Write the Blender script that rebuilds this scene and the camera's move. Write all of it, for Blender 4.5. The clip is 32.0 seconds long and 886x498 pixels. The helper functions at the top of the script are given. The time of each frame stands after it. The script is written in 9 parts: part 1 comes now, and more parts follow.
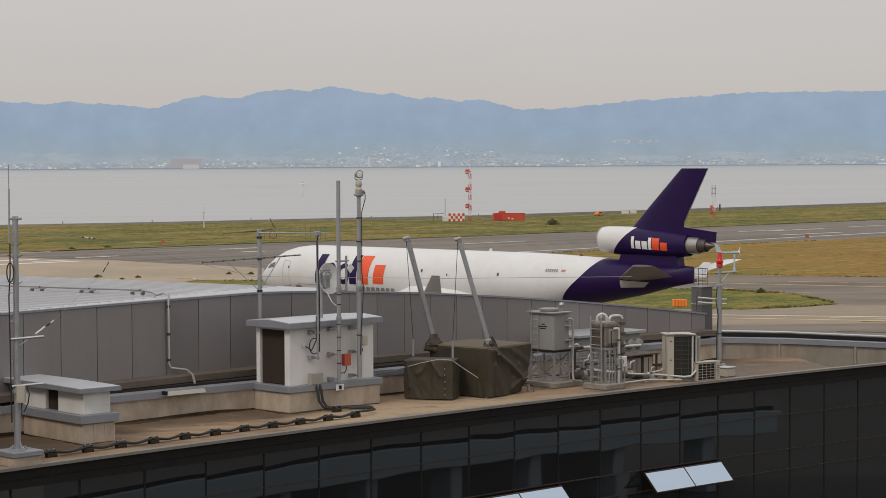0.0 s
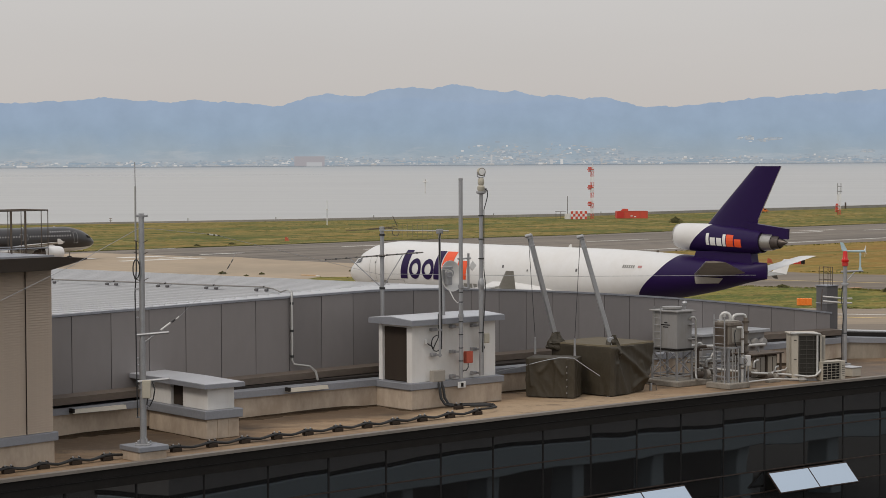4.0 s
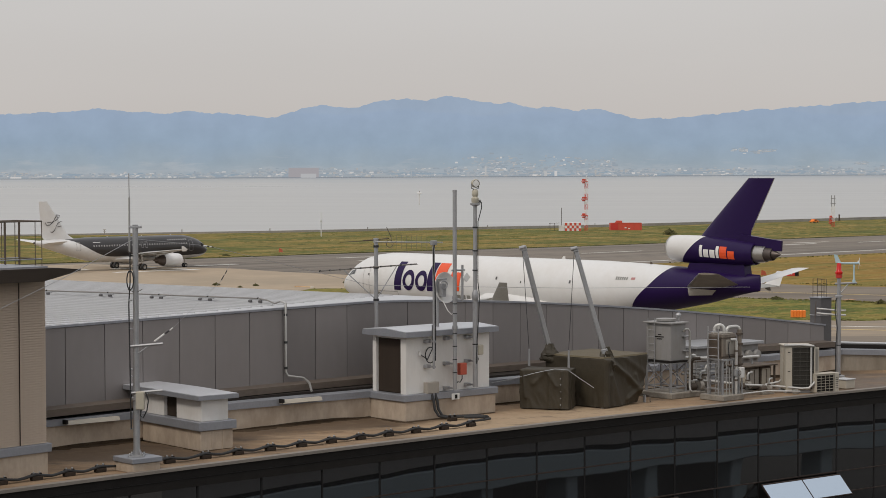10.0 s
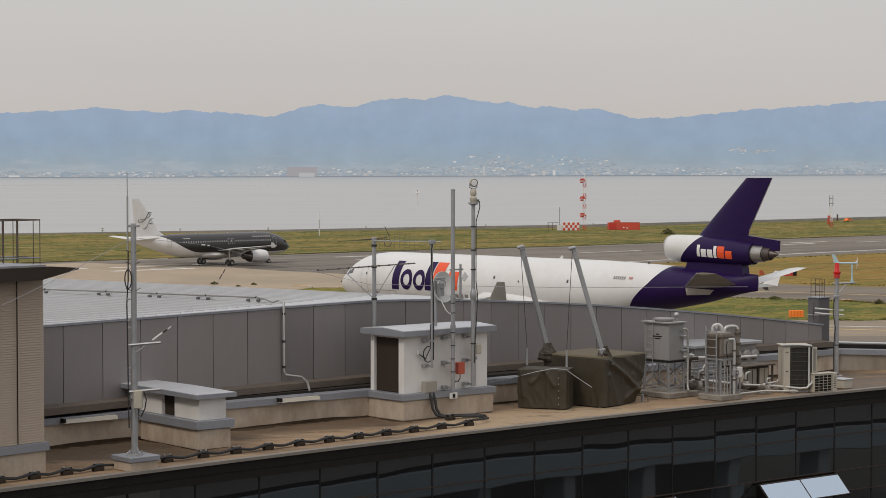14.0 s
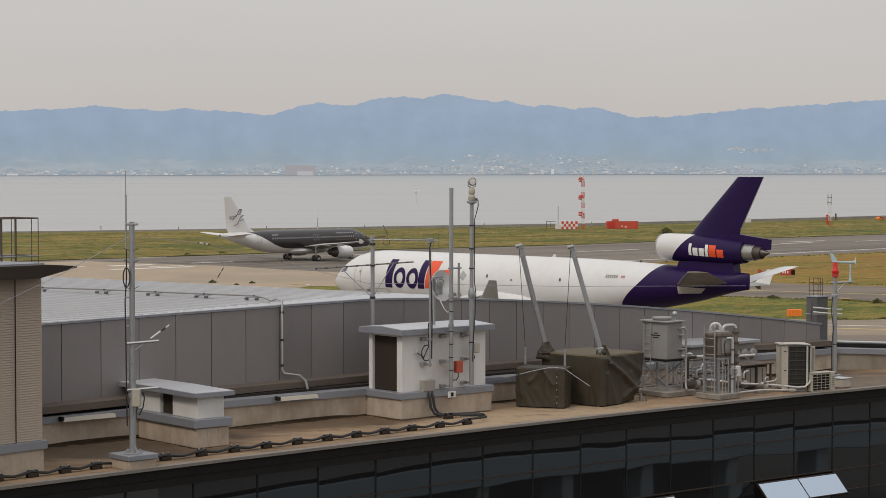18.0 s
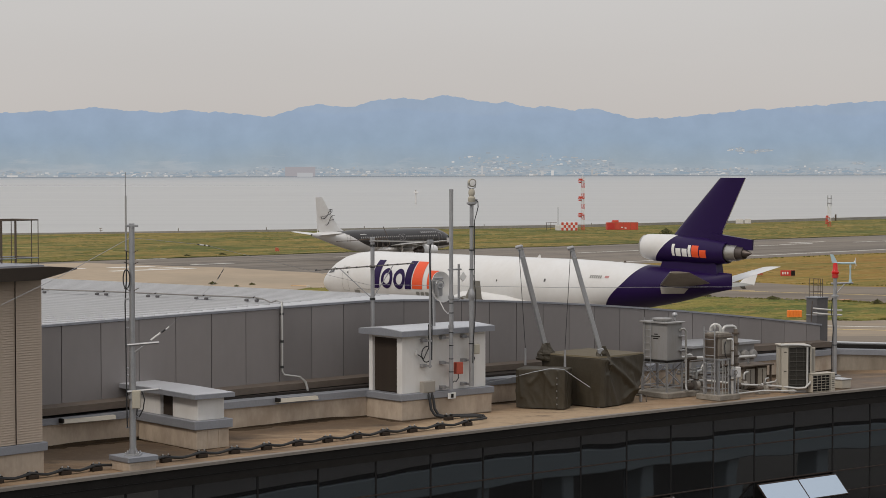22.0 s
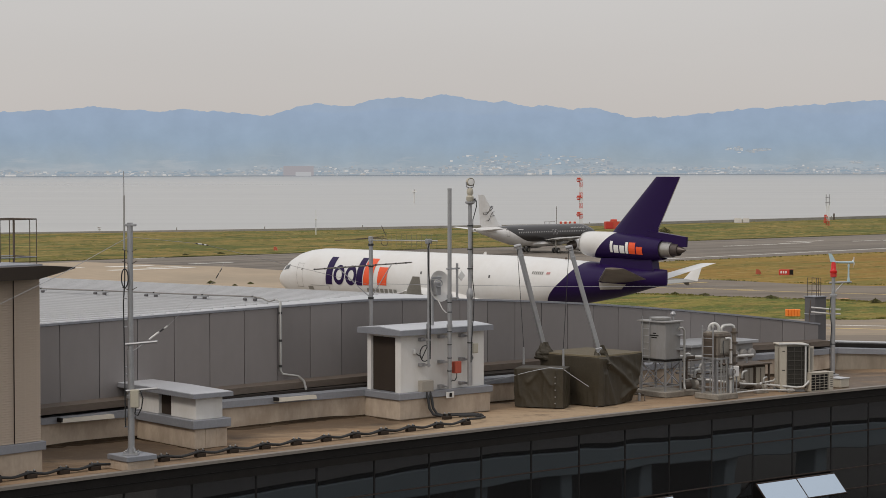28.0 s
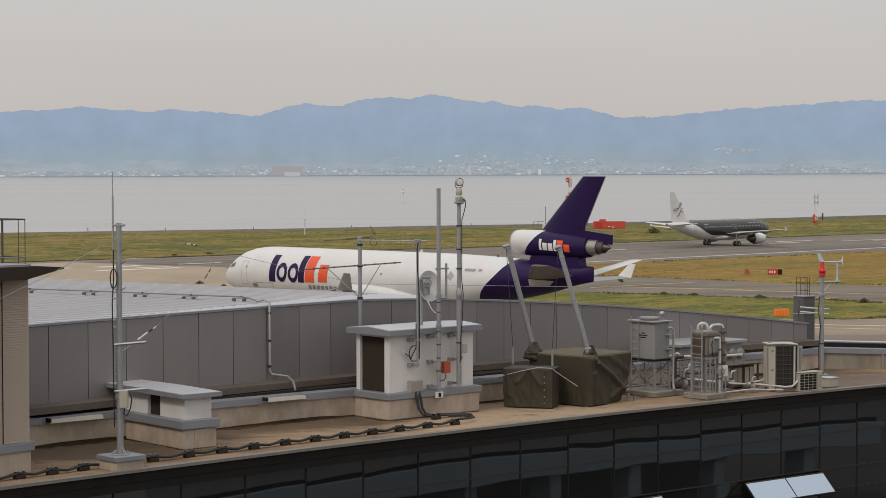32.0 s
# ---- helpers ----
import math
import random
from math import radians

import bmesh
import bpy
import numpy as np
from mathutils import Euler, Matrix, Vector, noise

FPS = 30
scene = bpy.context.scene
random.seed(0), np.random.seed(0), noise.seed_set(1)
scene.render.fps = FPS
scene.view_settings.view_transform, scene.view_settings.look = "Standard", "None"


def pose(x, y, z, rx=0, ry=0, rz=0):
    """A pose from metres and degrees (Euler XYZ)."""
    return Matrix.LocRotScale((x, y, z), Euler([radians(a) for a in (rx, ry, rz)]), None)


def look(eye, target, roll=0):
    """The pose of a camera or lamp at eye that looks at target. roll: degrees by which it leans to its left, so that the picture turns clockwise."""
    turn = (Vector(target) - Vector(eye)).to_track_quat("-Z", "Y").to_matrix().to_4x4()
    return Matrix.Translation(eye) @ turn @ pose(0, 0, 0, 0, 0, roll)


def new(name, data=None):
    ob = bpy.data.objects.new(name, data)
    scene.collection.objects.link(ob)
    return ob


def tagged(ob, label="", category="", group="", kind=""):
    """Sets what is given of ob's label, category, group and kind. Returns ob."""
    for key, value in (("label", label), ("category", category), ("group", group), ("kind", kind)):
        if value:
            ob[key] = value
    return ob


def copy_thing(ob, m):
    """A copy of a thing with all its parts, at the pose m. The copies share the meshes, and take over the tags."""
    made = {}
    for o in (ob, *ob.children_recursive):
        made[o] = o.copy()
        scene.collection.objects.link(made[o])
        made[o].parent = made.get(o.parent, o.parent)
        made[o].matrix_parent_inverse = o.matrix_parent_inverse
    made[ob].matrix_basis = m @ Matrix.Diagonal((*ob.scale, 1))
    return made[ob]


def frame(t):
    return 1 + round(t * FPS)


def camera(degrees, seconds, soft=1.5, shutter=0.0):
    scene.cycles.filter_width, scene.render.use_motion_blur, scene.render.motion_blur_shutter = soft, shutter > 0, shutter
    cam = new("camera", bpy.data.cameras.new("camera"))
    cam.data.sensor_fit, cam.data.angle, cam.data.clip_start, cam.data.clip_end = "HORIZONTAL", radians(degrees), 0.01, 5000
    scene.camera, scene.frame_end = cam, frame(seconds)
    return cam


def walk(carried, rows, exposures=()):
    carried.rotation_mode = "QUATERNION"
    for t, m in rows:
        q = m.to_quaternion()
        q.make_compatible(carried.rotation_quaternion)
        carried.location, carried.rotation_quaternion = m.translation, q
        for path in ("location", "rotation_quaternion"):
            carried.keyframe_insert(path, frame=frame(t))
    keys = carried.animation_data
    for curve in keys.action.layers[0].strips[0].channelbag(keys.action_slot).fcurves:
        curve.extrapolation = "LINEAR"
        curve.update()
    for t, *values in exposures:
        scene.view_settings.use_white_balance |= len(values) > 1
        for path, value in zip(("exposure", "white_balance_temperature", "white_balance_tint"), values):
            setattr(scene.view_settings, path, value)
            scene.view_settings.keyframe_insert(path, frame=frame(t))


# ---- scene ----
# The camera stands on a terrace, 18.3 m above the airfield, and only turns.
EYE = (0.0, 0.0, 18.3)
cam = camera(24.572, 32.0, soft=0.6)


def turned(yaw, pitch, roll):
    return pose(*EYE, 90, 0, -yaw) @ pose(0, 0, 0, pitch) @ pose(0, 0, 0, 0, 0, roll)


# seconds, yaw, pitch, roll
PATH = [
    (0, 3.246, -2.478, -0.162), (0.5, 2.839, -2.499, -0.220), (1, 2.476, -2.501, -0.218), (1.5, 1.950, -2.507, -0.183), (2, 1.342, -2.522, -0.131),
    (2.5, 0.704, -2.546, -0.156), (3, 0.185, -2.541, -0.149), (3.5, -0.151, -2.549, -0.111), (5.5, -0.219, -2.399, -0.212), (6, -0.172, -2.370, -0.156),
    (6.5, -0.121, -2.365, -0.163), (7, -0.078, -2.370, -0.156), (7.5, -0.060, -2.377, -0.128), (8, -0.031, -2.368, -0.163), (8.5, -0.017, -2.370, -0.141),
    (9, -0.001, -2.361, -0.157), (9.5, -0.023, -2.281, -0.066), (10, -0.028, -2.207, -0.088), (10.5, -0.024, -2.178, -0.004), (11, -0.025, -2.182, -0.048),
    (11.5, -0.024, -2.178, -0.004), (12, -0.003, -2.194, -0.073), (12.5, -0.000, -2.203, 0.002), (13, 0.000, -2.227, 0.000), (13.5, 0.007, -2.227, -0.016),
    (14, 0.024, -2.227, 0.002), (14.5, 0.024, -2.229, 0.021), (16.5, 0.073, -2.278, 0.035), (17, 0.072, -2.276, 0.006), (17.5, 0.071, -2.270, 0.056),
    (18, 0.070, -2.264, 0.070), (18.5, 0.055, -2.269, 0.087), (19, 0.050, -2.260, 0.075), (19.5, 0.049, -2.254, 0.031), (20, 0.048, -2.251, 0.001),
    (20.5, 0.063, -2.230, 0.045), (21, 0.067, -2.227, 0.019), (21.5, 0.072, -2.227, 0.005), (22, 0.072, -2.227, 0.005), (22.5, 0.070, -2.227, -0.001),
    (23, 0.073, -2.208, -0.059), (23.5, 0.072, -2.203, 0.007), (24, 0.072, -2.203, 0.007), (24.5, 0.073, -2.198, -0.032), (25, 0.072, -2.203, 0.007),
    (25.5, 0.082, -2.208, -0.061), (27.5, 0.119, -2.246, -0.035), (28, 0.118, -2.251, -0.000), (28.5, 0.121, -2.253, -0.014), (29, 0.118, -2.251, -0.000),
    (29.5, 0.121, -2.247, -0.030), (30, 0.129, -2.227, 0.005), (30.5, 0.158, -2.214, 0.010), (31, 0.205, -2.228, 0.028), (31.5, 0.279, -2.252, 0.031),
    (32, 0.427, -2.251, -0.033),
]
walk(cam, [(t, turned(a, b, c)) for t, a, b, c in PATH])

# ---- light: a bright, hazy overcast ----
world = bpy.data.worlds.new("world")
scene.world = world
world.use_nodes = True
nt = world.node_tree
nt.nodes.clear()
SUN_EL, SUN_AZ = 48.0, 215.0
sky = nt.nodes.new("ShaderNodeTexSky")
sky.sky_type = "NISHITA"
sky.sun_disc = False
sky.sun_elevation, sky.sun_rotation = radians(SUN_EL), radians(SUN_AZ)
sky.air_density, sky.dust_density = 1.0, 4.0
tc = nt.nodes.new("ShaderNodeTexCoord")
sep = nt.nodes.new("ShaderNodeSeparateXYZ")
nt.links.new(tc.outputs["Generated"], sep.inputs[0])
ramp = nt.nodes.new("ShaderNodeValToRGB")
nt.links.new(sep.outputs["Z"], ramp.inputs[0])
cr = ramp.color_ramp
cr.elements[0].position, cr.elements[0].color = 0.0, (0.535, 0.496, 0.468, 1)
cr.elements[1].position, cr.elements[1].color = 1.0, (0.86, 0.87, 0.90, 1)
e = cr.elements.new(0.10)
e.color = (0.602, 0.588, 0.578, 1)
e = cr.elements.new(0.35)
e.color = (0.74, 0.74, 0.75, 1)
cloud = nt.nodes.new("ShaderNodeTexNoise")
cloud.inputs["Scale"].default_value, cloud.inputs["Detail"].default_value = 3.0, 5.0
mapn = nt.nodes.new("ShaderNodeMapping")
mapn.inputs["Scale"].default_value = (1, 1, 5)
nt.links.new(tc.outputs["Generated"], mapn.inputs[0])
nt.links.new(mapn.outputs[0], cloud.inputs[0])
mr = nt.nodes.new("ShaderNodeMapRange")
mr.inputs["To Min"].default_value, mr.inputs["To Max"].default_value = 0.95, 1.05
nt.links.new(cloud.outputs["Fac"], mr.inputs["Value"])
mul = nt.nodes.new("ShaderNodeVectorMath")
mul.operation = "SCALE"
nt.links.new(ramp.outputs[0], mul.inputs[0])
nt.links.new(mr.outputs[0], mul.inputs["Scale"])
bg_sky = nt.nodes.new("ShaderNodeBackground")
bg_sky.inputs["Strength"].default_value = 0.004
nt.links.new(sky.outputs[0], bg_sky.inputs[0])
bg_cloud = nt.nodes.new("ShaderNodeBackground")
bg_cloud.inputs["Strength"].default_value = 0.965
nt.links.new(mul.outputs[0], bg_cloud.inputs[0])
add = nt.nodes.new("ShaderNodeAddShader")
nt.links.new(bg_sky.outputs[0], add.inputs[0])
nt.links.new(bg_cloud.outputs[0], add.inputs[1])
wout = nt.nodes.new("ShaderNodeOutputWorld")
nt.links.new(add.outputs[0], wout.inputs[0])

sun = new("sun", bpy.data.lights.new("sun", "SUN"))
sun.data.energy, sun.data.angle, sun.data.color = 1.2, radians(14), (1.0, 0.91, 0.80)
_a = radians(SUN_AZ)
sun.matrix_world = look((0, 0, 60), (-60 * math.sin(_a) * math.cos(radians(SUN_EL)), -60 * math.cos(_a) * math.cos(radians(SUN_EL)), 60 - 60 * math.sin(radians(SUN_EL))))


# ---- mesh tools ----
class Geo:
    """Collects vertices and faces for one mesh."""

    def __init__(self):
        self.v, self.f = [], []

    def add(self, verts, faces, m=None):
        n = len(self.v)
        if m is not None:
            verts = [m @ Vector(p) for p in verts]
        self.v += [tuple(p) for p in verts]
        self.f += [tuple(i + n for i in f) for f in faces]
        return self

    def box(self, c, s, m=None, ch=0.0):
        """A box of size s round c; ch: its chamfer."""
        hx, hy, hz = s[0] / 2, s[1] / 2, s[2] / 2
        if ch <= 0:
            vs = [(c[0] + x * hx, c[1] + y * hy, c[2] + z * hz) for z in (-1, 1) for y in (-1, 1) for x in (-1, 1)]
            return self.add(vs, [(0, 2, 3, 1), (4, 5, 7, 6), (0, 1, 5, 4), (2, 6, 7, 3), (0, 4, 6, 2), (1, 3, 7, 5)], m)
        ch = min(ch, hx * 0.9, hy * 0.9, hz * 0.9)
        vs, idx = [], {}
        for x in (-1, 1):
            for y in (-1, 1):
                for z in (-1, 1):
                    for k in range(3):
                        q = [x * (hx - ch), y * (hy - ch), z * (hz - ch)]
                        q[k] = (x, y, z)[k] * (hx, hy, hz)[k]
                        idx[x, y, z, k] = len(vs)
                        vs.append((c[0] + q[0], c[1] + q[1], c[2] + q[2]))
        fs = []
        for k in range(3):
            a, b = (k + 1) % 3, (k + 2) % 3
            for s0 in (-1, 1):
                loop = []
                for p, q in ((-1, -1), (1, -1), (1, 1), (-1, 1)):
                    key = [0, 0, 0]
                    key[k], key[a], key[b] = s0, p, q
                    loop.append(idx[key[0], key[1], key[2], k])
                fs.append(loop if s0 > 0 else loop[::-1])
            for p in (-1, 1):
                for q in (-1, 1):
                    lo, hi = [0, 0, 0], [0, 0, 0]
                    lo[k], hi[k] = -1, 1
                    lo[a] = hi[a] = p
                    lo[b] = hi[b] = q
                    loop = [idx[(*lo, a)], idx[(*hi, a)], idx[(*hi, b)], idx[(*lo, b)]]
                    fs.append(loop if p * q > 0 else loop[::-1])
        for x in (-1, 1):
            for y in (-1, 1):
                for z in (-1, 1):
                    loop = [idx[x, y, z, 0], idx[x, y, z, 1], idx[x, y, z, 2]]
                    fs.append(loop if x * y * z > 0 else loop[::-1])
        return self.add(vs, fs, m)

    def rings(self, rings, cap0=True, cap1=True, closed=True, m=None):
        """Joins rings of points into a skin."""
        n = len(rings[0])
        vs = [p for r in rings for p in r]
        fs = []
        for i in range(len(rings) - 1):
            for j in range(n if closed else n - 1):
                k = (j + 1) % n
                fs.append((i * n + j, i * n + k, (i + 1) * n + k, (i + 1) * n + j))
        if cap0:
            fs.append(tuple(range(n))[::-1])
        if cap1:
            fs.append(tuple(range((len(rings) - 1) * n, len(rings) * n)))
        return self.add(vs, fs, m)

    def tube(self, pts, r, n=8, m=None, caps=True):
        """A tube through pts; r: one radius, or one for each point."""
        pts = [Vector(p) for p in pts]
        rs = r if isinstance(r, (list, tuple)) else [r] * len(pts)
        up = None
        rings = []
        for i, p in enumerate(pts):
            d = (pts[min(i + 1, len(pts) - 1)] - pts[max(i - 1, 0)]).normalized()
            if up is None:
                up = d.orthogonal().normalized()
            a = (up - d * up.dot(d)).normalized()
            up = a
            b = d.cross(a)
            rings.append([p + (a * math.cos(2 * math.pi * k / n) + b * math.sin(2 * math.pi * k / n)) * rs[i] for k in range(n)])
        return self.rings(rings, caps, caps, True, m)

    def lathe(self, prof, n=16, m=None, axis="z", cap0=False, cap1=False):
        """Turns (radius, height) pairs round an axis."""
        out = []
        for r, h in prof:
            ring = []
            for k in range(n):
                a = 2 * math.pi * k / n
                p = (r * math.cos(a), r * math.sin(a), h)
                ring.append(p if axis == "z" else (h, p[0], p[1]))
            out.append(ring)
        return self.rings(out, cap0, cap1, True, m)

    def prism(self, poly, z0, z1, m=None):
        n = len(poly)
        vs = [(x, y, z0) for x, y in poly] + [(x, y, z1) for x, y in poly]
        fs = [tuple(range(n))[::-1], tuple(range(n, 2 * n))] + [(i, (i + 1) % n, n + (i + 1) % n, n + i) for i in range(n)]
        return self.add(vs, fs, m)

    def sweep(self, a, b, z0, z1):
        """A solid between two plan lines of equal length, from z0 to z1 (numbers, or one for each station)."""
        n = len(a)
        zz0 = z0 if isinstance(z0, (list, tuple)) else [z0] * n
        zz1 = z1 if isinstance(z1, (list, tuple)) else [z1] * n
        return self.rings([[(a[i][0], a[i][1], zz0[i]), (b[i][0], b[i][1], zz0[i]), (b[i][0], b[i][1], zz1[i]), (a[i][0], a[i][1], zz1[i])] for i in range(n)])


def mesh_of(geo, mat, smooth=False, name="mesh"):
    me = bpy.data.meshes.new(name)
    me.from_pydata(geo.v, [], geo.f)
    bm = bmesh.new()
    bm.from_mesh(me)
    bmesh.ops.recalc_face_normals(bm, faces=bm.faces)
    bm.to_mesh(me)
    bm.free()
    if mat is not None:
        me.materials.append(mat)
    if smooth:
        me.shade_smooth()
        me.set_sharp_from_angle(angle=radians(38))
    return me


def part(name, geo, mat, parent=None, label="", smooth=False):
    """One mesh object under a thing or a part."""
    ob = new(name, mesh_of(geo, mat, smooth, name))
    if parent is not None:
        ob.parent = parent
    if label:
        ob["label"] = label
    return ob


def thing(name, m, label, category, group="", kind=""):
    ob = new(name)
    ob.matrix_world = m
    return tagged(ob, label, category, group, kind)


def solid(name, geo, mat, label, category, kind="", smooth=False, group=""):
    return tagged(part(name, geo, mat, None, "", smooth), label, category, group, kind)


def link(me, name, parent, m):
    """A further piece on a mesh that is already there."""
    ob = new(name, me)
    ob.parent = parent
    ob.matrix_basis = m
    return ob


def lerp(a, b, t):
    return a + (b - a) * t


# ---- materials ----
def material(name, color, rough=0.6, metal=0.0, var=0.12, scale=3.0, bump=0.0, bump_scale=40.0, stain=None, stain_amt=0.0, stain_scale=0.6, spec=0.5, coat=0.0, per_object=0.0, stretch=(1, 1, 1), space="Object"):
    """A surface with grain at two scales, optional stains and fine relief."""
    mt = bpy.data.materials.new(name)
    mt.use_nodes = True
    t = mt.node_tree
    b = t.nodes["Principled BSDF"]
    N, L = t.nodes.new, t.links.new
    co = N("ShaderNodeTexCoord")
    mp = N("ShaderNodeMapping")
    mp.inputs["Scale"].default_value = stretch
    L(co.outputs[space], mp.inputs[0])
    n1 = N("ShaderNodeTexNoise")
    n1.inputs["Scale"].default_value, n1.inputs["Detail"].default_value = scale, 6
    L(mp.outputs[0], n1.inputs[0])
    n2 = N("ShaderNodeTexNoise")
    n2.inputs["Scale"].default_value, n2.inputs["Detail"].default_value = scale * 9, 4
    L(mp.outputs[0], n2.inputs[0])
    am = N("ShaderNodeMath")
    am.operation = "ADD"
    L(n1.outputs["Fac"], am.inputs[0])
    L(n2.outputs["Fac"], am.inputs[1])
    r = N("ShaderNodeMapRange")
    r.inputs["From Min"].default_value, r.inputs["From Max"].default_value = 0.6, 1.4
    r.inputs["To Min"].default_value, r.inputs["To Max"].default_value = 1 - var, 1 + var
    L(am.outputs[0], r.inputs["Value"])
    fac = r.outputs[0]
    if per_object:
        oi = N("ShaderNodeObjectInfo")
        r2 = N("ShaderNodeMapRange")
        r2.inputs["To Min"].default_value, r2.inputs["To Max"].default_value = 1 - per_object, 1 + per_object
        L(oi.outputs["Random"], r2.inputs["Value"])
        m2 = N("ShaderNodeMath")
        m2.operation = "MULTIPLY"
        L(fac, m2.inputs[0])
        L(r2.outputs[0], m2.inputs[1])
        fac = m2.outputs[0]
    sc = N("ShaderNodeVectorMath")
    sc.operation = "SCALE"
    sc.inputs[0].default_value = color
    L(fac, sc.inputs["Scale"])
    col = sc.outputs[0]
    if stain is not None:
        n3 = N("ShaderNodeTexNoise")
        n3.inputs["Scale"].default_value, n3.inputs["Detail"].default_value, n3.inputs["Roughness"].default_value = stain_scale, 8, 0.65
        L(mp.outputs[0], n3.inputs[0])
        r3 = N("ShaderNodeMapRange")
        r3.inputs["From Min"].default_value, r3.inputs["From Max"].default_value = 0.43, 0.62
        r3.inputs["To Max"].default_value = stain_amt
        L(n3.outputs["Fac"], r3.inputs["Value"])
        mx = N("ShaderNodeMix")
        mx.data_type = "RGBA"
        L(r3.outputs[0], mx.inputs["Factor"])
        L(col, mx.inputs[6])
        mx.inputs[7].default_value = (*stain, 1)
        col = mx.outputs[2]
    L(col, b.inputs["Base Color"])
    b.inputs["Metallic"].default_value = metal
    b.inputs["Specular IOR Level"].default_value = spec
    b.inputs["Coat Weight"].default_value = coat
    rr = N("ShaderNodeMapRange")
    rr.inputs["To Min"].default_value, rr.inputs["To Max"].default_value = max(rough - 0.08, 0.02), min(rough + 0.08, 1)
    L(n1.outputs["Fac"], rr.inputs["Value"])
    L(rr.outputs[0], b.inputs["Roughness"])
    if bump:
        nb = N("ShaderNodeTexNoise")
        nb.inputs["Scale"].default_value, nb.inputs["Detail"].default_value = bump_scale, 5
        L(mp.outputs[0], nb.inputs[0])
        bp = N("ShaderNodeBump")
        bp.inputs["Strength"].default_value, bp.inputs["Distance"].default_value = bump, 0.02
        L(nb.outputs["Fac"], bp.inputs["Height"])
        L(bp.outputs[0], b.inputs["Normal"])
    return mt


def glow(name, color, strength=1.0):
    mt = bpy.data.materials.new(name)
    mt.use_nodes = True
    t = mt.node_tree
    t.nodes.clear()
    e = t.nodes.new("ShaderNodeEmission")
    e.inputs[0].default_value, e.inputs[1].default_value = (*color, 1), strength
    o = t.nodes.new("ShaderNodeOutputMaterial")
    t.links.new(e.outputs[0], o.inputs[0])
    return mt


M = {}
def grass_material(name, base, layers):
    """Airfield grass: broad sweeps of colour, darker clumps and a fine mottle, drawn out along the runway."""
    mt = bpy.data.materials.new(name)
    mt.use_nodes = True
    t = mt.node_tree
    b = t.nodes["Principled BSDF"]
    co = t.nodes.new("ShaderNodeTexCoord")
    prev = None
    for k, (scale, rough, lo, hi, amt, colour) in enumerate(layers):
        rot = t.nodes.new("ShaderNodeMapping")
        rot.inputs["Rotation"].default_value = (0, 0, radians(-41))
        t.links.new(co.outputs["Object"], rot.inputs[0])
        mp = t.nodes.new("ShaderNodeMapping")
        mp.inputs["Scale"].default_value = (*scale, 1)
        mp.inputs["Location"].default_value = (2.7 * k + 1, 5.3 * k, 0)
        t.links.new(rot.outputs[0], mp.inputs[0])
        nz = t.nodes.new("ShaderNodeTexNoise")
        nz.inputs["Scale"].default_value, nz.inputs["Detail"].default_value, nz.inputs["Roughness"].default_value = 1.0, 7, rough
        t.links.new(mp.outputs[0], nz.inputs[0])
        r = t.nodes.new("ShaderNodeMapRange")
        r.inputs["From Min"].default_value, r.inputs["From Max"].default_value, r.inputs["To Max"].default_value = lo, hi, amt
        t.links.new(nz.outputs["Fac"], r.inputs["Value"])
        mx = t.nodes.new("ShaderNodeMix")
        mx.data_type = "RGBA"
        t.links.new(r.outputs[0], mx.inputs["Factor"])
        if prev is None:
            mx.inputs[6].default_value = (*base, 1)
        else:
            t.links.new(prev, mx.inputs[6])
        mx.inputs[7].default_value = (*colour, 1)
        prev = mx.outputs[2]
    t.links.new(prev, b.inputs["Base Color"])
    b.inputs["Roughness"].default_value = 0.95
    b.inputs["Specular IOR Level"].default_value = 0.05
    return mt


DARK_GREEN, STRAW, RUST_GRASS = (0.050, 0.068, 0.020), (0.36, 0.285, 0.115), (0.245, 0.135, 0.042)
# between the sea wall and the runway: green, with browned sweeps and dark tufts
M["grass"] = grass_material("grass", (0.160, 0.146, 0.045), (
    ((0.009, 0.045), 0.62, 0.42, 0.54, 0.95, (0.265, 0.182, 0.062)),
    ((0.018, 0.07), 0.68, 0.50, 0.57, 0.90, (0.085, 0.108, 0.034)),
    ((0.030, 0.16), 0.70, 0.55, 0.62, 0.70, STRAW),
    ((0.08, 0.20), 0.74, 0.52, 0.59, 0.90, DARK_GREEN),
    ((0.16, 0.45), 0.72, 0.50, 0.60, 0.60, (0.21, 0.17, 0.060)),
    ((0.5, 0.5), 0.74, 0.51, 0.61, 0.75, DARK_GREEN)))
# between runway and taxiway: golden, browner in sweeps, greener in places
M["dry_grass"] = grass_material("dry_grass", (0.250, 0.165, 0.046), (
    ((0.010, 0.070), 0.60, 0.45, 0.56, 0.85, RUST_GRASS),
    ((0.016, 0.11), 0.66, 0.53, 0.60, 0.75, (0.150, 0.138, 0.040)),
    ((0.04, 0.20), 0.70, 0.55, 0.62, 0.70, (0.095, 0.095, 0.030)),
    ((0.15, 0.40), 0.72, 0.52, 0.62, 0.55, STRAW),
    ((0.40, 0.8), 0.72, 0.52, 0.62, 0.55, (0.135, 0.105, 0.034))))
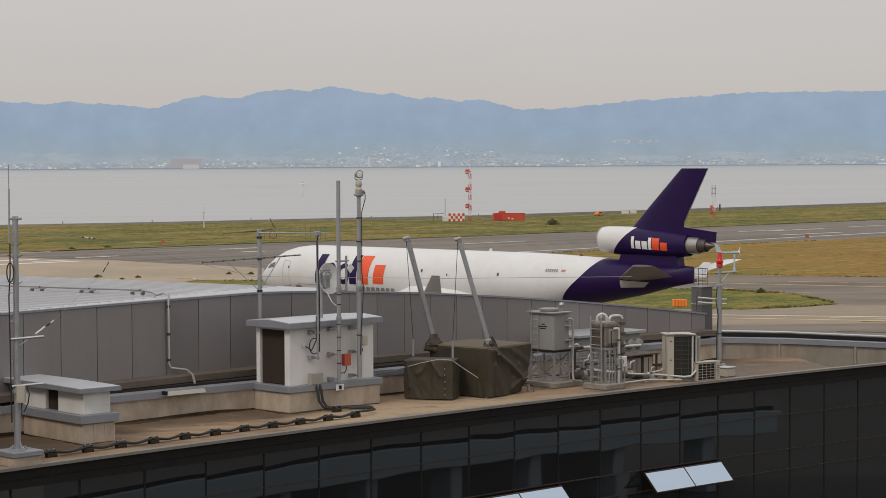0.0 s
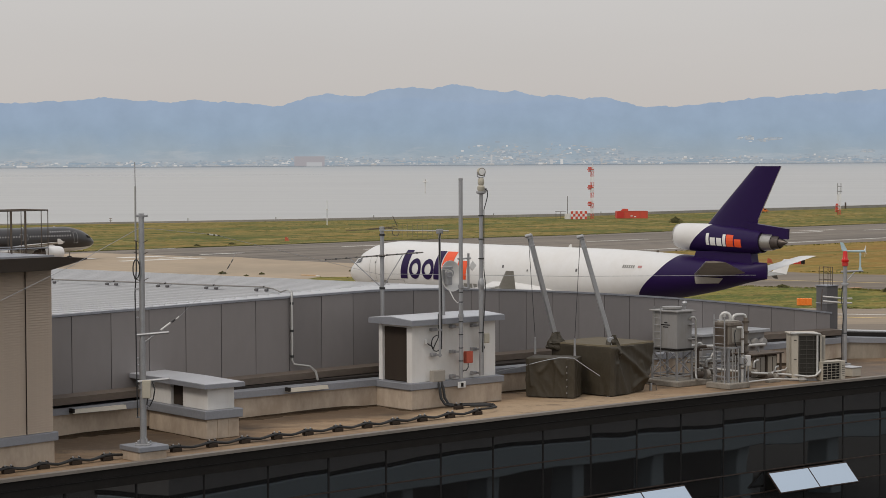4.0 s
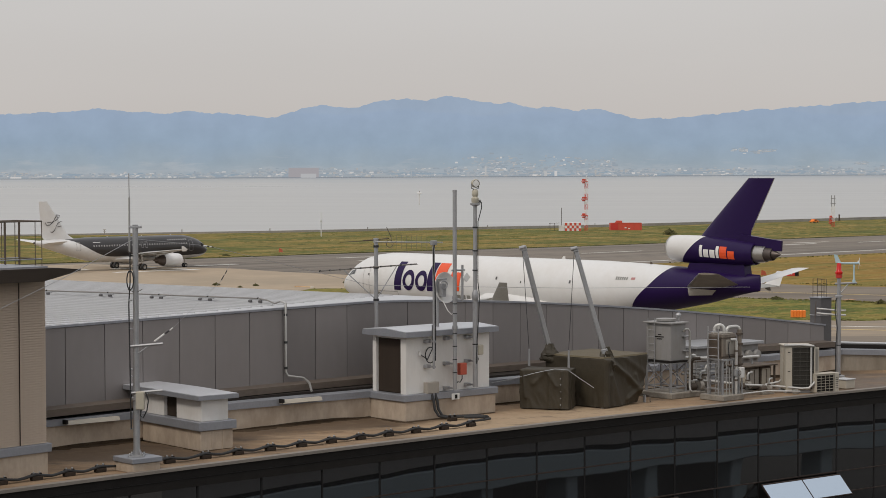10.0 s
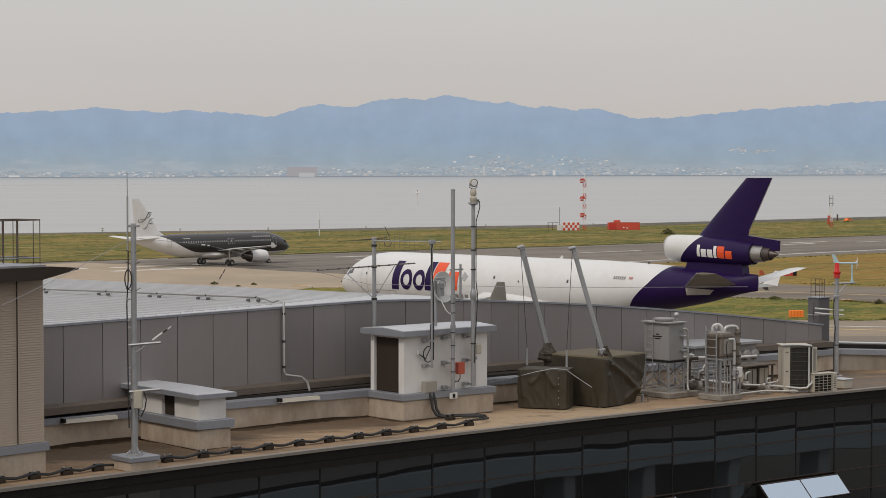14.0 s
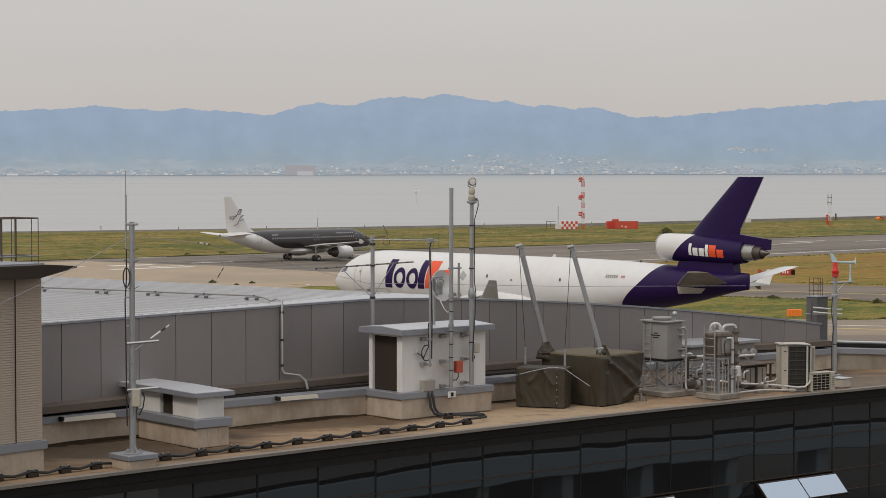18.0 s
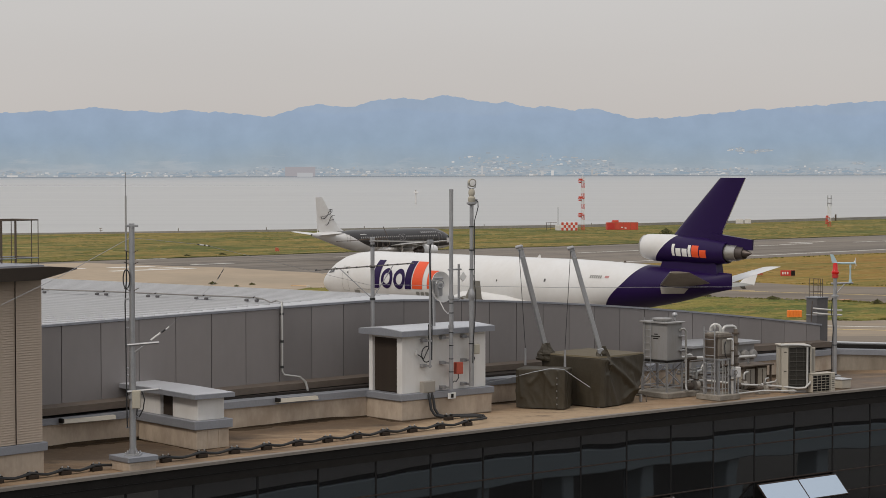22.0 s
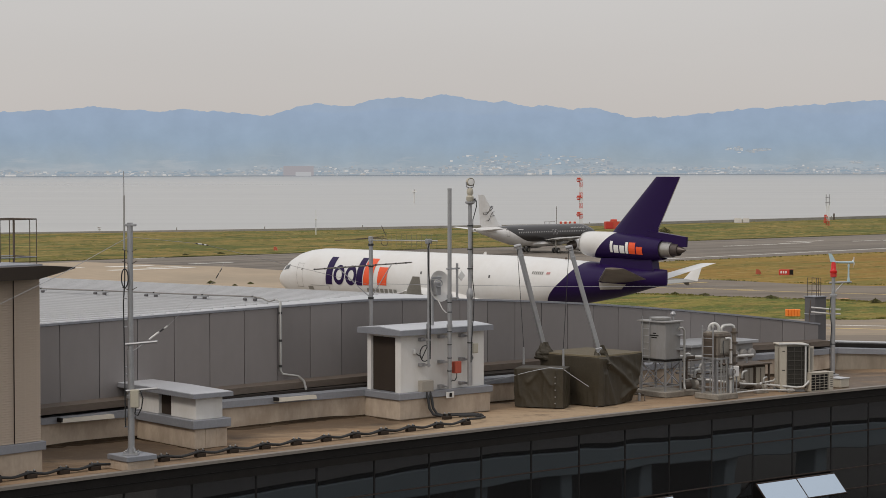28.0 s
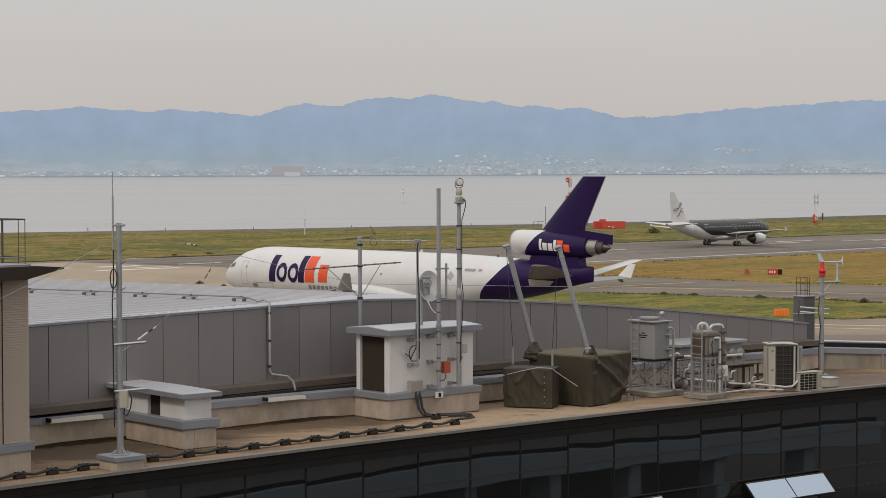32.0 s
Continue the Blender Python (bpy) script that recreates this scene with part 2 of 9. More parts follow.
# the island by the near taxiway: yellow-green and rank
M["rank_grass"] = grass_material("rank_grass", (0.200, 0.172, 0.046), (
    ((0.05, 0.16), 0.62, 0.45, 0.55, 0.90, (0.092, 0.115, 0.030)),
    ((0.09, 0.24), 0.68, 0.54, 0.61, 0.75, (0.25, 0.165, 0.055)),
    ((0.25, 0.6), 0.72, 0.51, 0.59, 0.75, DARK_GREEN),
    ((0.8, 1.3), 0.72, 0.54, 0.62, 0.55, STRAW)))
M["taxi"] = material("taxi", (0.212, 0.178, 0.143), 0.92, var=0.12, scale=0.06, stain=(0.125, 0.108, 0.092), stain_amt=0.85, stain_scale=0.05, spec=0.1, stretch=(0.5, 1.6, 1))
M["yard"] = material("yard", (0.07, 0.068, 0.065), 0.9, var=0.15, scale=0.1, spec=0.15)


def runway_material():
    """Grey asphalt with rubber streaks and paler worn bands along the runway's way."""
    mt = bpy.data.materials.new("asphalt")
    mt.use_nodes = True
    t = mt.node_tree
    b = t.nodes["Principled BSDF"]
    co = t.nodes.new("ShaderNodeTexCoord")
    prev = None
    for k, (scale, lo, hi, amt, colour) in enumerate((
            ((0.012, 0.05), 0.42, 0.62, 0.8, (0.152, 0.132, 0.112)),
            ((0.006, 0.22), 0.50, 0.60, 0.75, (0.105, 0.093, 0.082)),
            ((0.008, 0.40), 0.55, 0.64, 0.70, (0.265, 0.235, 0.20)),
            ((0.010, 0.65), 0.56, 0.64, 0.70, (0.075, 0.070, 0.068)),
            ((0.35, 0.35), 0.45, 0.65, 0.30, (0.145, 0.13, 0.115)))):
        rot = t.nodes.new("ShaderNodeMapping")
        rot.inputs["Rotation"].default_value = (0, 0, radians(-41.5))
        t.links.new(co.outputs["Object"], rot.inputs[0])
        mp = t.nodes.new("ShaderNodeMapping")
        mp.inputs["Scale"].default_value = (*scale, 1)
        mp.inputs["Location"].default_value = (3.1 * k, 7.7 * k, 0)
        t.links.new(rot.outputs[0], mp.inputs[0])
        nz = t.nodes.new("ShaderNodeTexNoise")
        nz.inputs["Scale"].default_value, nz.inputs["Detail"].default_value, nz.inputs["Roughness"].default_value = 1.0, 5, 0.6
        t.links.new(mp.outputs[0], nz.inputs[0])
        r = t.nodes.new("ShaderNodeMapRange")
        r.inputs["From Min"].default_value, r.inputs["From Max"].default_value, r.inputs["To Max"].default_value = lo, hi, amt
        t.links.new(nz.outputs["Fac"], r.inputs["Value"])
        mx = t.nodes.new("ShaderNodeMix")
        mx.data_type = "RGBA"
        t.links.new(r.outputs[0], mx.inputs["Factor"])
        if prev is None:
            mx.inputs[6].default_value = (0.215, 0.184, 0.152, 1)
        else:
            t.links.new(prev, mx.inputs[6])
        mx.inputs[7].default_value = (*colour, 1)
        prev = mx.outputs[2]
    t.links.new(prev, b.inputs["Base Color"])
    b.inputs["Roughness"].default_value = 0.92
    b.inputs["Specular IOR Level"].default_value = 0.15
    return mt


M["asphalt"] = runway_material()
M["tan_concrete"] = material("tan_concrete", (0.37, 0.295, 0.215), 0.92, var=0.12, scale=0.05, stain=(0.29, 0.24, 0.18), stain_amt=0.7, stain_scale=0.04, spec=0.15)
M["marking"] = material("marking", (0.62, 0.60, 0.56), 0.85, var=0.2, scale=0.4)


def deck_material():
    """Worn deck coating: sandy ground, dark damp stains, pale streaks along the fall."""
    mt = bpy.data.materials.new("deck")
    mt.use_nodes = True
    t = mt.node_tree
    b = t.nodes["Principled BSDF"]
    co = t.nodes.new("ShaderNodeTexCoord")

    # middles and radii of the damp patches where rain stands; a dry, worn part has a negative radius
    PATCHES = ((-6.9, 45.9, 3.4), (-8.6, 45.2, 2.2), (-3.5, 51.1, 2.9), (-2.4, 52.0, 1.5), (-4.6, 50.2, 1.8), (-5.4, 49.6, 2.8), (-3.0, 53.0, 2.4), (-2.0, 51.2, 2.2), (-1.0, 51.6, 1.9), (7.6, 58.2, 2.4), (11.6, 60.0, 5.5), (2.4, 51.8, -4.2), (5.0, 53.8, -3.4))

    # where the coating is worn pale
    DRY = ((0.3, 48.6, 3.0), (2.0, 50.6, 2.8), (4.0, 52.8, 2.6), (1.0, 51.5, 1.8))

    def layer(scale, stretch, rough, lo, hi, amt, prev, colour, off=(0, 0, 0), patches=()):
        mp = t.nodes.new("ShaderNodeMapping")
        mp.vector_type = "POINT"
        mp.inputs["Rotation"].default_value = (0, 0, radians(-41))
        mp.inputs["Scale"].default_value = (*stretch, 1)
        mp.inputs["Location"].default_value = off
        t.links.new(co.outputs["Object"], mp.inputs[0])
        nz = t.nodes.new("ShaderNodeTexNoise")
        nz.inputs["Scale"].default_value, nz.inputs["Detail"].default_value, nz.inputs["Roughness"].default_value = scale, 9, rough
        t.links.new(mp.outputs[0], nz.inputs[0])
        r = t.nodes.new("ShaderNodeMapRange")
        r.inputs["From Min"].default_value, r.inputs["From Max"].default_value, r.inputs["To Max"].default_value = lo, hi, amt
        val = nz.outputs["Fac"]
        for px_, py_, rad in patches:
            ds = t.nodes.new("ShaderNodeVectorMath")
            ds.operation = "DISTANCE"
            t.links.new(co.outputs["Object"], ds.inputs[0])
            ds.inputs[1].default_value = (px_, py_, 12.0)
            fall = t.nodes.new("ShaderNodeMapRange")
            fall.inputs["From Max"].default_value = abs(rad)
            fall.inputs["To Min"].default_value, fall.inputs["To Max"].default_value = (0.23 if rad > 0 else -0.20), 0.0
            t.links.new(ds.outputs["Value"], fall.inputs["Value"])
            plus = t.nodes.new("ShaderNodeMath")
            plus.operation = "ADD"
            t.links.new(val, plus.inputs[0])
            t.links.new(fall.outputs[0], plus.inputs[1])
            val = plus.outputs[0]
        t.links.new(val, r.inputs["Value"])
        mx = t.nodes.new("ShaderNodeMix")
        mx.data_type = "RGBA"
        t.links.new(r.outputs[0], mx.inputs["Factor"])
        if prev is None:
            mx.inputs[6].default_value = (0.295, 0.200, 0.122, 1)
        else:
            t.links.new(prev, mx.inputs[6])
        mx.inputs[7].default_value = (*colour, 1)
        return mx.outputs[2], r.outputs[0]

    c, _f = layer(1.3, (0.8, 1.3), 0.72, 0.42, 0.64, 0.70, None, (0.215, 0.135, 0.074))
    c, _f = layer(0.55, (0.5, 1.5), 0.70, 0.54, 0.70, 0.66, c, (0.40, 0.300, 0.200), (5, 2, 0), DRY)
    c, f1 = layer(0.30, (0.8, 1.7), 0.74, 0.46, 0.66, 0.86, c, (0.078, 0.050, 0.030), (3.1, 1.7, 0), PATCHES)
    c, _f = layer(0.9, (0.6, 1.3), 0.75, 0.55, 0.63, 0.75, c, (0.060, 0.045, 0.034), (7, 2, 0))
    c, _f = layer(6.0, (0.8, 1.2), 0.75, 0.54, 0.66, 0.55, c, (0.115, 0.080, 0.050), (1, 9, 0))
    c, _f = layer(7.0, (0.35, 2.2), 0.75, 0.53, 0.68, 0.45, c, (0.42, 0.34, 0.24), (8, 4, 0))
    t.links.new(c, b.inputs["Base Color"])
    rr = t.nodes.new("ShaderNodeMapRange")
    rr.inputs["To Min"].default_value, rr.inputs["To Max"].default_value = 0.85, 0.5
    t.links.new(f1, rr.inputs["Value"])
    t.links.new(rr.outputs[0], b.inputs["Roughness"])
    b.inputs["Specular IOR Level"].default_value = 0.25
    return mt


M["deck"] = deck_material()
M["kerb"] = material("kerb", (0.472, 0.386, 0.302), 0.85, var=0.10, scale=1.5, stain=(0.25, 0.188, 0.134), stain_amt=0.6, stain_scale=1.1, bump=0.1, stretch=(1, 1, 0.5))
M["coping"] = material("coping", (0.258, 0.266, 0.292), 0.5, 0.3, var=0.10, scale=2)
M["panel"] = material("panel", (0.223, 0.205, 0.201), 0.5, 0.2, var=0.045, scale=0.5, per_object=0.09, stretch=(1, 1, 0.4))
M["roof_metal"] = material("roof_metal", (0.465, 0.468, 0.48), 0.45, 0.3, var=0.05, scale=0.5)
M["ledge"] = material("ledge", (0.105, 0.082, 0.065), 0.6, var=0.22, scale=1.5, stretch=(0.4, 0.4, 1))
M["dark"] = material("dark", (0.021, 0.019, 0.0175), 0.8, var=0.2, spec=0.08)
M["gutter"] = material("gutter", (0.030, 0.025, 0.022), 0.8, var=0.3, scale=1.2, spec=0.15)
M["white_paint"] = material("white_paint", (0.665, 0.648, 0.626), 0.6, var=0.04, scale=1.2, stain=(0.45, 0.42, 0.38), stain_amt=0.35, stain_scale=1.4, stretch=(1, 1, 0.3))
M["galv"] = material("galv", (0.36, 0.36, 0.368), 0.45, 0.6, var=0.12, scale=6)
M["tarp"] = material("tarp", (0.040, 0.0315, 0.0185), 0.62, var=0.22, scale=2.5, bump=0.5, bump_scale=5)
M["black_rubber"] = material("black_rubber", (0.018, 0.018, 0.019), 0.6, var=0.2)
M["red_paint"] = material("red_paint", (0.50, 0.035, 0.025), 0.45, var=0.1)
M["jet_white"] = material("jet_white", (0.655, 0.648, 0.64), 0.34, var=0.03, scale=0.25, coat=0.2, stain=(0.54, 0.51, 0.47), stain_amt=0.35, stain_scale=0.25)
M["jet_purple"] = material("jet_purple", (0.0165, 0.0050, 0.052), 0.38, var=0.08, scale=0.4, spec=0.22)
M["jet_orange"] = material("jet_orange", (0.75, 0.085, 0.02), 0.35, var=0.04)
M["jet_grey"] = material("jet_grey", (0.24, 0.235, 0.215), 0.4, 0.2, var=0.12, scale=0.8)
M["jet_black"] = material("jet_black", (0.022, 0.019, 0.019), 0.34, var=0.08, scale=0.5, coat=0.12)
M["liner_window"] = material("liner_window", (0.33, 0.32, 0.315), 0.3, var=0.2, scale=3)
M["wing_grey"] = material("wing_grey", (0.42, 0.41, 0.40), 0.4, var=0.08, scale=0.6)
M["bare_metal"] = material("bare_metal", (0.42, 0.40, 0.37), 0.35, 0.9, var=0.15, scale=2)
M["hot_metal"] = material("hot_metal", (0.12, 0.10, 0.09), 0.45, 0.8, var=0.2, scale=2)
M["orange_paint"] = material("orange_paint", (0.85, 0.22, 0.03), 0.5, var=0.08)
M["beige_louvre"] = material("beige_louvre", (0.455, 0.365, 0.285), 0.6, var=0.06, scale=2)
M["white_plain"] = material("white_plain", (0.72, 0.71, 0.69), 0.5, var=0.05)


# ---- the airfield, the sea and the far shore ----
# the airfield's sheet runs out to the sea wall
SEA_L = [(-700, 330), (-400, 452), (-118, 575), (-44, 605), (0, 627), (48, 653), (123, 719), (164, 757), (226, 812), (420, 985), (900, 1400)]


def strip(name, poly, z, mat, label, category, kind="structure"):
    gg = Geo()
    gg.prism(poly, z - 0.3, z)
    return solid(name, gg, mat, label, category, kind)


g = Geo()
land = [(-900, -500), (1300, -500), (1300, 1720), (900, 1400)] + SEA_L[::-1][1:] + [(-900, 237)]
g.prism(land, -3.0, 0.0)
solid("ground", g, M["grass"], "green and yellowed airfield grass", "ground", "structure")

# water rises a little towards the far shore, as the eye sees the bay
g = Geo()
far = []
for i in range(25):
    x = lerp(-2600, 2600, i / 24)
    far.append((x, 4480, 3.4 + 0.0031 * max(-1300, min(1300, x))))
near = [(lerp(-2600, 2600, i / 24), 150 if i < 24 else 150, -2.5) for i in range(25)]
rows_ = []
for j in range(9):
    v = j / 8
    rows_.append([(lerp(a[0], b[0], v), lerp(a[1], b[1], v), lerp(a[2], b[2], v)) for a, b in zip(near, far)])
g.rings(rows_, False, False, False)
M["water"] = material("water", (0.33, 0.325, 0.31), 0.30, var=0.22, scale=0.0022, bump=0.25, bump_scale=0.12, stretch=(0.06, 1.6, 1), spec=0.6)
solid("water", g, M["water"], "calm pale grey sea of a wide bay", "water", "structure")

AX = (math.cos(radians(41.8)), math.sin(radians(41.8)))      # way along the runway
M["shoulder"] = material("shoulder", (0.29, 0.235, 0.175), 0.92, var=0.14, scale=0.08, stain=(0.20, 0.17, 0.14), stain_amt=0.75, stain_scale=0.05, spec=0.12, stretch=(0.5, 1.3, 1))
FAR_EDGE = [(-350, 172), (-76, 403.5), (-42, 432), (-11, 458.5), (15, 476), (36, 492), (55, 510), (92, 541), (123, 568), (170, 612), (460, 860)]
NEAR_EDGE = [(560, 850), (133, 477), (111, 456.5), (99, 450), (85, 438.5), (72, 427), (42, 399.5), (15, 374), (-11, 349)]
strip("runway", FAR_EDGE + NEAR_EDGE + [(-18, 358), (-28, 366), (-40, 380), (-51, 386.5), (-72, 391), (-330, 200)], 0.02, M["asphalt"], "grey asphalt runway with worn white markings", "runway")
strip("apron", [(-70, 400), (-51, 387), (-40, 381), (-28, 366.5), (-18, 358), (-11, 349), (-2, 338), (-9, 313.5), (-15, 316), (-20.5, 315.6), (-22.5, 308), (-21, 256), (-140, 264), (-200, 200), (-330, 200), (-150, 330)], 0.03, M["tan_concrete"], "sandy tan concrete apron beside the runway", "apron")
strip("grass_strip", NEAR_EDGE[1:] + [(-4, 340), (16, 354), (28, 349), (36, 344), (50, 331), (59, 320.5), (71, 316.5), (86, 311), (300, 250), (330, 500)], 0.01, M["dry_grass"], "golden dry airfield grass between runway and taxiway", "grass")
strip("taxiway", [(-11, 349), (15, 354), (28, 349), (36, 344), (50, 331), (59, 320.5), (71, 316.5), (86, 311), (300, 250), (300, 196), (120, 233), (64.4, 253), (65.2, 266), (63.4, 275), (57, 282.5), (49, 286.5), (40, 292.5), (24, 301), (-9, 313)], 0.04, M["taxi"], "warm grey asphalt taxiway between grass strips", "taxiway")
strip("taxiway", [(-90, 262), (30, 249), (44, 247), (51, 245.6), (59, 249), (64.4, 253.5), (120, 232), (300, 195), (300, 170), (62, 223.5), (44, 223), (-90, 234)], 0.05, M["shoulder"], "sandy tan concrete shoulder of the near taxiway", "taxiway")
strip("grass_island", [(-9, 312.6), (24, 300.6), (40, 292), (49, 286), (57, 282), (63, 274.5), (64.8, 266), (64, 253.5), (59, 249.4), (51, 246), (44, 247.4), (30, 249.4), (-21.4, 255.4), (-22.9, 308), (-20.7, 315.9), (-15, 316.3)], 0.012, M["rank_grass"], "yellow-green rank grass island beside the taxiway", "grass")
strip("apron_near", [(-90, 234), (44, 223), (62, 223.5), (300, 170), (300, 62), (-90, 95)], 0.045, M["taxi"], "warm grey asphalt apron beside the building", "apron")
strip("yard", [(-90, -40), (135, -40), (150, 80), (-90, 94)], 0.03, M["yard"], "dark asphalt yard below the building", "yard")


def stripe(name, p, l, w, ang, z, mat, label):
    """A painted line from a point, l metres along its way."""
    m = pose(p[0], p[1], z, 0, 0, ang)
    return solid(name, Geo().box((l / 2, 0, -0.01), (l, w, 0.02), m), mat, label, "marking", "structure")


AN = 41.8


def along(p, l, w):
    """Away along the runway by l and across it, away from the eye, by w."""
    return (p[0] + AX[0] * l - AX[1] * w, p[1] + AX[1] * l + AX[0] * w)


# rank grass grows over the far edge of the runway; its dark green also holds the tufts' shade
VERGE = FAR_EDGE
g = Geo()
fine = [(lerp(a[0], b[0], k / 24), lerp(a[1], b[1], k / 24)) for a, b in zip(VERGE, VERGE[1:]) for k in range(24)]
g.sweep([(x + 0.3 * noise.noise((x * 0.3, y * 0.3, 1)), y) for x, y in fine], [(x - 0.6, y + 0.9) for x, y in fine], -0.05, [0.10 + 0.16 * abs(noise.noise((x * 0.11, y * 0.11, 2))) for x, y in fine])
M["shaded_verge"] = material("shaded_verge", (0.075, 0.078, 0.028), 0.95, var=0.4, scale=0.4, spec=0.05)
solid("grass_verge", g, M["shaded_verge"], "dark rank grass along the runway edge, shade painted in", "grass", "stuff")


def painted(name, a, b, w, mat, label):
    """A painted line between two points."""
    an = math.degrees(math.atan2(b[1] - a[1], b[0] - a[0]))
    return stripe(name, a, math.hypot(b[0] - a[0], b[1] - a[1]), w, an, 0.05, mat, label)


painted("runway_line", (20, 388), (600, 948), 0.9, M["marking"], "white edge line of the runway")
for i in range(6):
    stripe("centre_dash", along((34, 451.2), -55 + 50 * i, 0), 20, 0.8, 42.5, 0.05, M["marking"], "white centre dash of the runway")
for a_, b_, w_ in (((-59.5, 366.6), (-45.8, 377.8), 2.1), ((-61.8, 379.6), (-54.6, 385.4), 2.6), ((-69.2, 374.4), (-66.0, 376.8), 1.8), ((-62.3, 415), (-57.1, 419.7), 1.9)):
    painted("threshold_bar", a_, b_, w_, M["marking"], "worn white threshold bar")
for a_, w_ in (((-48, 391.6), 10), ((-54, 377), 7.5), ((-22.4, 425.6), 10), ((-17.3, 412.6), 6), ((83.4, 497.5), 12), ((110.3, 490), 26), ((113.9, 519), 24), ((87.4, 509), 14)):
    stripe("touchdown_bar", a_, w_, 1.1, AN, 0.05, M["marking"], "worn white touchdown bar")
M["orange_line"] = material("orange_line", (0.50, 0.27, 0.15), 0.85, var=0.3, scale=0.5)
M["yellow_line"] = material("yellow_line", (0.60, 0.45, 0.20), 0.85, var=0.2, scale=0.4)
for p0, l_, an_ in (((-10, 330), 62, -22), ((45, 306), 120, -28), ((35, 236), 160, -18), ((25, 312), 24, 40)):
    stripe("taxi_line", p0, l_, 0.45, an_, 0.075, M["yellow_line"], "thin faded yellow guide line")
for p0, l_, an_, w_ in (((69.1, 302), 9, -24, 0.9), ((61.6, 274), 5, 24, 0.5), ((54.6, 283.3), 4.8, 46, 0.7), ((77, 299), 8, -22, 0.5)):
    stripe("paint_patch", p0, l_, w_, an_, 0.08, M["orange_line"], "faded orange paint mark")
for p0, l_, an_ in (((58, 232), 90, -21), ((52, 205), 90, -19), ((50, 190), 110, -20)):
    stripe("taxi_line", p0, l_, 0.35, an_, 0.085, M["yellow_line"], "thin faded yellow guide line")
for p0, l_, an_ in (((60, 226), 80, -22), ((54, 213), 80, -18)):
    stripe("joint_line", p0, l_, 0.3, an_, 0.08, M["yard"], "dark sealed joint in the paving")
for p0, l_, an_ in (((36, 240), 120, -15),):
    stripe("edge_line", p0, l_, 0.5, an_, 0.075, M["marking"], "thin faded white edge line")

g = Geo()
n_ = len(SEA_L)
g.sweep(SEA_L, [(x - 0.5, y + 1.2) for x, y in SEA_L], -3.0, [0.4, 0.4, 0.42, 0.6, 0.8, 0.8, 0.9, 0.95, 1.1, 1.2, 1.2])
M["seawall"] = material("seawall", (0.29, 0.275, 0.25), 0.9, var=0.2, scale=0.2)
solid("sea_wall", g, M["seawall"], "low grey concrete sea wall along the water", "sea wall", "structure")


# the mountains stand far behind the bay
def ridge(x):
    """Height of the far ridge over the eye's level, as a slope."""
    p = RIDGE
    for (x0, h0), (x1, h1) in zip(p, p[1:]):
        if x0 <= x <= x1:
            t = (x - x0) / (x1 - x0)
            return lerp(h0, h1, t)
    return p[0][1] if x < p[0][0] else p[-1][1]


# bearing (tangent) and slope of the ridge line
RIDGE = [(-0.60, 0.026), (-0.40, 0.030), (-0.30, 0.027), (-0.218, 0.0278), (-0.201, 0.0286), (-0.183, 0.0292), (-0.169, 0.0309), (-0.160, 0.0295), (-0.145, 0.0288), (-0.137, 0.0281), (-0.124, 0.0294), (-0.118, 0.0284), (-0.107, 0.0282), (-0.091, 0.0269), (-0.086, 0.0258), (-0.080, 0.0268), (-0.069, 0.0308), (-0.059, 0.0322), (-0.051, 0.0310), (-0.043, 0.0309), (-0.032, 0.0342), (-0.016, 0.0353), (-0.010, 0.0344), (0.0, 0.0364), (0.008, 0.0358), (0.016, 0.0341), (0.026, 0.0329), (0.031, 0.0334), (0.045, 0.0303), (0.052, 0.0313), (0.066, 0.0292), (0.072, 0.0306), (0.088, 0.0272), (0.094, 0.0253), (0.114, 0.0256), (0.140, 0.0283), (0.157, 0.0303), (0.163, 0.0295), (0.171, 0.0311), (0.190, 0.0317), (0.194, 0.0328), (0.212, 0.0335), (0.25, 0.034), (0.29, 0.0345), (0.34, 0.033), (0.60, 0.028)]
MT_Y = 4700.0
rows_ = []
N_X = 900
noise.seed_set(5)
for j in range(7):
    v = j / 6
    row = []
    for i in range(N_X + 1):
        u = lerp(-0.55, 0.55, i / N_X)
        top = ridge(u) * MT_Y + 18.3 + 1.5 * noise.noise((u * 70, 0, 0)) + 3.4 * noise.noise((u * 160, 0, 3)) + 3.0 * noise.noise((u * 420, 0, 5)) + 1.2 * noise.noise((u * 1100, 0, 5))
        z = lerp(-2.0, top, v ** 0.9)
        y = MT_Y - 40 * (1 - v) + 60 * noise.noise((u * 25, v * 2.5, 7)) * v * (1 - v)
        row.append((u * y, y, z))
    rows_.append(row)
g = Geo()
g.rings(rows_, False, False, False)
# self-lit surface; haze is painted into its height ramp, paler at the foot
mt = bpy.data.materials.new("far_mountain_glow")
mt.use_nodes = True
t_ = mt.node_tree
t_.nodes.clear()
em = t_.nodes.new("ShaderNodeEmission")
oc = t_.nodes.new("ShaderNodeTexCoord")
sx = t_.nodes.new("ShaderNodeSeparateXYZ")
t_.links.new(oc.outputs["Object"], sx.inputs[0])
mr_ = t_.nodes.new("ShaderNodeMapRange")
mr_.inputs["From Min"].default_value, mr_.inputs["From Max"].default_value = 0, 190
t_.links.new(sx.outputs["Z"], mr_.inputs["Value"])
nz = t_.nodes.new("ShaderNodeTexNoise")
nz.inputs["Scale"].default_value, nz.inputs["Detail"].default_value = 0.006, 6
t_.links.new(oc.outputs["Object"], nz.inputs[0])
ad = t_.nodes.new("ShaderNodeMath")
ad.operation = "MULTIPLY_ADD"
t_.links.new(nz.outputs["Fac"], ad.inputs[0])
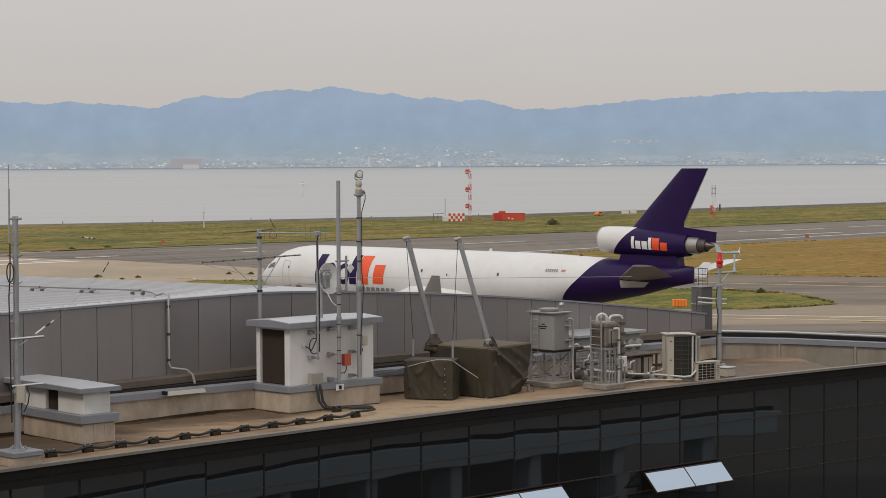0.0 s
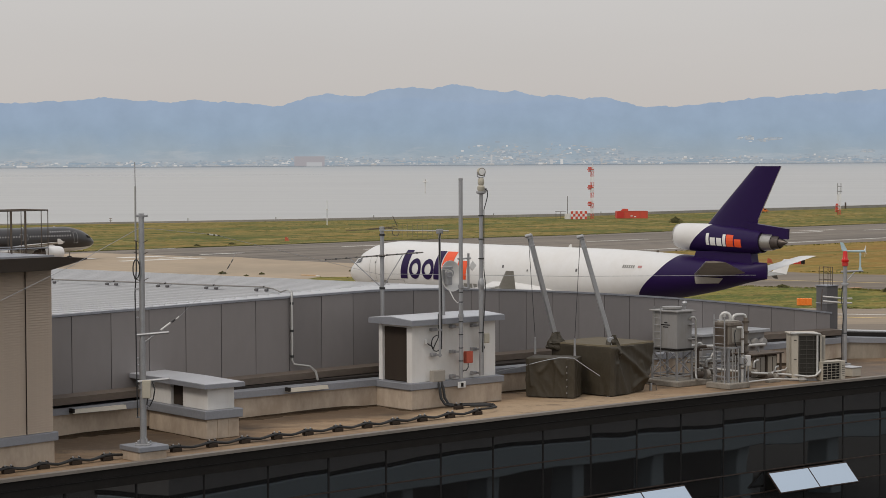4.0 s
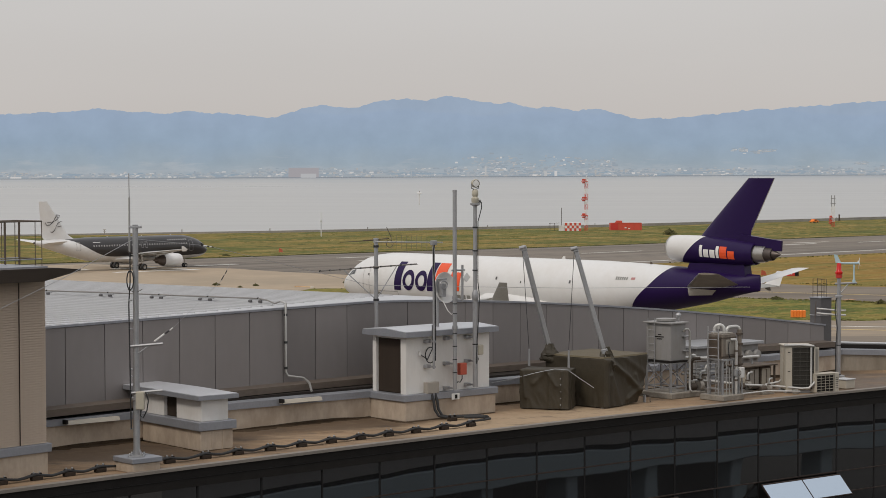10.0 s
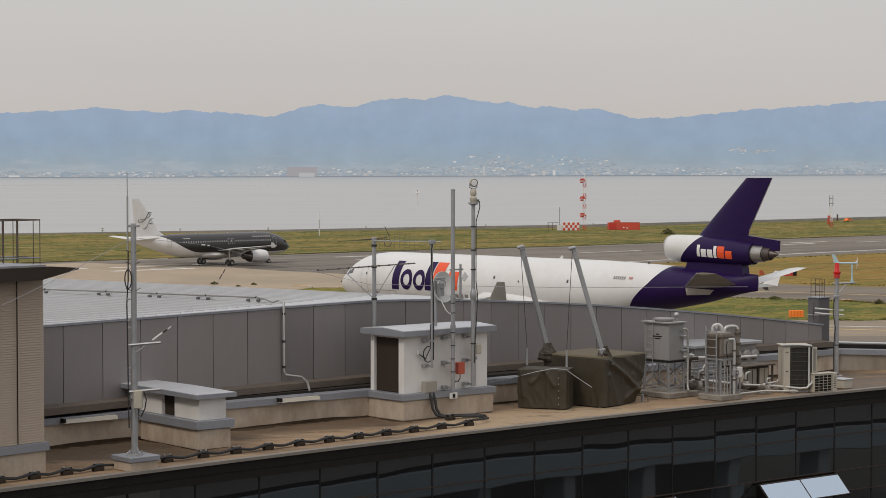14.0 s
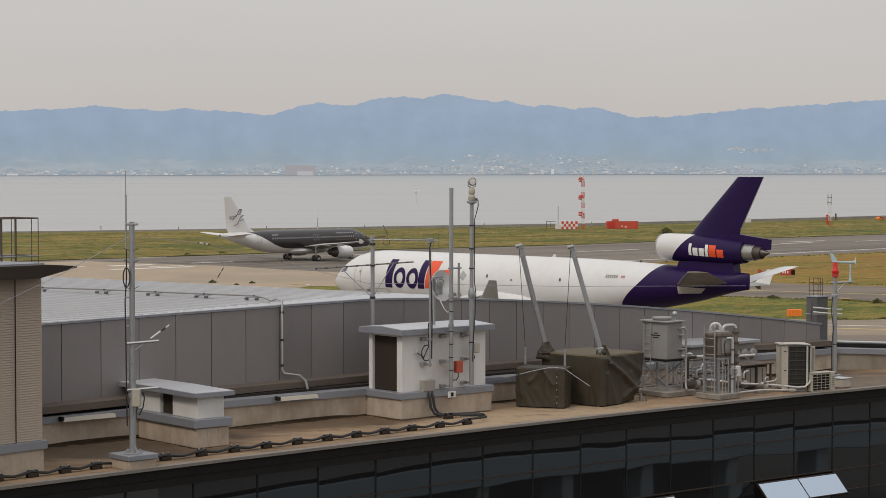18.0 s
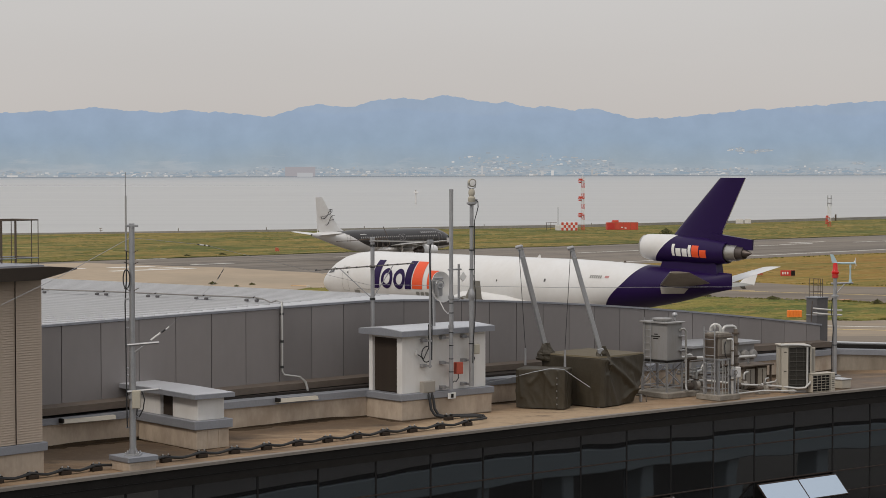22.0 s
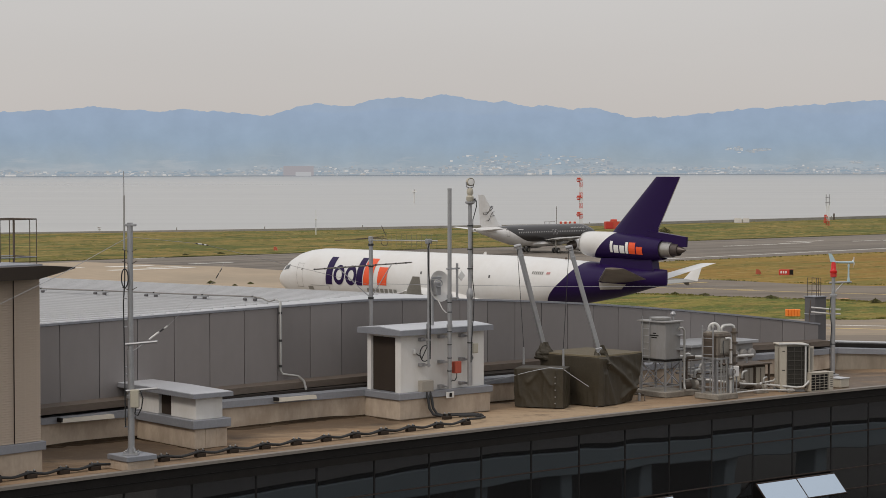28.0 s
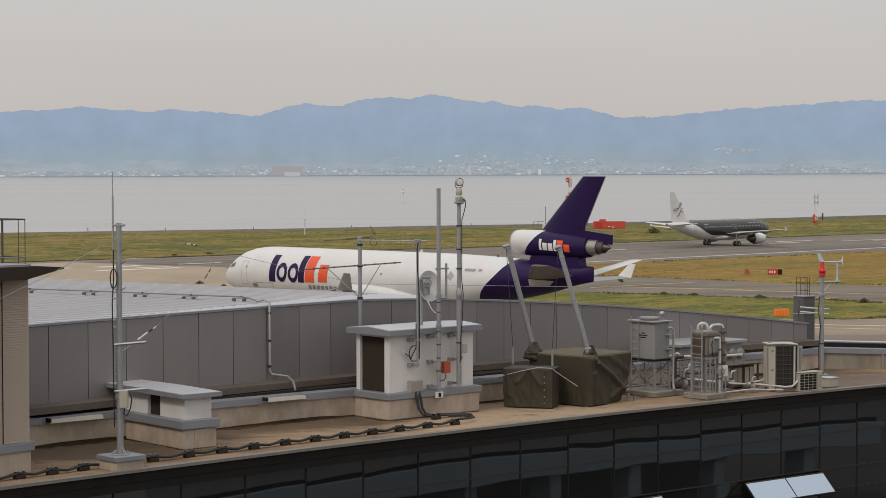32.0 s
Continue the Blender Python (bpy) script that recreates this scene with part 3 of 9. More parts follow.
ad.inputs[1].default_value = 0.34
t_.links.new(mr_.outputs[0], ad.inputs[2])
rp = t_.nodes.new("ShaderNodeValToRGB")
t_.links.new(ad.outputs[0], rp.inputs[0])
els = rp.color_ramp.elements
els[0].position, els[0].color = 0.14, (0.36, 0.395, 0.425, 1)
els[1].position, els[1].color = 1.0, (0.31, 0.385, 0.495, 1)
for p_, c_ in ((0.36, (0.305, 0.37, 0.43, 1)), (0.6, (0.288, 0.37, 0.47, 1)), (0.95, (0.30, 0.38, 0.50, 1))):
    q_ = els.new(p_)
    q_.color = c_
# soft mottling that paints in the shading of spurs and gullies under haze
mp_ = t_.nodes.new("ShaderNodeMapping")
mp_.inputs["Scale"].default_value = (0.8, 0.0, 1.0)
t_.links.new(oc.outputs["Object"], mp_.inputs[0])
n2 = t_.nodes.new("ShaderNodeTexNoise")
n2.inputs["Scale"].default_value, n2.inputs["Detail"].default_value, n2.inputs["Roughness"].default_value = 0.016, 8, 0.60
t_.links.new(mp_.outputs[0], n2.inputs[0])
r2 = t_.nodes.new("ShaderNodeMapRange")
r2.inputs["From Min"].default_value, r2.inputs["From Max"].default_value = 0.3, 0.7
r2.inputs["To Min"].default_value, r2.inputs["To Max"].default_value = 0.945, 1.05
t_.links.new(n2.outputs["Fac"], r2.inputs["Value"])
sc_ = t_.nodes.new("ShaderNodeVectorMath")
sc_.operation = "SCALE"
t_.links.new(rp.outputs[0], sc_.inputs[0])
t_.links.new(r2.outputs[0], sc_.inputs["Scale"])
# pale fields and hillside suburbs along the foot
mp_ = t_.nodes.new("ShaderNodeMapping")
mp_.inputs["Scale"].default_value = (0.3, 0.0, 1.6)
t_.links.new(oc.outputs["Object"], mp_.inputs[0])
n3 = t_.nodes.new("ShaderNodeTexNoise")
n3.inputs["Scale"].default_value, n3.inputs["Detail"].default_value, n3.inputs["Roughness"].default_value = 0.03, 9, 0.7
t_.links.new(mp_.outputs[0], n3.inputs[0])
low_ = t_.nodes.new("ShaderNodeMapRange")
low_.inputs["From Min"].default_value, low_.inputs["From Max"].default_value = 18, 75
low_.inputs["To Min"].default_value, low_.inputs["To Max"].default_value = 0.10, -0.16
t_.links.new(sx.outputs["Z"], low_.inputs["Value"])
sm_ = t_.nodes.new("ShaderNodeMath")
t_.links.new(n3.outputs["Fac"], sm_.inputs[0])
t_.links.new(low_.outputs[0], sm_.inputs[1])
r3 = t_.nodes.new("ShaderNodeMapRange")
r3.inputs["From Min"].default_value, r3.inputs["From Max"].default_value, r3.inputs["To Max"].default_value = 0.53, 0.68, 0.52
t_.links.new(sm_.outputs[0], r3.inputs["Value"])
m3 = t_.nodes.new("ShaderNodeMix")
m3.data_type = "RGBA"
t_.links.new(r3.outputs[0], m3.inputs["Factor"])
t_.links.new(sc_.outputs[0], m3.inputs[6])
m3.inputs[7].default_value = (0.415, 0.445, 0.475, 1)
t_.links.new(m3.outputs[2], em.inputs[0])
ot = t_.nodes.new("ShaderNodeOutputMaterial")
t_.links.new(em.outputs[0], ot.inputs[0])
solid("mountain_backdrop", g, mt, "haze-tinted blue mountain range across the bay", "mountains", "structure")


# ---- the towns along the far shore ----
def shore_z(x):
    return 3.4 + 0.0031 * max(-1300, min(1300, x))


g = Geo()
rnd = random.Random(11)
# bearings, density and how far the houses climb the slope
DENSE = ((-0.30, -0.21, 0.9, 12), (-0.21, -0.14, 1.0, 9), (-0.14, -0.09, 1.1, 10), (-0.09, -0.04, 1.0, 16), (-0.04, 0.0, 1.0, 14), (0.0, 0.045, 1.3, 34), (0.045, 0.085, 1.3, 30), (0.085, 0.15, 0.9, 13), (0.15, 0.20, 0.9, 14), (0.20, 0.34, 0.7, 14))
for u0, u1, dn, climb in DENSE:
    for i in range(int(dn * (u1 - u0) * 17000)):
        u = rnd.uniform(u0, u1)
        d = rnd.random() ** 1.7
        y = 4500 + 160 * d
        # the houses gather in quarters, with woods between them
        if noise.noise((u * 60, d * 2.2, 11)) + 0.4 * noise.noise((u * 210, d * 6, 4)) < rnd.uniform(-0.30, 0.12):
            continue
        up = d * climb * rnd.uniform(0.8, 1.6)
        h = rnd.choice((0.9, 1.1, 1.4, 1.8, 2.4, 3.4)) * rnd.uniform(0.8, 1.3)
        w = rnd.uniform(2.5, 8) if rnd.random() < 0.88 else rnd.uniform(7, 18)
        z0 = shore_z(u * y) - 1 + up
        g.box((u * y, y, z0 + h / 2), (w, 4, h))
# long sheds and tanks along the quay
for i in range(190):
    u = rnd.uniform(-0.25, -0.02) if i < 75 else rnd.uniform(-0.02, 0.28)
    if noise.noise((u * 45, 3, 8)) < -0.12:
        continue
    h, w = rnd.uniform(2.0, 4.6), rnd.uniform(9, 34)
    g.box((u * 4494, 4494 + rnd.uniform(0, 6), shore_z(u * 4494) + 1.2 + h / 2), (w, 3, h))
for u, h, w in ((0.0205, 24, 4), (-0.016, 16, 2), (0.065, 24, 1.6), (0.0745, 15, 4), (0.046, 12, 8), (0.05, 11, 6), (0.055, 13, 6), (0.036, 11, 6)):
    g.box((u * 4500, 4500, shore_z(u * 4500) + h / 2), (w, 3, h))
# houses and clearings glow evenly; the bay's haze is mixed into their colours
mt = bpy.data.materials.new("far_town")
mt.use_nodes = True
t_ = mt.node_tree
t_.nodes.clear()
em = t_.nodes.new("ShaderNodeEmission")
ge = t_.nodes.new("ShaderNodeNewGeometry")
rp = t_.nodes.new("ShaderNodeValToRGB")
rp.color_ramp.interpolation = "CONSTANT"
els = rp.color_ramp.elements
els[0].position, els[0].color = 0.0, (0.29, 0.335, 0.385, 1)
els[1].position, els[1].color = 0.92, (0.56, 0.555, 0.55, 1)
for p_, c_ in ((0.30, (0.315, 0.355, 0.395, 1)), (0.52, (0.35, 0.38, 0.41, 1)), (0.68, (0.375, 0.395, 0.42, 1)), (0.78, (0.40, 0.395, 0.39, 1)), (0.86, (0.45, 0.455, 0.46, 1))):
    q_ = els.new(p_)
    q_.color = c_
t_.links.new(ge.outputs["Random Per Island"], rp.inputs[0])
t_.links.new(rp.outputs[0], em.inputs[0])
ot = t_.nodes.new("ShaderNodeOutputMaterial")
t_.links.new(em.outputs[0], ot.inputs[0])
solid("far_town", g, mt, "haze-tinted pale buildings of towns along the far shore", "town", "stuff")
g = Geo()
for i in range(420):
    u = rnd.uniform(-0.27, 0.30)
    if noise.noise((u * 38, 1, 21)) < -0.05:
        continue
    w, h = rnd.uniform(8, 40), rnd.uniform(1.5, 5.0)
    x, y = u * 4600, 4600 + rnd.uniform(-60, 50)
    z0 = shore_z(x) + rnd.uniform(0, 10)
    n_ = 12
    g.rings([[(x + w * (k / n_ - 0.5), y, z0), (x + w * (k / n_ - 0.5), y, z0 + h * math.sin(math.pi * (k + 0.4) / (n_ + 0.8)) * (0.7 + 0.5 * noise.noise((x + k, 2, 2))))] for k in range(n_ + 1)], False, False, False)
# self-lit woods, with haze painted into the blue-green
solid("far_woods", g, glow("far_woods", (0.268, 0.335, 0.40)), "haze-tinted blue-green woods between the far towns", "woods", "stuff")
# quay line and the large hall, with a low pale shed before it, all self-lit in haze colours
solid("far_shed", Geo().box((-0.0665 * 4480, 4478, shore_z(-300) + 5), (34, 6, 9), None, 0.3), glow("far_shed", (0.43, 0.435, 0.45)), "low haze-tinted pale shed on the far shore", "building", "", False)
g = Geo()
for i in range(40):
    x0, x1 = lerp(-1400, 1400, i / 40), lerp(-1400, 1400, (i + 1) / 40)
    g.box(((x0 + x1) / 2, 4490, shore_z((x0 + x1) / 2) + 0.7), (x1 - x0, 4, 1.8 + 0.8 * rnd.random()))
solid("far_quay", g, glow("far_quay", (0.235, 0.26, 0.285)), "dark haze-tinted waterline of the far shore", "shore", "stuff")
solid("far_hall", Geo().box((-0.0689 * 4485, 4485, shore_z(-300) + 12), (66, 10, 21), None, 0.5), glow("far_hall", (0.345, 0.33, 0.35)), "large haze-tinted reddish-grey hall on the far shore", "building", "", False)
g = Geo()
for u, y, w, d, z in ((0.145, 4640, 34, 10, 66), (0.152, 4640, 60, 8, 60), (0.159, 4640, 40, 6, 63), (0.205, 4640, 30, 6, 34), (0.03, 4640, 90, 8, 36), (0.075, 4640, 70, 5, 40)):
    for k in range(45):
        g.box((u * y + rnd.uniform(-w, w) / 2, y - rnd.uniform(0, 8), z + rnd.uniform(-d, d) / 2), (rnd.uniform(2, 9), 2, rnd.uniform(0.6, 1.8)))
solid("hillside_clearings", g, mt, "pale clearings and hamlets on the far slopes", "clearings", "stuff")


# ---- the building in front: deck, glass front, parapet, curved wall and roof ----
DECK = 12.0
M["edge_trim"] = material("edge_trim", (0.21, 0.185, 0.16), 0.6, 0.1, var=0.12, scale=2, spec=0.3)


def edge_y(x):
    return 48.1 + 0.8976 * x - 0.0057 * x * x


def kerb_y(x):
    return 53.4 + 0.834 * x - 0.0009 * x * x


def wall_y(x):
    return 55.34 + 0.8785 * x - 0.0121 * x * x


def wall_top(x):
    """The curved wall's upper edge, level at first and then falling."""
    if x < -2:
        return lerp(14.68, 14.86, min(1, max(0, (x + 14) / 12)))
    t = (x + 2) / 14
    return 14.86 - 1.42 * t ** 1.45


def curve(fn, x0, x1, n, off=0.0):
    out = []
    for i in range(n + 1):
        x = lerp(x0, x1, i / n)
        d = (fn(x + 0.01) - fn(x - 0.01)) / 0.02
        k = 1 / math.hypot(1, d)
        out.append((x - d * k * off, fn(x) + k * off))
    return out


X0, X1 = -16.0, 15.3
# deck slab
a = curve(edge_y, X0, X1, 40)
b = curve(kerb_y, X0 - 4, X1 - 0.4, 40, 0.35)
g = Geo()
g.sweep(a, b, DECK - 0.35, DECK)
solid("roof_deck", g, M["deck"], "stained sandy brown concrete roof deck", "roof deck", "structure")
# metal edge of the deck
g = Geo()
g.sweep(curve(edge_y, X0, 24, 60, -0.10), curve(edge_y, X0, 24, 60, 0.10), DECK - 0.03, DECK + 0.035)
solid("deck_edge_trim", g, M["edge_trim"], "grey metal drip edge along the roof deck", "trim", "structure")
g = Geo()
g.sweep(curve(edge_y, X0, 24, 60, -0.04), curve(edge_y, X0, 24, 60, 0.3), DECK - 0.42, DECK - 0.03)
solid("fascia", g, M["dark"], "black metal fascia above the glass front", "fascia", "structure")
# parapet at the back of the deck, with its coping
g = Geo()
g.sweep(curve(kerb_y, X0 - 4, 12.45, 50), curve(kerb_y, X0 - 4, 12.45, 50, 0.3), DECK, DECK + 0.52)
solid("parapet", g, M["kerb"], "cream rendered parapet with weather stains", "parapet", "structure")
g = Geo()
g.sweep(curve(kerb_y, X0 - 4, 12.45, 50, -0.06), curve(kerb_y, X0 - 4, 12.45, 50, 0.40), DECK + 0.52, DECK + 0.68)
solid("parapet_coping", g, M["coping"], "blue-grey metal coping on the parapet", "coping", "structure")
noise.seed_set(9)
# dark brown for the uneven strips along the wall feet
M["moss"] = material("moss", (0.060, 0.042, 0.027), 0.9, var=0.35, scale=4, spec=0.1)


def foot_strip(pts, wide, seed):
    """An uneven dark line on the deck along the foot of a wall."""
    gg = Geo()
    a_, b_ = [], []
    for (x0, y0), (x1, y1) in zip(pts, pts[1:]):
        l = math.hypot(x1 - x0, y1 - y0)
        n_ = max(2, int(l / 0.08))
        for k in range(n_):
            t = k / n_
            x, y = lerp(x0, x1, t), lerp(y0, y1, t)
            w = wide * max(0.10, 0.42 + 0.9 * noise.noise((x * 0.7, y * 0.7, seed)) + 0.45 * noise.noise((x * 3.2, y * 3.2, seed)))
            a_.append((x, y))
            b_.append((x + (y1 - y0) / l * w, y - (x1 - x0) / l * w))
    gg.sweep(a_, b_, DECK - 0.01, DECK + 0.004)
    return solid("foot_strip", gg, M["moss"], "uneven dark strip along the foot of a wall", "moss", "stuff")


foot_strip(curve(kerb_y, X0 - 2, 12.4, 60, 0.0), 0.42, 1)
# an uneven dark band rises a hand's width up the parapet
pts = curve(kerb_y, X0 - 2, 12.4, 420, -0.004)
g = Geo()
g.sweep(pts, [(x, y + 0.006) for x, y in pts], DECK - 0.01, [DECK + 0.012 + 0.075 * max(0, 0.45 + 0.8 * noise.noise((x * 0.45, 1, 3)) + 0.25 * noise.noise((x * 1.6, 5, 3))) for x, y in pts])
solid("foot_band", g, M["moss"], "uneven dark band up the parapet's foot", "moss", "stuff")
# gutter strip and ledge under the wall
g = Geo()
g.sweep(curve(kerb_y, X0 - 4, 13.2, 50, 0.40), curve(wall_y, X0 - 2, 12.45, 50, 0.1), DECK + 0.3, DECK + 0.74)
solid("gutter", g, M["gutter"], "dark gutter behind the parapet", "gutter", "structure")
g = Geo()
g.sweep(curve(wall_y, X0 - 2, 12.0, 60, -0.62), curve(wall_y, X0 - 2, 12.0, 60, 0.05), [DECK + 0.76] * 61, [DECK + 0.92] * 61)
solid("wall_ledge", g, M["ledge"], "brown metal ledge at the foot of the panel wall", "ledge", "structure")
# wall core
pts = curve(wall_y, X0 - 2, 12.0, 60, 0.05)
ptb = curve(wall_y, X0 - 2, 12.0, 60, 0.35)
g = Geo()
g.sweep(pts, ptb, DECK + 0.5, [wall_top(p[0]) - 0.05 for p in pts])
wall_core = solid("wall_curved", g, M["gutter"], "curved wall clad in dark grey metal panels", "wall", "structure")
# panels, a little narrower towards the wall's end
xs = [-8.73]
while xs[-1] < 12.0:
    x = xs[-1]
    xs.append(min(12.0, x + lerp(1.142, 0.90, (x + 9) / 21) / math.hypot(1, (wall_y(x + 0.1) - wall_y(x)) / 0.1)))
if xs[-1] - xs[-2] < 0.3:
    xs.pop(-2)
while xs[0] > X0 - 2:
    x = xs[0]
    xs.insert(0, x - 1.14 / math.hypot(1, (wall_y(x) - wall_y(x - 0.1)) / 0.1))
for xa, xb in zip(xs, xs[1:]):
    g = Geo()
    e = 0.009 * (xb - xa)
    pa = curve(wall_y, xa + e, xb - e, 3, 0.0)
    pb = curve(wall_y, xa + e, xb - e, 3, 0.045)
    g.sweep(pa, pb, DECK + 0.92, [wall_top(p[0]) - 0.06 for p in pa])
    part("panel", g, M["panel"], wall_core)
g = Geo()
pts = curve(wall_y, X0 - 2, 12.05, 60, -0.025)
ptb = curve(wall_y, X0 - 2, 12.05, 60, 0.12)
g.sweep(pts, ptb, [wall_top(p[0]) - 0.05 for p in pts], [wall_top(p[0]) + 0.004 for p in pts])
solid("wall_cap", g, M["coping"], "grey metal cap along the curved wall", "trim", "structure")
# roof behind the wall: level to its ridge, then falling
ROOF_A, ROOF_B = (-22.0, 72.5), (0.4, 55.9)
n = 40
nearr, midr, farr = [], [], []
for i in range(n + 1):
    x = lerp(X0 - 2, 11.9, i / n)
    p = (x, wall_y(x) + 0.15, wall_top(x) - 0.02)
    t = max(0.0, min(1.0, (x - X0 + 2) / 18.0))
    q = (lerp(ROOF_A[0], ROOF_B[0], t), lerp(ROOF_A[1], ROOF_B[1], t), 14.80) if x < 0 else (x, wall_y(x) + 0.4, wall_top(x) - 0.04)
    nearr.append(p)
    midr.append(q)
    farr.append((q[0] + 2, q[1] + 14, q[2] - 4.5))
g = Geo()
g.rings([nearr, midr, farr], False, False, False)
solid("metal_roof", g, M["roof_metal"], "pale grey standing-seam metal roof", "roof", "structure")
# glass front
gl = bpy.data.materials.new("dark_glass")
gl.use_nodes = True
b_ = gl.node_tree.nodes["Principled BSDF"]
b_.inputs["Base Color"].default_value = (0.0130, 0.0130, 0.0134, 1)
b_.inputs["Roughness"].default_value = 0.012
b_.inputs["IOR"].default_value = 2.12
M["glass"] = gl
g = Geo()
g.sweep(curve(edge_y, X0, 24, 60, 0.12), curve(edge_y, X0, 24, 60, 0.3), -0.2, DECK - 0.36)
glass_wall = solid("glass_front", g, M["dark"], "dark reflective glass curtain wall below the roof deck", "glass wall", "structure")
# the far side of the building down to the ground
g = Geo()
g.sweep(curve(kerb_y, X0 - 4, X1 - 0.6, 30, 0.42), curve(kerb_y, X0 - 4, X1 - 0.6, 30, 0.6), -0.2, DECK + 0.3)
solid("building_back", g, M["panel"], "grey rear wall of the building", "wall", "structure")

# kerb colour darkened for how the falling parapet faces the light, with heavier stains
M["dark_kerb"] = material("dark_kerb", (0.29, 0.25, 0.20), 0.85, var=0.15, scale=1.5, stain=(0.19, 0.155, 0.115), stain_amt=0.7, stain_scale=1.0, stretch=(1, 1, 0.35))
# past the pier the parapet drops towards the tip of the deck
ra = [(12.45, 63.7), (14.7, 64.0), (17.9, 64.5), (22.0, 65.1)]
rz = [0.0, -0.08, -0.28, -0.55]
off = lambda d: [(x, y + d) for x, y in ra]
solid("parapet_return", Geo().sweep(ra, off(0.3), [DECK - 0.6 + z for z in rz], [DECK + 0.52 + z for z in rz]), M["dark_kerb"], "cream parapet falling towards the roof's tip", "parapet", "structure")
solid("return_coping", Geo().sweep(off(-0.06), off(0.4), [DECK + 0.52 + z for z in rz], [DECK + 0.68 + z for z in rz]), M["coping"], "blue-grey coping on the falling parapet", "coping", "structure")
solid("return_gutter", Geo().sweep(off(0.42), off(0.8), [DECK + 0.2 + z for z in rz], [DECK + 0.80 + z for z in rz]), M["dark"], "black band behind the falling parapet", "trim", "structure")
solid("return_edge", Geo().sweep(off(0.8), off(1.2), [DECK + 0.2 + z for z in rz], [DECK + 0.83 + z for z in rz]), M["roof_metal"], "pale metal edge behind the falling parapet", "trim", "structure")

g = Geo()
for x in (14.35, 16.9):
    z = -0.08 if x < 15 else -0.22
    g.box((x, 63.95 + (x - 14.35) * 0.15, DECK + 0.25 + z), (0.07, 0.10, 0.72), None, 0.01)
solid("joint_cover", g, M["dark_kerb"], "narrow cover strips over the parapet's joints", "trim", "structure")


# ---- things on the roof deck ----
def boxpart(name, c, s, mat, parent, ch=0.01, label=""):
    return part(name, Geo().box(c, s, None, ch), mat, parent, label)


def rod(name, pts, r, mat, parent, label="", n=8):
    return part(name, Geo().tube(pts, r, n), mat, parent, label, True)


def small_bolts(parent, pts, r=0.02, h=0.02):
    me = mesh_of(Geo().lathe([(r, 0), (r, h * 0.7), (r * 0.6, h), (0.001, h)], 6), M["galv"], False, "bolt")
    for p in pts:
        link(me, "bolt", parent, Matrix.Translation(p))


M["louvre_dark"] = material("louvre_dark", (0.040, 0.030, 0.0235), 0.85, spec=0.15, var=0.15)
M["grey_box"] = material("grey_box", (0.30, 0.275, 0.24), 0.55, var=0.06, scale=4)
M["tank_grey"] = material("tank_grey", (0.258, 0.252, 0.250), 0.5, var=0.08, scale=1.5, stain=(0.20, 0.185, 0.16), stain_amt=0.55, stain_scale=1.5, stretch=(1, 1, 0.3))
M["ac_beige"] = material("ac_beige", (0.42, 0.38, 0.315), 0.55, var=0.05, scale=3)
M["rust"] = material("rust", (0.085, 0.064, 0.048), 0.8, var=0.25, scale=5)
M["steel_pipe"] = material("steel_pipe", (0.37, 0.365, 0.35), 0.4, 0.5, var=0.1, scale=5)
M["lag"] = material("lag", (0.50, 0.49, 0.47), 0.4, 0.3, var=0.2, scale=5)
M["cream"] = material("cream", (0.42, 0.385, 0.31), 0.6, var=0.06, scale=3)
M["pale_blue"] = material("pale_blue", (0.40, 0.52, 0.56), 0.5, var=0.06)
red_glass = bpy.data.materials.new("red_lens")
red_glass.use_nodes = True
rb = red_glass.node_tree.nodes["Principled BSDF"]
rb.inputs["Base Color"].default_value = (0.55, 0.012, 0.008, 1)
rb.inputs["Roughness"].default_value = 0.15
M["red_lens"] = red_glass


# coping grey lightened to paint in the sky that flat tops reflect
M["roof_sheet"] = material("roof_sheet", (0.50, 0.505, 0.53), 0.4, 0.3, var=0.10, scale=2)


M["alarm_red"] = material("alarm_red", (0.40, 0.075, 0.042), 0.55, var=0.15, scale=6)


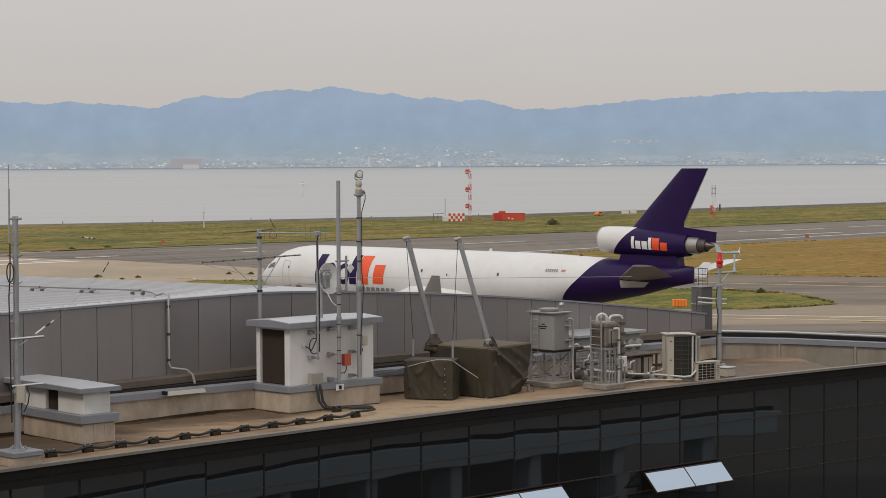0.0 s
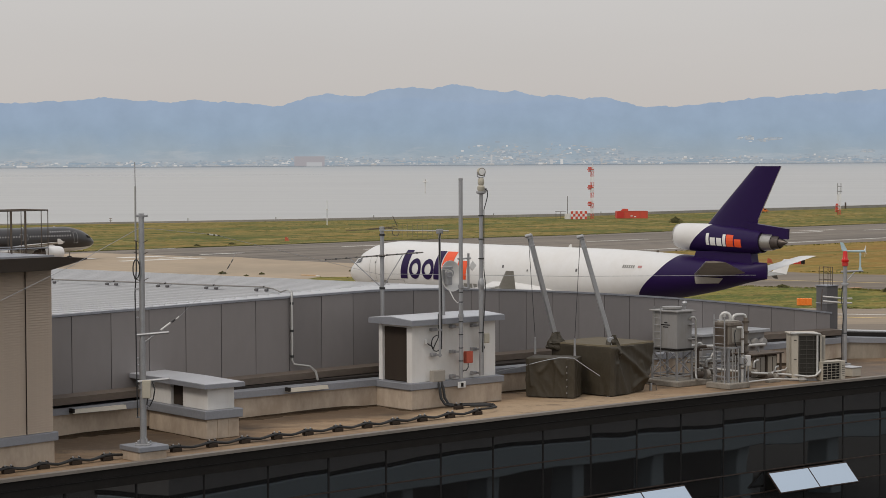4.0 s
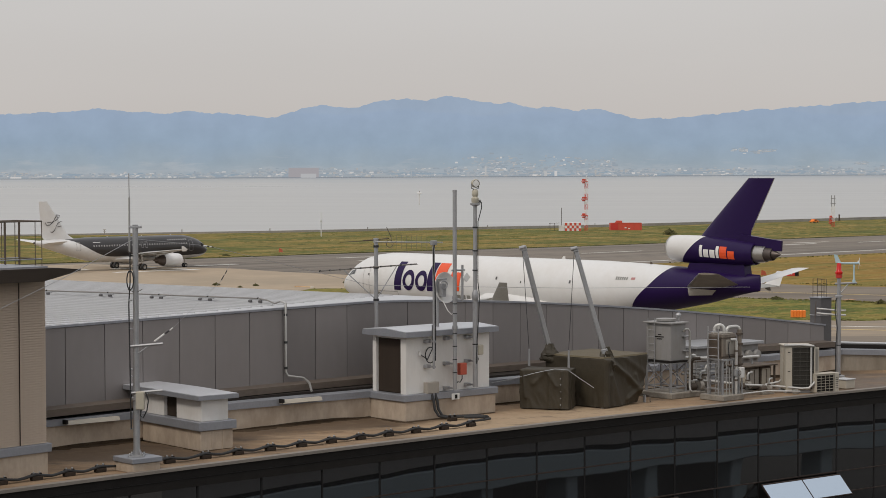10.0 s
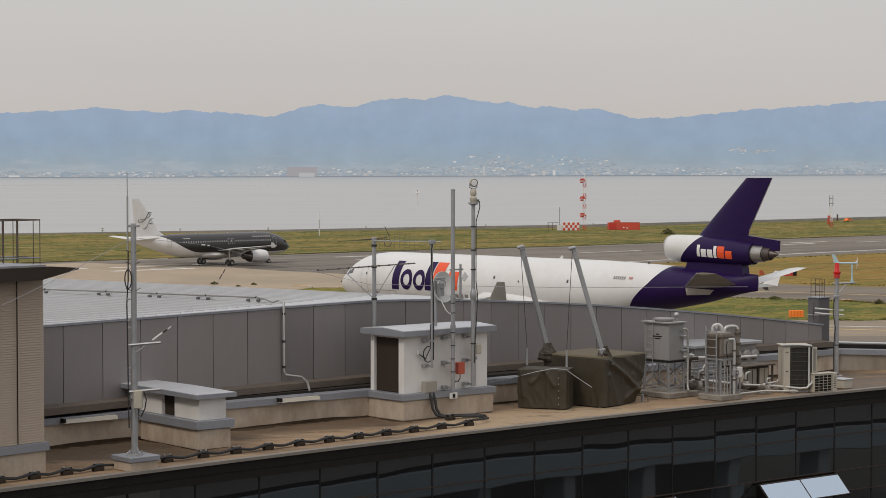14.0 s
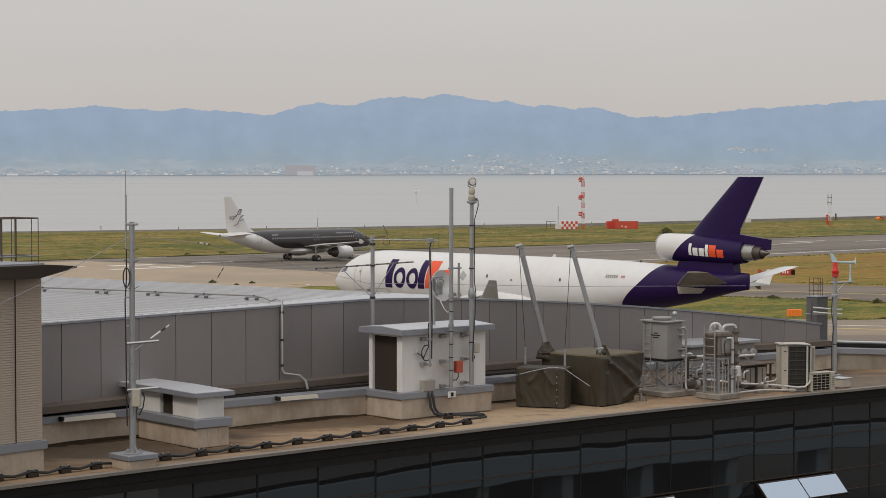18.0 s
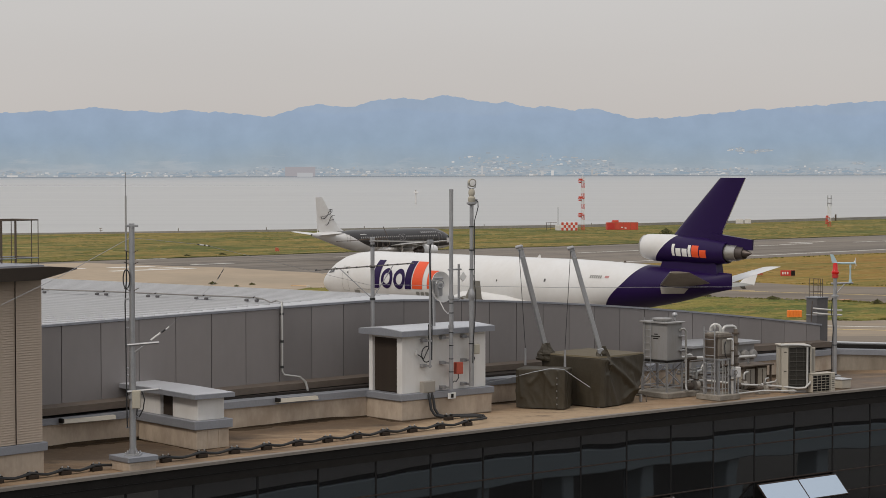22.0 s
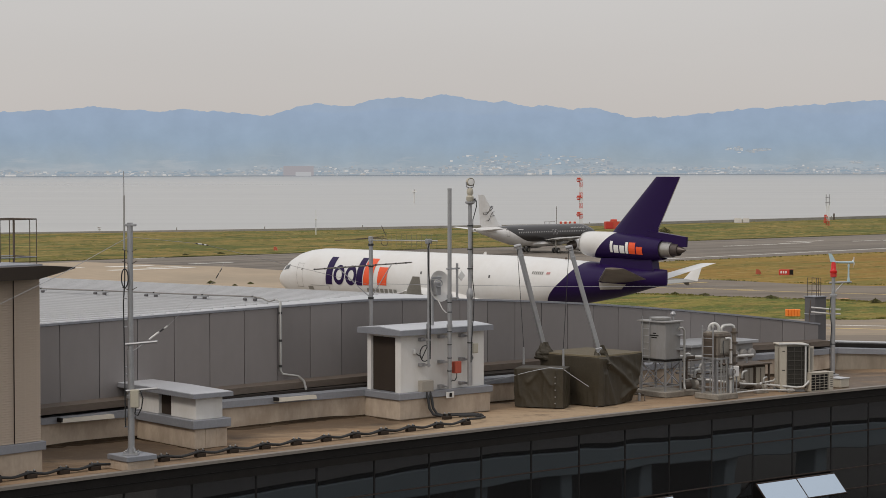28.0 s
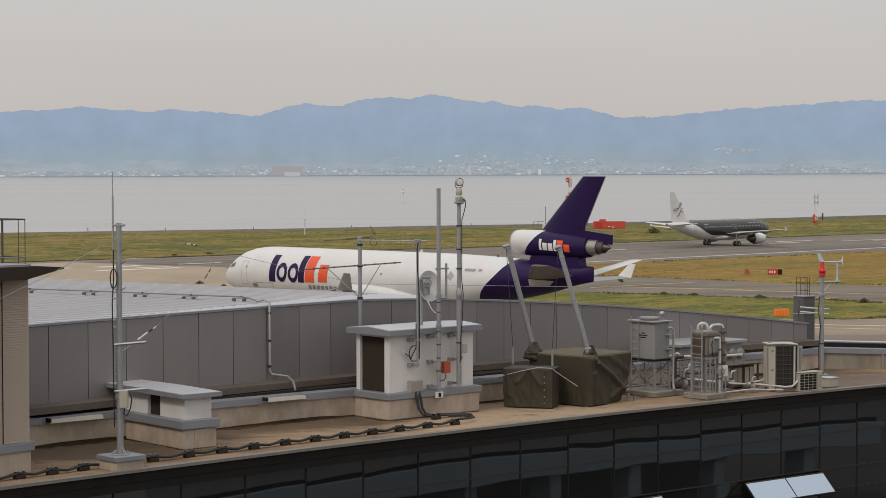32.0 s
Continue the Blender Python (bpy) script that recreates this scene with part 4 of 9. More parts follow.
# large plant hut
def plant_hut():
    hut = thing("plant_hut", pose(-0.98, 50.8, DECK, 0, 0, 41.5), "white rendered plant hut with a grey metal roof", "hut")
    boxpart("plinth", (1.55, 0.74, 0.25), (3.10, 1.48, 0.50), M["kerb"], hut, 0.015, "stained cream plinth")
    boxpart("plinth_coping", (1.55, 0.74, 0.585), (3.20, 1.58, 0.17), M["coping"], hut, 0.012, "blue-grey metal coping")
    g = Geo()
    W_, D_ = 2.86, 1.30
    x0, y0 = 0.1, 0.09
    z0, z1 = 0.67, 2.12
    # body with the louvre's opening in its short side
    g.box((x0 + W_ / 2 + 0.12, y0 + D_ / 2, (z0 + z1) / 2), (W_ - 0.24, D_, z1 - z0), None, 0.01)
    g.box((x0 + 0.128, y0 + 0.098, (z0 + z1) / 2), (0.26, 0.204, z1 - z0), None, 0.004)
    g.box((x0 + 0.128, y0 + D_ - 0.068, (z0 + z1) / 2), (0.26, 0.144, z1 - z0), None, 0.004)
    g.box((x0 + 0.06, y0 + D_ / 2, z1 - 0.03), (0.12, D_ - 0.3, 0.06), None, 0.0)
    part("body", g, M["white_paint"], hut, "white rendered walls")
    lv = part("louvre", Geo().box((x0 + 0.10, y0 + 0.70, (z0 + z1) / 2 - 0.02), (0.03, 0.98, z1 - z0 - 0.05)), M["louvre_dark"], hut, "dark brown louvred vent")
    me = mesh_of(Geo().box((0, 0, 0), (0.0535, 0.96, 0.012)), M["louvre_dark"], False, "slat")
    for i in range(26):
        link(me, "slat", lv, pose(x0 + 0.083, y0 + 0.70, z0 + 0.05 + i * 0.053, 0, -88.5, 0))
    g = Geo()
    g.rings([[(-0.06, -0.10, 2.12), (3.12, -0.10, 2.12), (3.12, -0.10, 2.25), (-0.06, -0.10, 2.25)], [(-0.06, 0.74, 2.12), (3.12, 0.74, 2.12), (3.12, 0.74, 2.31), (-0.06, 0.74, 2.31)], [(-0.06, 1.62, 2.12), (3.12, 1.62, 2.12), (3.12, 1.62, 2.25), (-0.06, 1.62, 2.25)]])
    part("roof", g, M["coping"], hut, "blue-grey metal roof")
    g = Geo()
    g.rings([[(-0.04, y, z), (3.10, y, z), (3.10, y, z + 0.012), (-0.04, y, z + 0.012)] for y, z in ((-0.08, 2.253), (0.74, 2.312), (1.60, 2.253))])
    part("roof_sheet", g, M["roof_sheet"], hut, "metal roof sheet, lightened for reflected sky")
    # boxes and fittings on the long side
    b = boxpart("junction_box", (0.89, 0.02, 0.805), (0.40, 0.16, 0.29), M["grey_box"], hut, 0.01, "grey-brown junction box")
    boxpart("lid", (0.89, -0.065, 0.805), (0.37, 0.01, 0.26), M["grey_box"], b, 0.003)
    boxpart("socket", (1.64, -0.065, 0.53), (0.26, 0.03, 0.16), M["white_plain"], hut, 0.008)
    boxpart("socket_hole", (1.64, -0.085, 0.53), (0.08, 0.02, 0.10), M["dark"], hut, 0.004)
    a = boxpart("alarm_box", (1.76, -0.18, 1.24), (0.22, 0.14, 0.30), M["alarm_red"], hut, 0.012, "small orange-red box")
    g = Geo()
    g.tube([(1.76, -0.18, 1.08), (1.76, -0.18, 0.98), (1.68, -0.19, 0.9), (1.60, -0.2, 0.92), (1.50, -0.2, 0.84)], 0.014, 6)
    part("cable", g, M["black_rubber"], a, "", True)
    for px_, zs in ((0.81, (1.99, 1.35)), (1.46, (2.03, 1.39, 0.76)), (2.18, (2.02, 1.41, 0.80))):
        for z in zs:
            k = part("bracket", Geo().box((px_ - 0.05, 0.03, z), (0.15, 0.13, 0.085), None, 0.008).box((px_, -0.12, z), (0.05, 0.20, 0.045)), M["galv"], hut, "galvanised pole bracket")
    boxpart("white_box", (2.33, -0.22, 1.70), (0.20, 0.12, 0.26), M["cream"], hut, 0.02)
    g = Geo()
    g.tube([(2.30, -0.14, 1.57), (2.34, -0.16, 1.45), (2.30, -0.16, 1.36), (2.24, -0.15, 1.44), (2.25, -0.14, 1.57)], 0.016, 6)
    part("cable", g, M["black_rubber"], hut, "", True)
    # coiled cable
    g = Geo()
    g.tube([(0.55, 0.08, 1.68), (0.60, 0.02, 1.62), (0.68, -0.04, 1.56)] + [(0.80 + 0.17 * math.cos(a_), -0.05, 1.64 + 0.20 * math.sin(a_)) for a_ in [math.pi * 1.25 + i * math.pi / 8 for i in range(17)]] + [(0.84, -0.08, 1.8), (0.82, -0.1, 2.4)], 0.014, 6)
    part("cable_coil", g, M["black_rubber"], hut, "coiled black cable", True)
    boxpart("cable_clip", (0.54, 0.06, 1.69), (0.06, 0.06, 0.12), M["white_plain"], hut, 0.01)
    # pair of thick cables that leave the junction box
    for dx in (0, 0.12):
        g = Geo()
        g.tube([(0.86 + dx, -0.02, 0.66), (0.86 + dx, -0.11, 0.45), (0.87 + dx, -0.14, 0.25), (0.93 + dx, -0.22, 0.10), (1.05 + dx, -0.33, 0.06), (1.35, -0.42 - dx, 0.08), (1.75, -0.62 - dx, 0.08), (1.90, -0.85 - dx, 0.08), (1.75, -1.10 - dx * 0.6, 0.08)], 0.035, 8)
        part("thick_cable", g, M["black_rubber"], hut, "thick black cable", True)
    return hut


plant_hut()
HM = pose(-0.98, 50.8, DECK, 0, 0, 41.5)


# poles on the hut's long side
def plain_pole():
    p = thing("antenna_pole", HM @ pose(1.46, -0.24, 0.72), "plain galvanised antenna pole on the plant hut", "pole")
    rod("tube", [(0, 0, 0), (0, 0, 5.06)], 0.052, M["galv"], p, "", 12)
    part("end_cap", Geo().lathe([(0.056, 5.04), (0.056, 5.09), (0.001, 5.10)], 12), M["galv"], p)
    for z in (1.6, 2.35):
        part("clamp", Geo().lathe([(0.052, z - 0.04), (0.075, z - 0.04), (0.075, z + 0.04), (0.052, z + 0.04)], 12), M["galv"], p, "", True)
    for z in (0.45, 0.78, 1.12, 1.45, 1.95, 2.2):
        part("band", Geo().lathe([(0.052, z - 0.012), (0.060, z - 0.012), (0.060, z + 0.012), (0.052, z + 0.012)], 12), M["black_rubber"], p, "", True)
    # flat square aerial on a short arm
    rod("aerial_arm", [(-0.10, 0, 3.05), (0.34, 0, 3.05)], 0.022, M["galv"], p)
    rod("aerial_rod", [(0.26, 0, 2.25), (0.26, 0, 3.18)], 0.03, M["galv"], p, "dark aerial rod")
    part("aerial_plate", Geo().box((0, 0, 0), (0.19, 0.03, 0.19), pose(0.38, -0.02, 2.86, 0, 45, 0), 0.01), M["white_plain"], p, "white diamond-shaped aerial")
    rod("aerial_arm", [(-0.05, 0, 2.30), (0.30, 0, 2.30)], 0.02, M["galv"], p)


plain_pole()


def lamp_pole():
    p = thing("floodlight_pole", HM @ pose(2.16, -0.24, 0.75), "galvanised pole with a round lamp on top", "lamp pole")
    rod("tube", [(0, 0, 0), (0, 0, 2.30)], 0.065, M["galv"], p, "", 12)
    part("joint", Geo().lathe([(0.062, 2.20), (0.088, 2.28), (0.088, 2.38), (0.052, 2.50)], 14), M["galv"], p, "", True)
    rod("upper_tube", [(0, 0, 2.5), (0, 0, 4.68)], 0.05, M["galv"], p, "", 12)
    part("platform", Geo().lathe([(0.05, 4.64), (0.13, 4.68), (0.13, 4.72), (0.05, 4.73)], 14).box((0.14, 0, 4.76), (0.10, 0.06, 0.09), None, 0.01), M["galv"], p, "", True)
    part("lamp_base", Geo().lathe([(0.07, 4.72), (0.095, 4.76), (0.095, 4.84), (0.06, 4.88), (0.085, 4.93), (0.08, 5.02), (0.05, 5.07)], 16), M["cream"], p, "cream lamp housing", True)
    lamp = part("lamp_head", Geo().lathe([(0.001, -0.08), (0.075, -0.07), (0.105, -0.03), (0.11, 0.05), (0.098, 0.06)], 20, Matrix.Translation((0, 0, 5.22)) @ Matrix.Rotation(radians(-15), 4, "Z") @ Matrix.Rotation(radians(90), 4, "X")), M["cream"], p, "round lamp head", True)
    part("lens", Geo().lathe([(0.001, 0.062), (0.085, 0.056)], 20, Matrix.Translation((0, 0, 5.22)) @ Matrix.Rotation(radians(-15), 4, "Z") @ Matrix.Rotation(radians(90), 4, "X")), M["white_plain"], lamp)
    part("yoke", Geo().tube([(-0.125, 0, 5.22), (-0.125, 0, 5.10), (0, 0, 5.06), (0.125, 0, 5.10), (0.125, 0, 5.22)], 0.015, 6), M["galv"], p)
    rod("feed_cable", [(0.10, -0.03, 4.78), (0.19, -0.03, 4.74), (0.20, -0.03, 4.60), (0.13, -0.04, 4.42), (0.055, -0.05, 4.25), (0.05, -0.05, 2.7), (0.085, -0.07, 2.35), (0.06, -0.07, 1.8), (0.0, -0.075, 1.2), (-0.03, -0.08, 0.6)], 0.012, M["black_rubber"], p)
    for z in (3.0, 3.5, 4.1, 1.1):
        part("band", Geo().lathe([(0.05, z - 0.015), (0.072, z - 0.015), (0.072, z + 0.015), (0.05, z + 0.015)], 12), M["black_rubber"], p, "", True)


lamp_pole()


M["aerial_dark"] = material("aerial_dark", (0.15, 0.135, 0.12), 0.5, 0.3, var=0.25, scale=6)


def yagi(parent, m, length, n, span, mat, r=0.014, across=True):
    """A boom with its elements."""
    g = Geo().tube([(-length / 2, 0, 0), (length / 2, 0, 0)], r, 8)
    boom = part("boom", g, mat, parent, "", True)
    boom.matrix_basis = m
    e = mesh_of(Geo().tube([(0, -span / 2, 0), (0, span / 2, 0)] if across else [(0, 0, -span / 2), (0, 0, span / 2)], 0.006 if across else 0.0035, 6), mat if across else M["aerial_dark"], True, "element")
    for i in range(n):
        link(e, "element", boom, pose(lerp(-length / 2 + 0.02, length / 2 - 0.02, i / (n - 1)), 0, 0))
    kn = mesh_of(Geo().box((0, 0, 0), (0.055, 0.042, 0.042) if across else (0.03, 0.036, 0.036), None, 0.006), M["black_rubber" if across else "galv"], False, "clamp")
    for i in range(0, n, 2):
        link(kn, "clamp", boom, pose(lerp(-length / 2 + 0.02, length / 2 - 0.02, i / (n - 1)), 0, 0))
    return boom


def tv_masts():
    p = thing("aerial_mast", pose(-1.78, 53.25, DECK + 0.87), "galvanised mast with long television aerials", "aerial")
    rod("tube", [(0, 0, 0), (0, 0, 3.62)], 0.055, M["galv"], p, "", 12)
    part("end_cap", Geo().lathe([(0.075, 3.55), (0.075, 3.66), (0.001, 3.67)], 10), M["galv"], p)
    yagi(p, pose(-0.20, -0.12, 2.90, 0, -3.5, 12), 2.60, 20, 0.40, M["aerial_dark"], 0.018)
    for a_ in ((-0.85, -0.14, 2.85), (0.55, -0.1, 2.95)):
        rod("strut", [(0, 0, 2.05), a_], 0.012, M["galv"], p)
    for z in (2.05, 2.9, 3.45):
        part("clamp", Geo().lathe([(0.055, z - 0.03), (0.075, z - 0.03), (0.075, z + 0.03), (0.055, z + 0.03)], 12), M["black_rubber"], p, "", True)
    g = Geo()
    g.tube([(-0.35, -0.03, 3.60), (0.35, -0.03, 3.66)], 0.012, 6)
    g.tube([(-0.95, -0.03, 3.56), (0.3, -0.03, 3.62)], 0.008, 6)
    g.tube([(0.40, -0.03, 3.68), (0.28, -0.03, 3.95)], 0.010, 6)
    part("dipole", g, M["rust"], p, "", True)
    g = Geo()
    g.tube([(0.36 + 0.09 * math.cos(i * math.pi / 6), -0.03, 3.52 + 0.10 * math.sin(i * math.pi / 6)) for i in range(13)], 0.009, 6)
    part("loop", g, M["rust"], p, "", True)
    # second mast in front of the hut
    q = thing("aerial_mast", HM @ pose(0.81, -0.17, 1.30), "thin mast with a horizontal aerial and cables", "aerial")
    rod("tube", [(0, 0, 0), (0, 0, 3.22)], 0.030, M["galv"], q, "", 10)
    rod("feed_cable", [(0.035, -0.02, 0.2), (0.04, -0.03, 1.2), (0.02, -0.03, 2.0), (-0.035, -0.03, 2.6), (-0.04, -0.03, 3.0), (0.0, -0.04, 3.15)], 0.016, M["black_rubber"], q)
    part("clamp_box", Geo().box((0, 0, 3.18), (0.16, 0.1, 0.12), None, 0.01), M["galv"], q)
    yagi(q, Matrix.Rotation(radians(-41.5), 4, "Z") @ pose(-0.62, 0.0, 3.20, 0, 0.5, 0), 1.70, 14, 0.34, M["steel_pipe"], 0.016, False)


tv_masts()


def dish():
    d = thing("satellite_dish", HM @ pose(1.47, 0.44, 2.26), "pale grey dish aerial on a short mast", "dish")
    rod("tube", [(0.0, 0, 0), (0.0, 0, 1.2)], 0.045, M["galv"], d, "", 10)
    rod("second_tube", [(0.18, -0.5, 0), (0.18, -0.5, 0.85)], 0.04, M["galv"], d, "", 10)
    T = pose(0.22, 0.05, 1.02, 0, 0, -84) @ pose(0, 0, 0, 0, 82, 0)
    part("reflector", Geo().lathe([(0.001, 0.0), (0.14, 0.012), (0.28, 0.05), (0.40, 0.11), (0.405, 0.10), (0.28, 0.035), (0.14, -0.005), (0.001, -0.015)], 24, T), M["white_paint"], d, "", True)
    part("mount", Geo().box((0.06, -0.12, 0.98), (0.16, 0.16, 0.34), None, 0.02).box((0.02, -0.15, 1.26), (0.30, 0.06, 0.06), None, 0.01), M["galv"], d)
    part("mount_ring", Geo().tube([(0.02 + 0.13 * math.cos(i * math.pi / 6), -0.22, 1.12 + 0.10 * math.sin(i * math.pi / 6)) for i in range(13)], 0.016, 6), M["galv"], d, "", True)
    rod("cable", [(0.10, -0.1, 0.7), (0.18, -0.2, 0.45), (0.30, -0.2, 0.35), (0.42, -0.25, 0.42)], 0.014, M["white_plain"], d)


dish()


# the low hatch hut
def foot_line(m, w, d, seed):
    """A dark strip along the two visible sides of a plinth."""
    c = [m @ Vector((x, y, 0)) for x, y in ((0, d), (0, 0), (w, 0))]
    foot_strip([(v.x, v.y) for v in c], 0.22, seed)


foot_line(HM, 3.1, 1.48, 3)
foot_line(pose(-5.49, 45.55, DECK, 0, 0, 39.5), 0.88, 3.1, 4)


def low_hut():
    h = thing("hatch_hut", pose(-5.49, 45.55, DECK, 0, 0, 39.5), "low white roof hatch hut with a metal lid", "hut")
    boxpart("plinth", (0.44, 1.55, 0.22), (0.88, 3.1, 0.45), M["kerb"], h, 0.015, "stained cream plinth")
    for x in (0.30, 0.60):
        boxpart("plinth_batten", (x, -0.005, 0.22), (0.02, 0.02, 0.44), M["kerb"], h, 0.003)
    boxpart("plinth_coping", (0.44, 1.55, 0.55), (1.02, 3.22, 0.20), M["coping"], h, 0.012, "blue-grey metal coping")
    g = Geo()
    g.box((0.43, 0.58, 0.905), (0.72, 1.04, 0.51), None, 0.008)
    g.box((0.43, 2.35, 0.905), (0.72, 1.42, 0.51), None, 0.008)
    g.box((0.60, 1.4, 0.905), (0.36, 0.6, 0.51))
    part("body", g, M["white_paint"], h, "white rendered walls")
    # dark panel set forward in the opening, in place of the shade inside
    boxpart("recess_panel", (0.16, 1.37, 0.90), (0.02, 0.52, 0.49), M["louvre_dark"], h, 0.002, "dark panel for the shade in the opening")
    g = Geo()
    g.rings([[(-0.10, -0.10, 1.150), (0.98, -0.10, 1.150), (0.98, -0.10, 1.245), (-0.10, -0.10, 1.245)], [(-0.10, 1.6, 1.150), (0.98, 1.6, 1.150), (0.98, 1.6, 1.260), (-0.10, 1.6, 1.260)], [(-0.10, 3.4, 1.150), (0.98, 3.4, 1.150), (0.98, 3.4, 1.245), (-0.10, 3.4, 1.245)]])
    part("lid", g, M["coping"], h, "blue-grey metal lid")
    g = Geo()
    g.rings([[(-0.08, y, z), (0.96, y, z), (0.96, y, z + 0.010), (-0.08, y, z + 0.010)] for y, z in ((-0.08, 1.247), (1.6, 1.262), (3.38, 1.247))])
    part("lid_sheet", g, M["roof_sheet"], h, "metal lid sheet, lightened for reflected sky")


low_hut()


def left_mast():
    p = thing("roof_mast", pose(-6.46, 42.55, DECK), "galvanised mast on a concrete block with a whip aerial", "mast")
    boxpart("block", (0.05, 0.05, 0.10), (0.68, 0.68, 0.20), M["kerb"], p, 0.012, "cream concrete block").rotation_euler = (0, 0, radians(42))
    boxpart("block_cap", (0.05, 0.05, 0.255), (0.75, 0.75, 0.11), M["coping"], p, 0.012, "grey metal cap").rotation_euler = (0, 0, radians(42))
    pl = boxpart("base_plate", (0, 0, 0.325), (0.32, 0.32, 0.03), M["galv"], p, 0.004)
    small_bolts(pl, [(x, y, 0.34) for x in (-0.13, 0.13) for y in (-0.13, 0.13)], 0.022, 0.05)
    g = Geo()
    for a_ in range(4):
        g.add([(0.06, -0.008, 0.34), (0.15, -0.008, 0.34), (0.06, -0.008, 0.50), (0.06, 0.008, 0.34), (0.15, 0.008, 0.34), (0.06, 0.008, 0.50)], [(0, 1, 2), (5, 4, 3), (0, 3, 4, 1), (1, 4, 5, 2), (2, 5, 3, 0)], Matrix.Rotation(radians(90 * a_ + 45), 4, "Z"))
    part("gusset", g, M["galv"], p)
    rod("tube", [(0, 0, 0.32), (0, 0, 2.5)], 0.072, M["galv"], p, "", 14)
    rod("upper_tube", [(0, 0, 2.5), (0, 0, 5.18)], 0.060, M["galv"], p, "", 14)
    part("flange", Geo().lathe([(0.08, 1.50), (0.105, 1.50), (0.105, 1.56), (0.08, 1.56)], 14), M["galv"], p, "", True)
    part("end_cap", Geo().box((0, 0, 5.13), (0.26, 0.12, 0.05), None, 0.01), M["galv"], p)
    rod("whip_base", [(-0.12, -0.02, 4.6), (-0.12, -0.02, 5.75)], 0.020, M["steel_pipe"], p)
    rod("whip", [(-0.12, -0.02, 5.75), (-0.125, -0.02, 6.25)], 0.010, M["galv"], p)
    rod("feed_cable", [(-0.11, -0.03, 4.6), (-0.11, -0.04, 4.0), (-0.14, -0.05, 3.5), (-0.12, -0.09, 2.6), (-0.11, -0.09, 1.4), (-0.10, -0.09, 0.9)], 0.014, M["black_rubber"], p)
    part("cable_coil", Geo().tube([(-0.10 + 0.07 * math.sin(i * math.pi / 7), -0.10, 4.02 + 0.20 * math.cos(i * math.pi / 7)) for i in range(15)], 0.014, 6), M["black_rubber"], p, "", True)
    for z, l in ((2.66, 0.62), (1.68, 0.62)):
        rod("arm", [(-0.12, -0.06, z - 0.03), (l - 0.05, -0.06, z + 0.03)], 0.028, M["galv"], p)
        rod("arm_brace", [(0.06, -0.05, z - 0.17), (0.30, -0.05, z)], 0.014, M["galv"], p)
    rod("guy_wire", [(0.36, -0.07, 2.72), (0.79, -0.06, 3.02), (1.81, -0.05, 4.02), (1.98, -0.05, 4.36)], 0.003, M["galv"], p, "thin guy wire with insulators")
    for q0, q1, r_, mt_ in (((0.40, -0.07, 2.74), (0.60, -0.07, 2.89), 0.020, "white_plain"), ((0.62, -0.07, 2.90), (0.70, -0.06, 2.96), 0.018, "black_rubber"), ((0.72, -0.06, 2.97), (0.78, -0.06, 3.02), 0.014, "white_plain"), ((1.80, -0.05, 4.02), (1.86, -0.05, 4.12), 0.010, "black_rubber"), ((1.88, -0.05, 4.15), (1.92, -0.05, 4.22), 0.010, "black_rubber")):
        rod("insulator", [q0, q1], r_, M[mt_], p)
    for z_ in (4.3, 4.55, 3.75):
        rod("step_iron", [(-0.15, -0.1, z_ + 0.08), (0, 0, z_), (0.15, -0.1, z_ + 0.08)], 0.008, M["rust"], p)
    b = boxpart("meter_box", (0.10, -0.13, 1.50), (0.18, 0.12, 0.38), M["cream"], p, 0.015, "cream meter box")
    rod("box_cable", [(0.12, -0.14, 1.32), (0.10, -0.15, 1.18), (0.16, -0.15, 1.14), (0.24, -0.15, 1.3), (0.27, -0.14, 1.5), (0.22, -0.13, 1.66)], 0.014, M["black_rubber"], b)
    for z in (0.9, 1.25, 2.0, 2.15, 3.0, 3.15, 3.6):
        boxpart("clip", (-0.10, -0.05, z), (0.07, 0.05, 0.03), M["galv"], p, 0.004)


left_mast()


